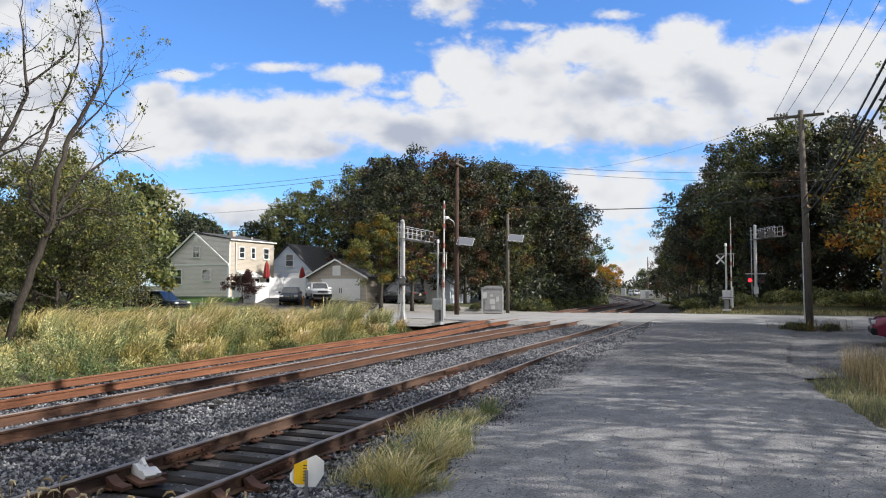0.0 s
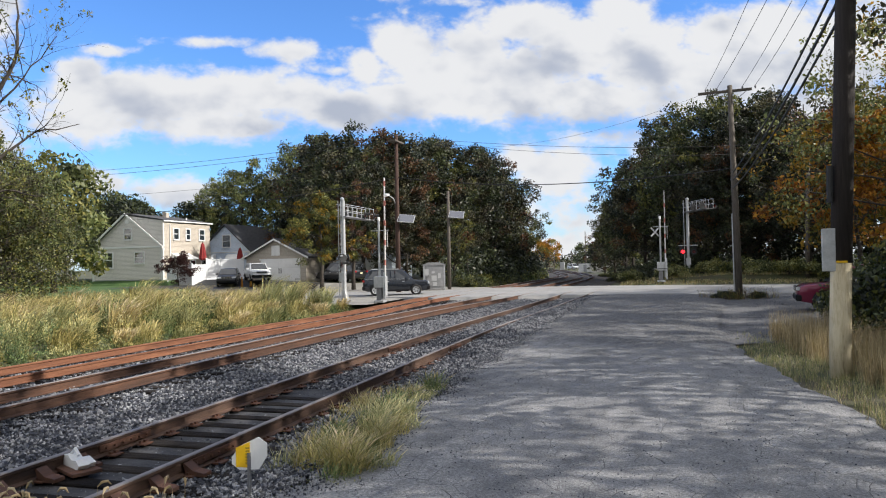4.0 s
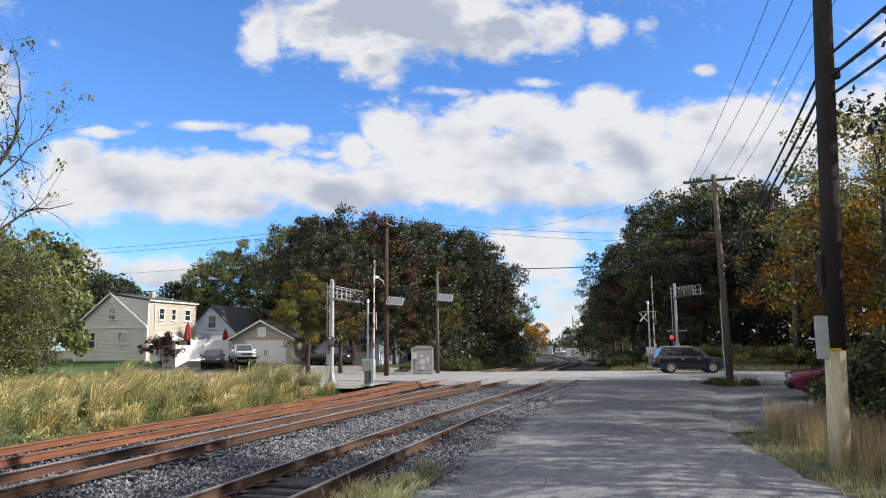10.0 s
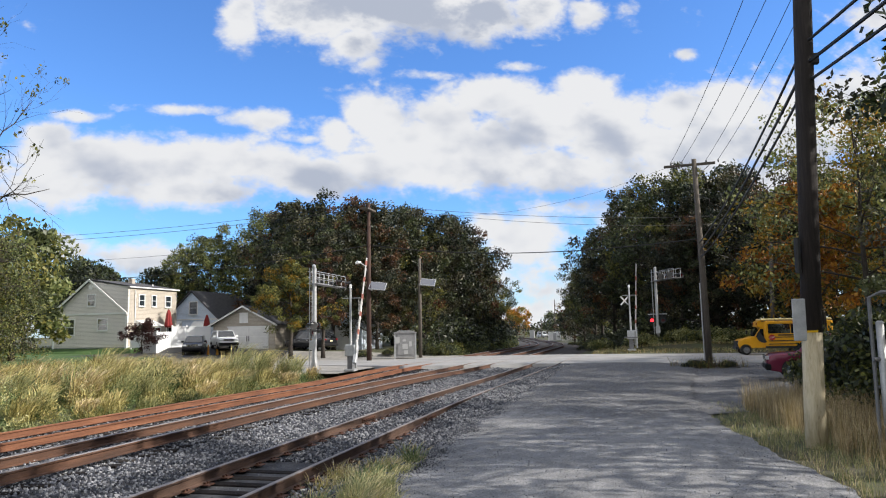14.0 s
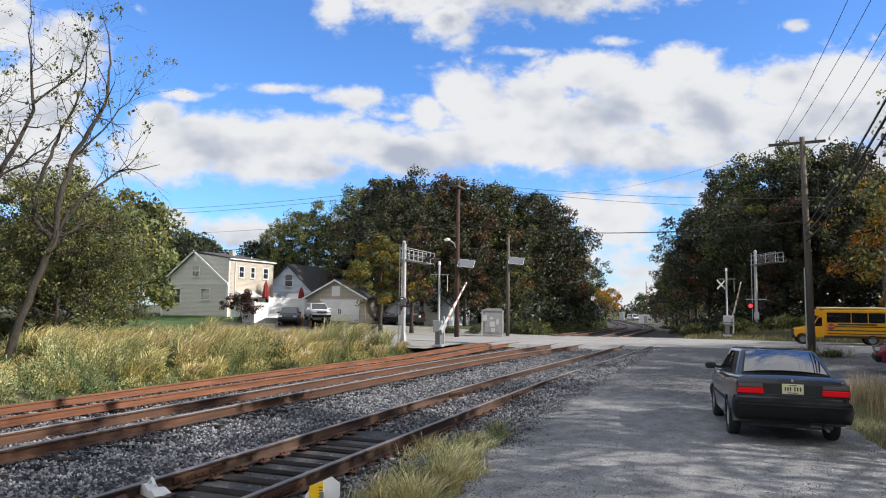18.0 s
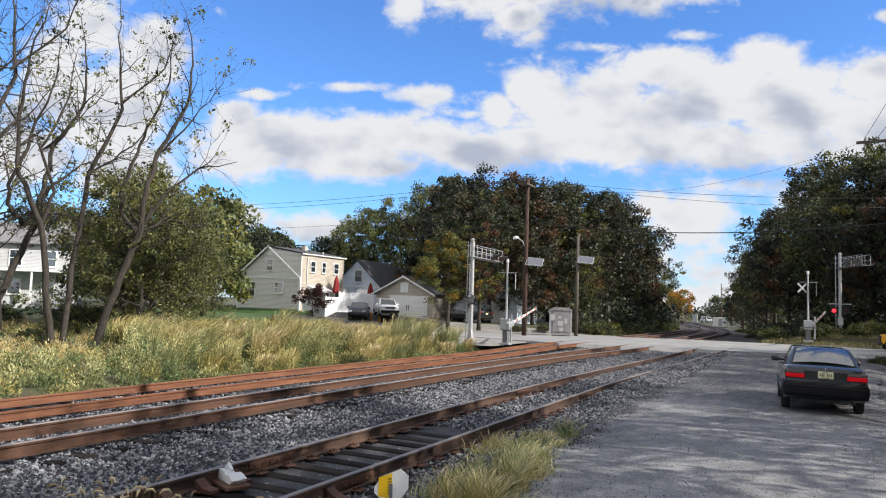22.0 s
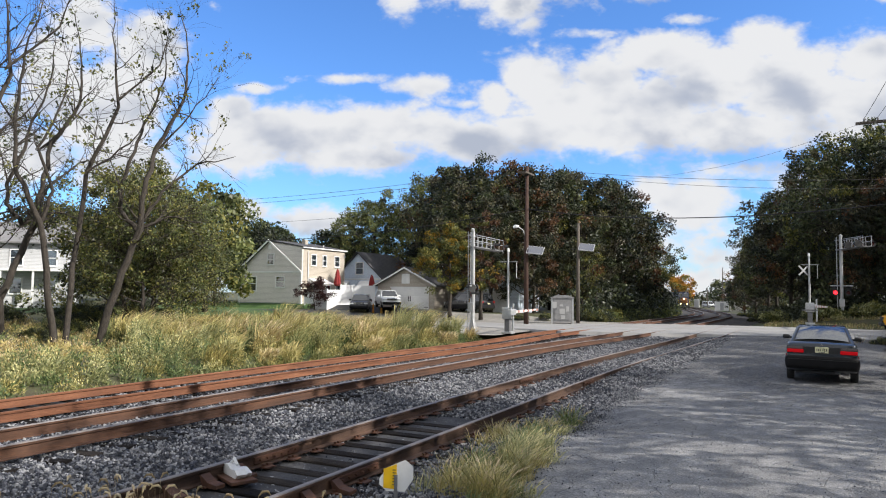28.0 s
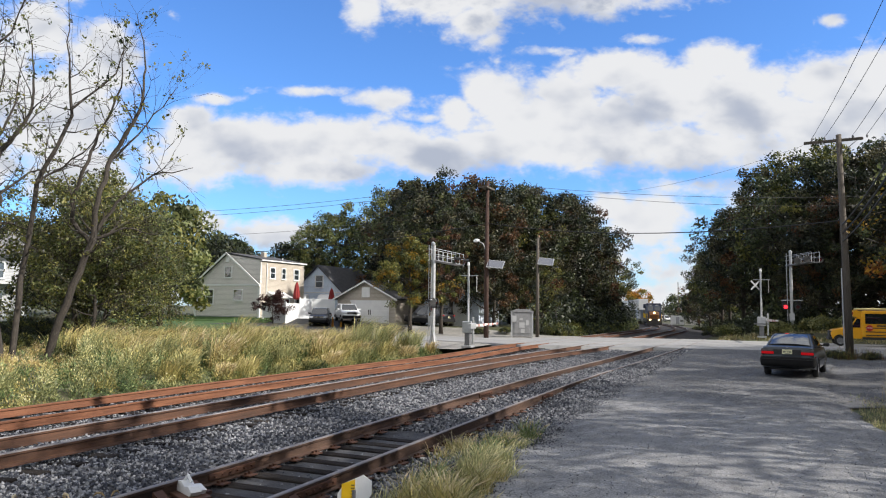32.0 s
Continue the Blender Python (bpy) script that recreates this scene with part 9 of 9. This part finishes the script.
def suv_pose(x):
    y0 = min(46.6 + 0.09 * (x + 18), 49.0)
    y = min(max(45.6 + 0.31 * (x + 18), 44.6), 51.2)
    bend = step(-26, -17, x) * (1 - step(-1.5, 6, x))
    k = y / y0
    return pose(x * k, y, cross_z(x * k) + 0.0, 0, 0, -88 + 17 * bend)


def lane_pose(row):
    _, x, y, _, _, roll, yaw = row
    z = lane_z(max(y, 8.0)) - 0.015
    k = 1 - z / 2.13
    return pose(x * k, y * k, z, -math.degrees(math.atan(0.018 * step(9, 13, y) * (1 - step(17, 21, y)))), roll * 0.3, yaw)


def on_far_main(s):
    """A pose on the far main line with its front at distance y = s, facing back along the track."""
    z = rail_z("m1", s)
    dx = far_main(s + 14) - far_main(s)
    return pose(far_main(s), s, z, 0, 0, 180 + math.degrees(math.atan2(-dx, 14)))


def motions():
    walk(car_sedan, [(r_[0], lane_pose(r_)) for r_ in SEDAN])
    d, rows = 0.0, []
    for i, r_ in enumerate(SEDAN):
        if i:
            d += math.hypot(r_[1] - SEDAN[i - 1][1], r_[2] - SEDAN[i - 1][2])
        rows.append((r_[0], d))
    roll_wheels(car_sedan, 0.305, [q for q in rows if q[0] >= 13.0])
    walk(car_suv, [(t_, suv_pose(x)) for t_, x in SUV_X])
    roll_wheels(car_suv, 0.37, [q for q in SUV_X if 3.0 <= q[0] <= 11.5])
    walk(car_bus, [(t_, pose(x, 51.3, cross_z(x) + 0.01, 0, 0, 90)) for t_, x in BUS_X])
    roll_wheels(car_bus, 0.329, [(t_, -x) for t_, x in BUS_X if 12.5 <= t_ <= 17.5])
    for t_, pivot, heading in (gate_l, gate_r):
        walk(pivot, [(k, pose(0.34, 0, 1.25, 0, 0, heading) @ pose(0, 0, 0, a, 0, 0)) for k, a in GATE])
    walk(loco, [(t_, on_far_main(s)) for t_, s in TRAIN])
    for i, wg in enumerate(wagons):
        walk(wg, [(t_, on_far_main(s + 22.8 + 20.2 * i)) for t_, s in TRAIN])



# settle every mesh's triangles and normals
for me in bpy.data.meshes:
    me.calc_loop_triangles()
    if len(me.polygons):
        settled = (me.polygon_normals[0], me.vertex_normals[0], me.corner_normals[0])

motions()
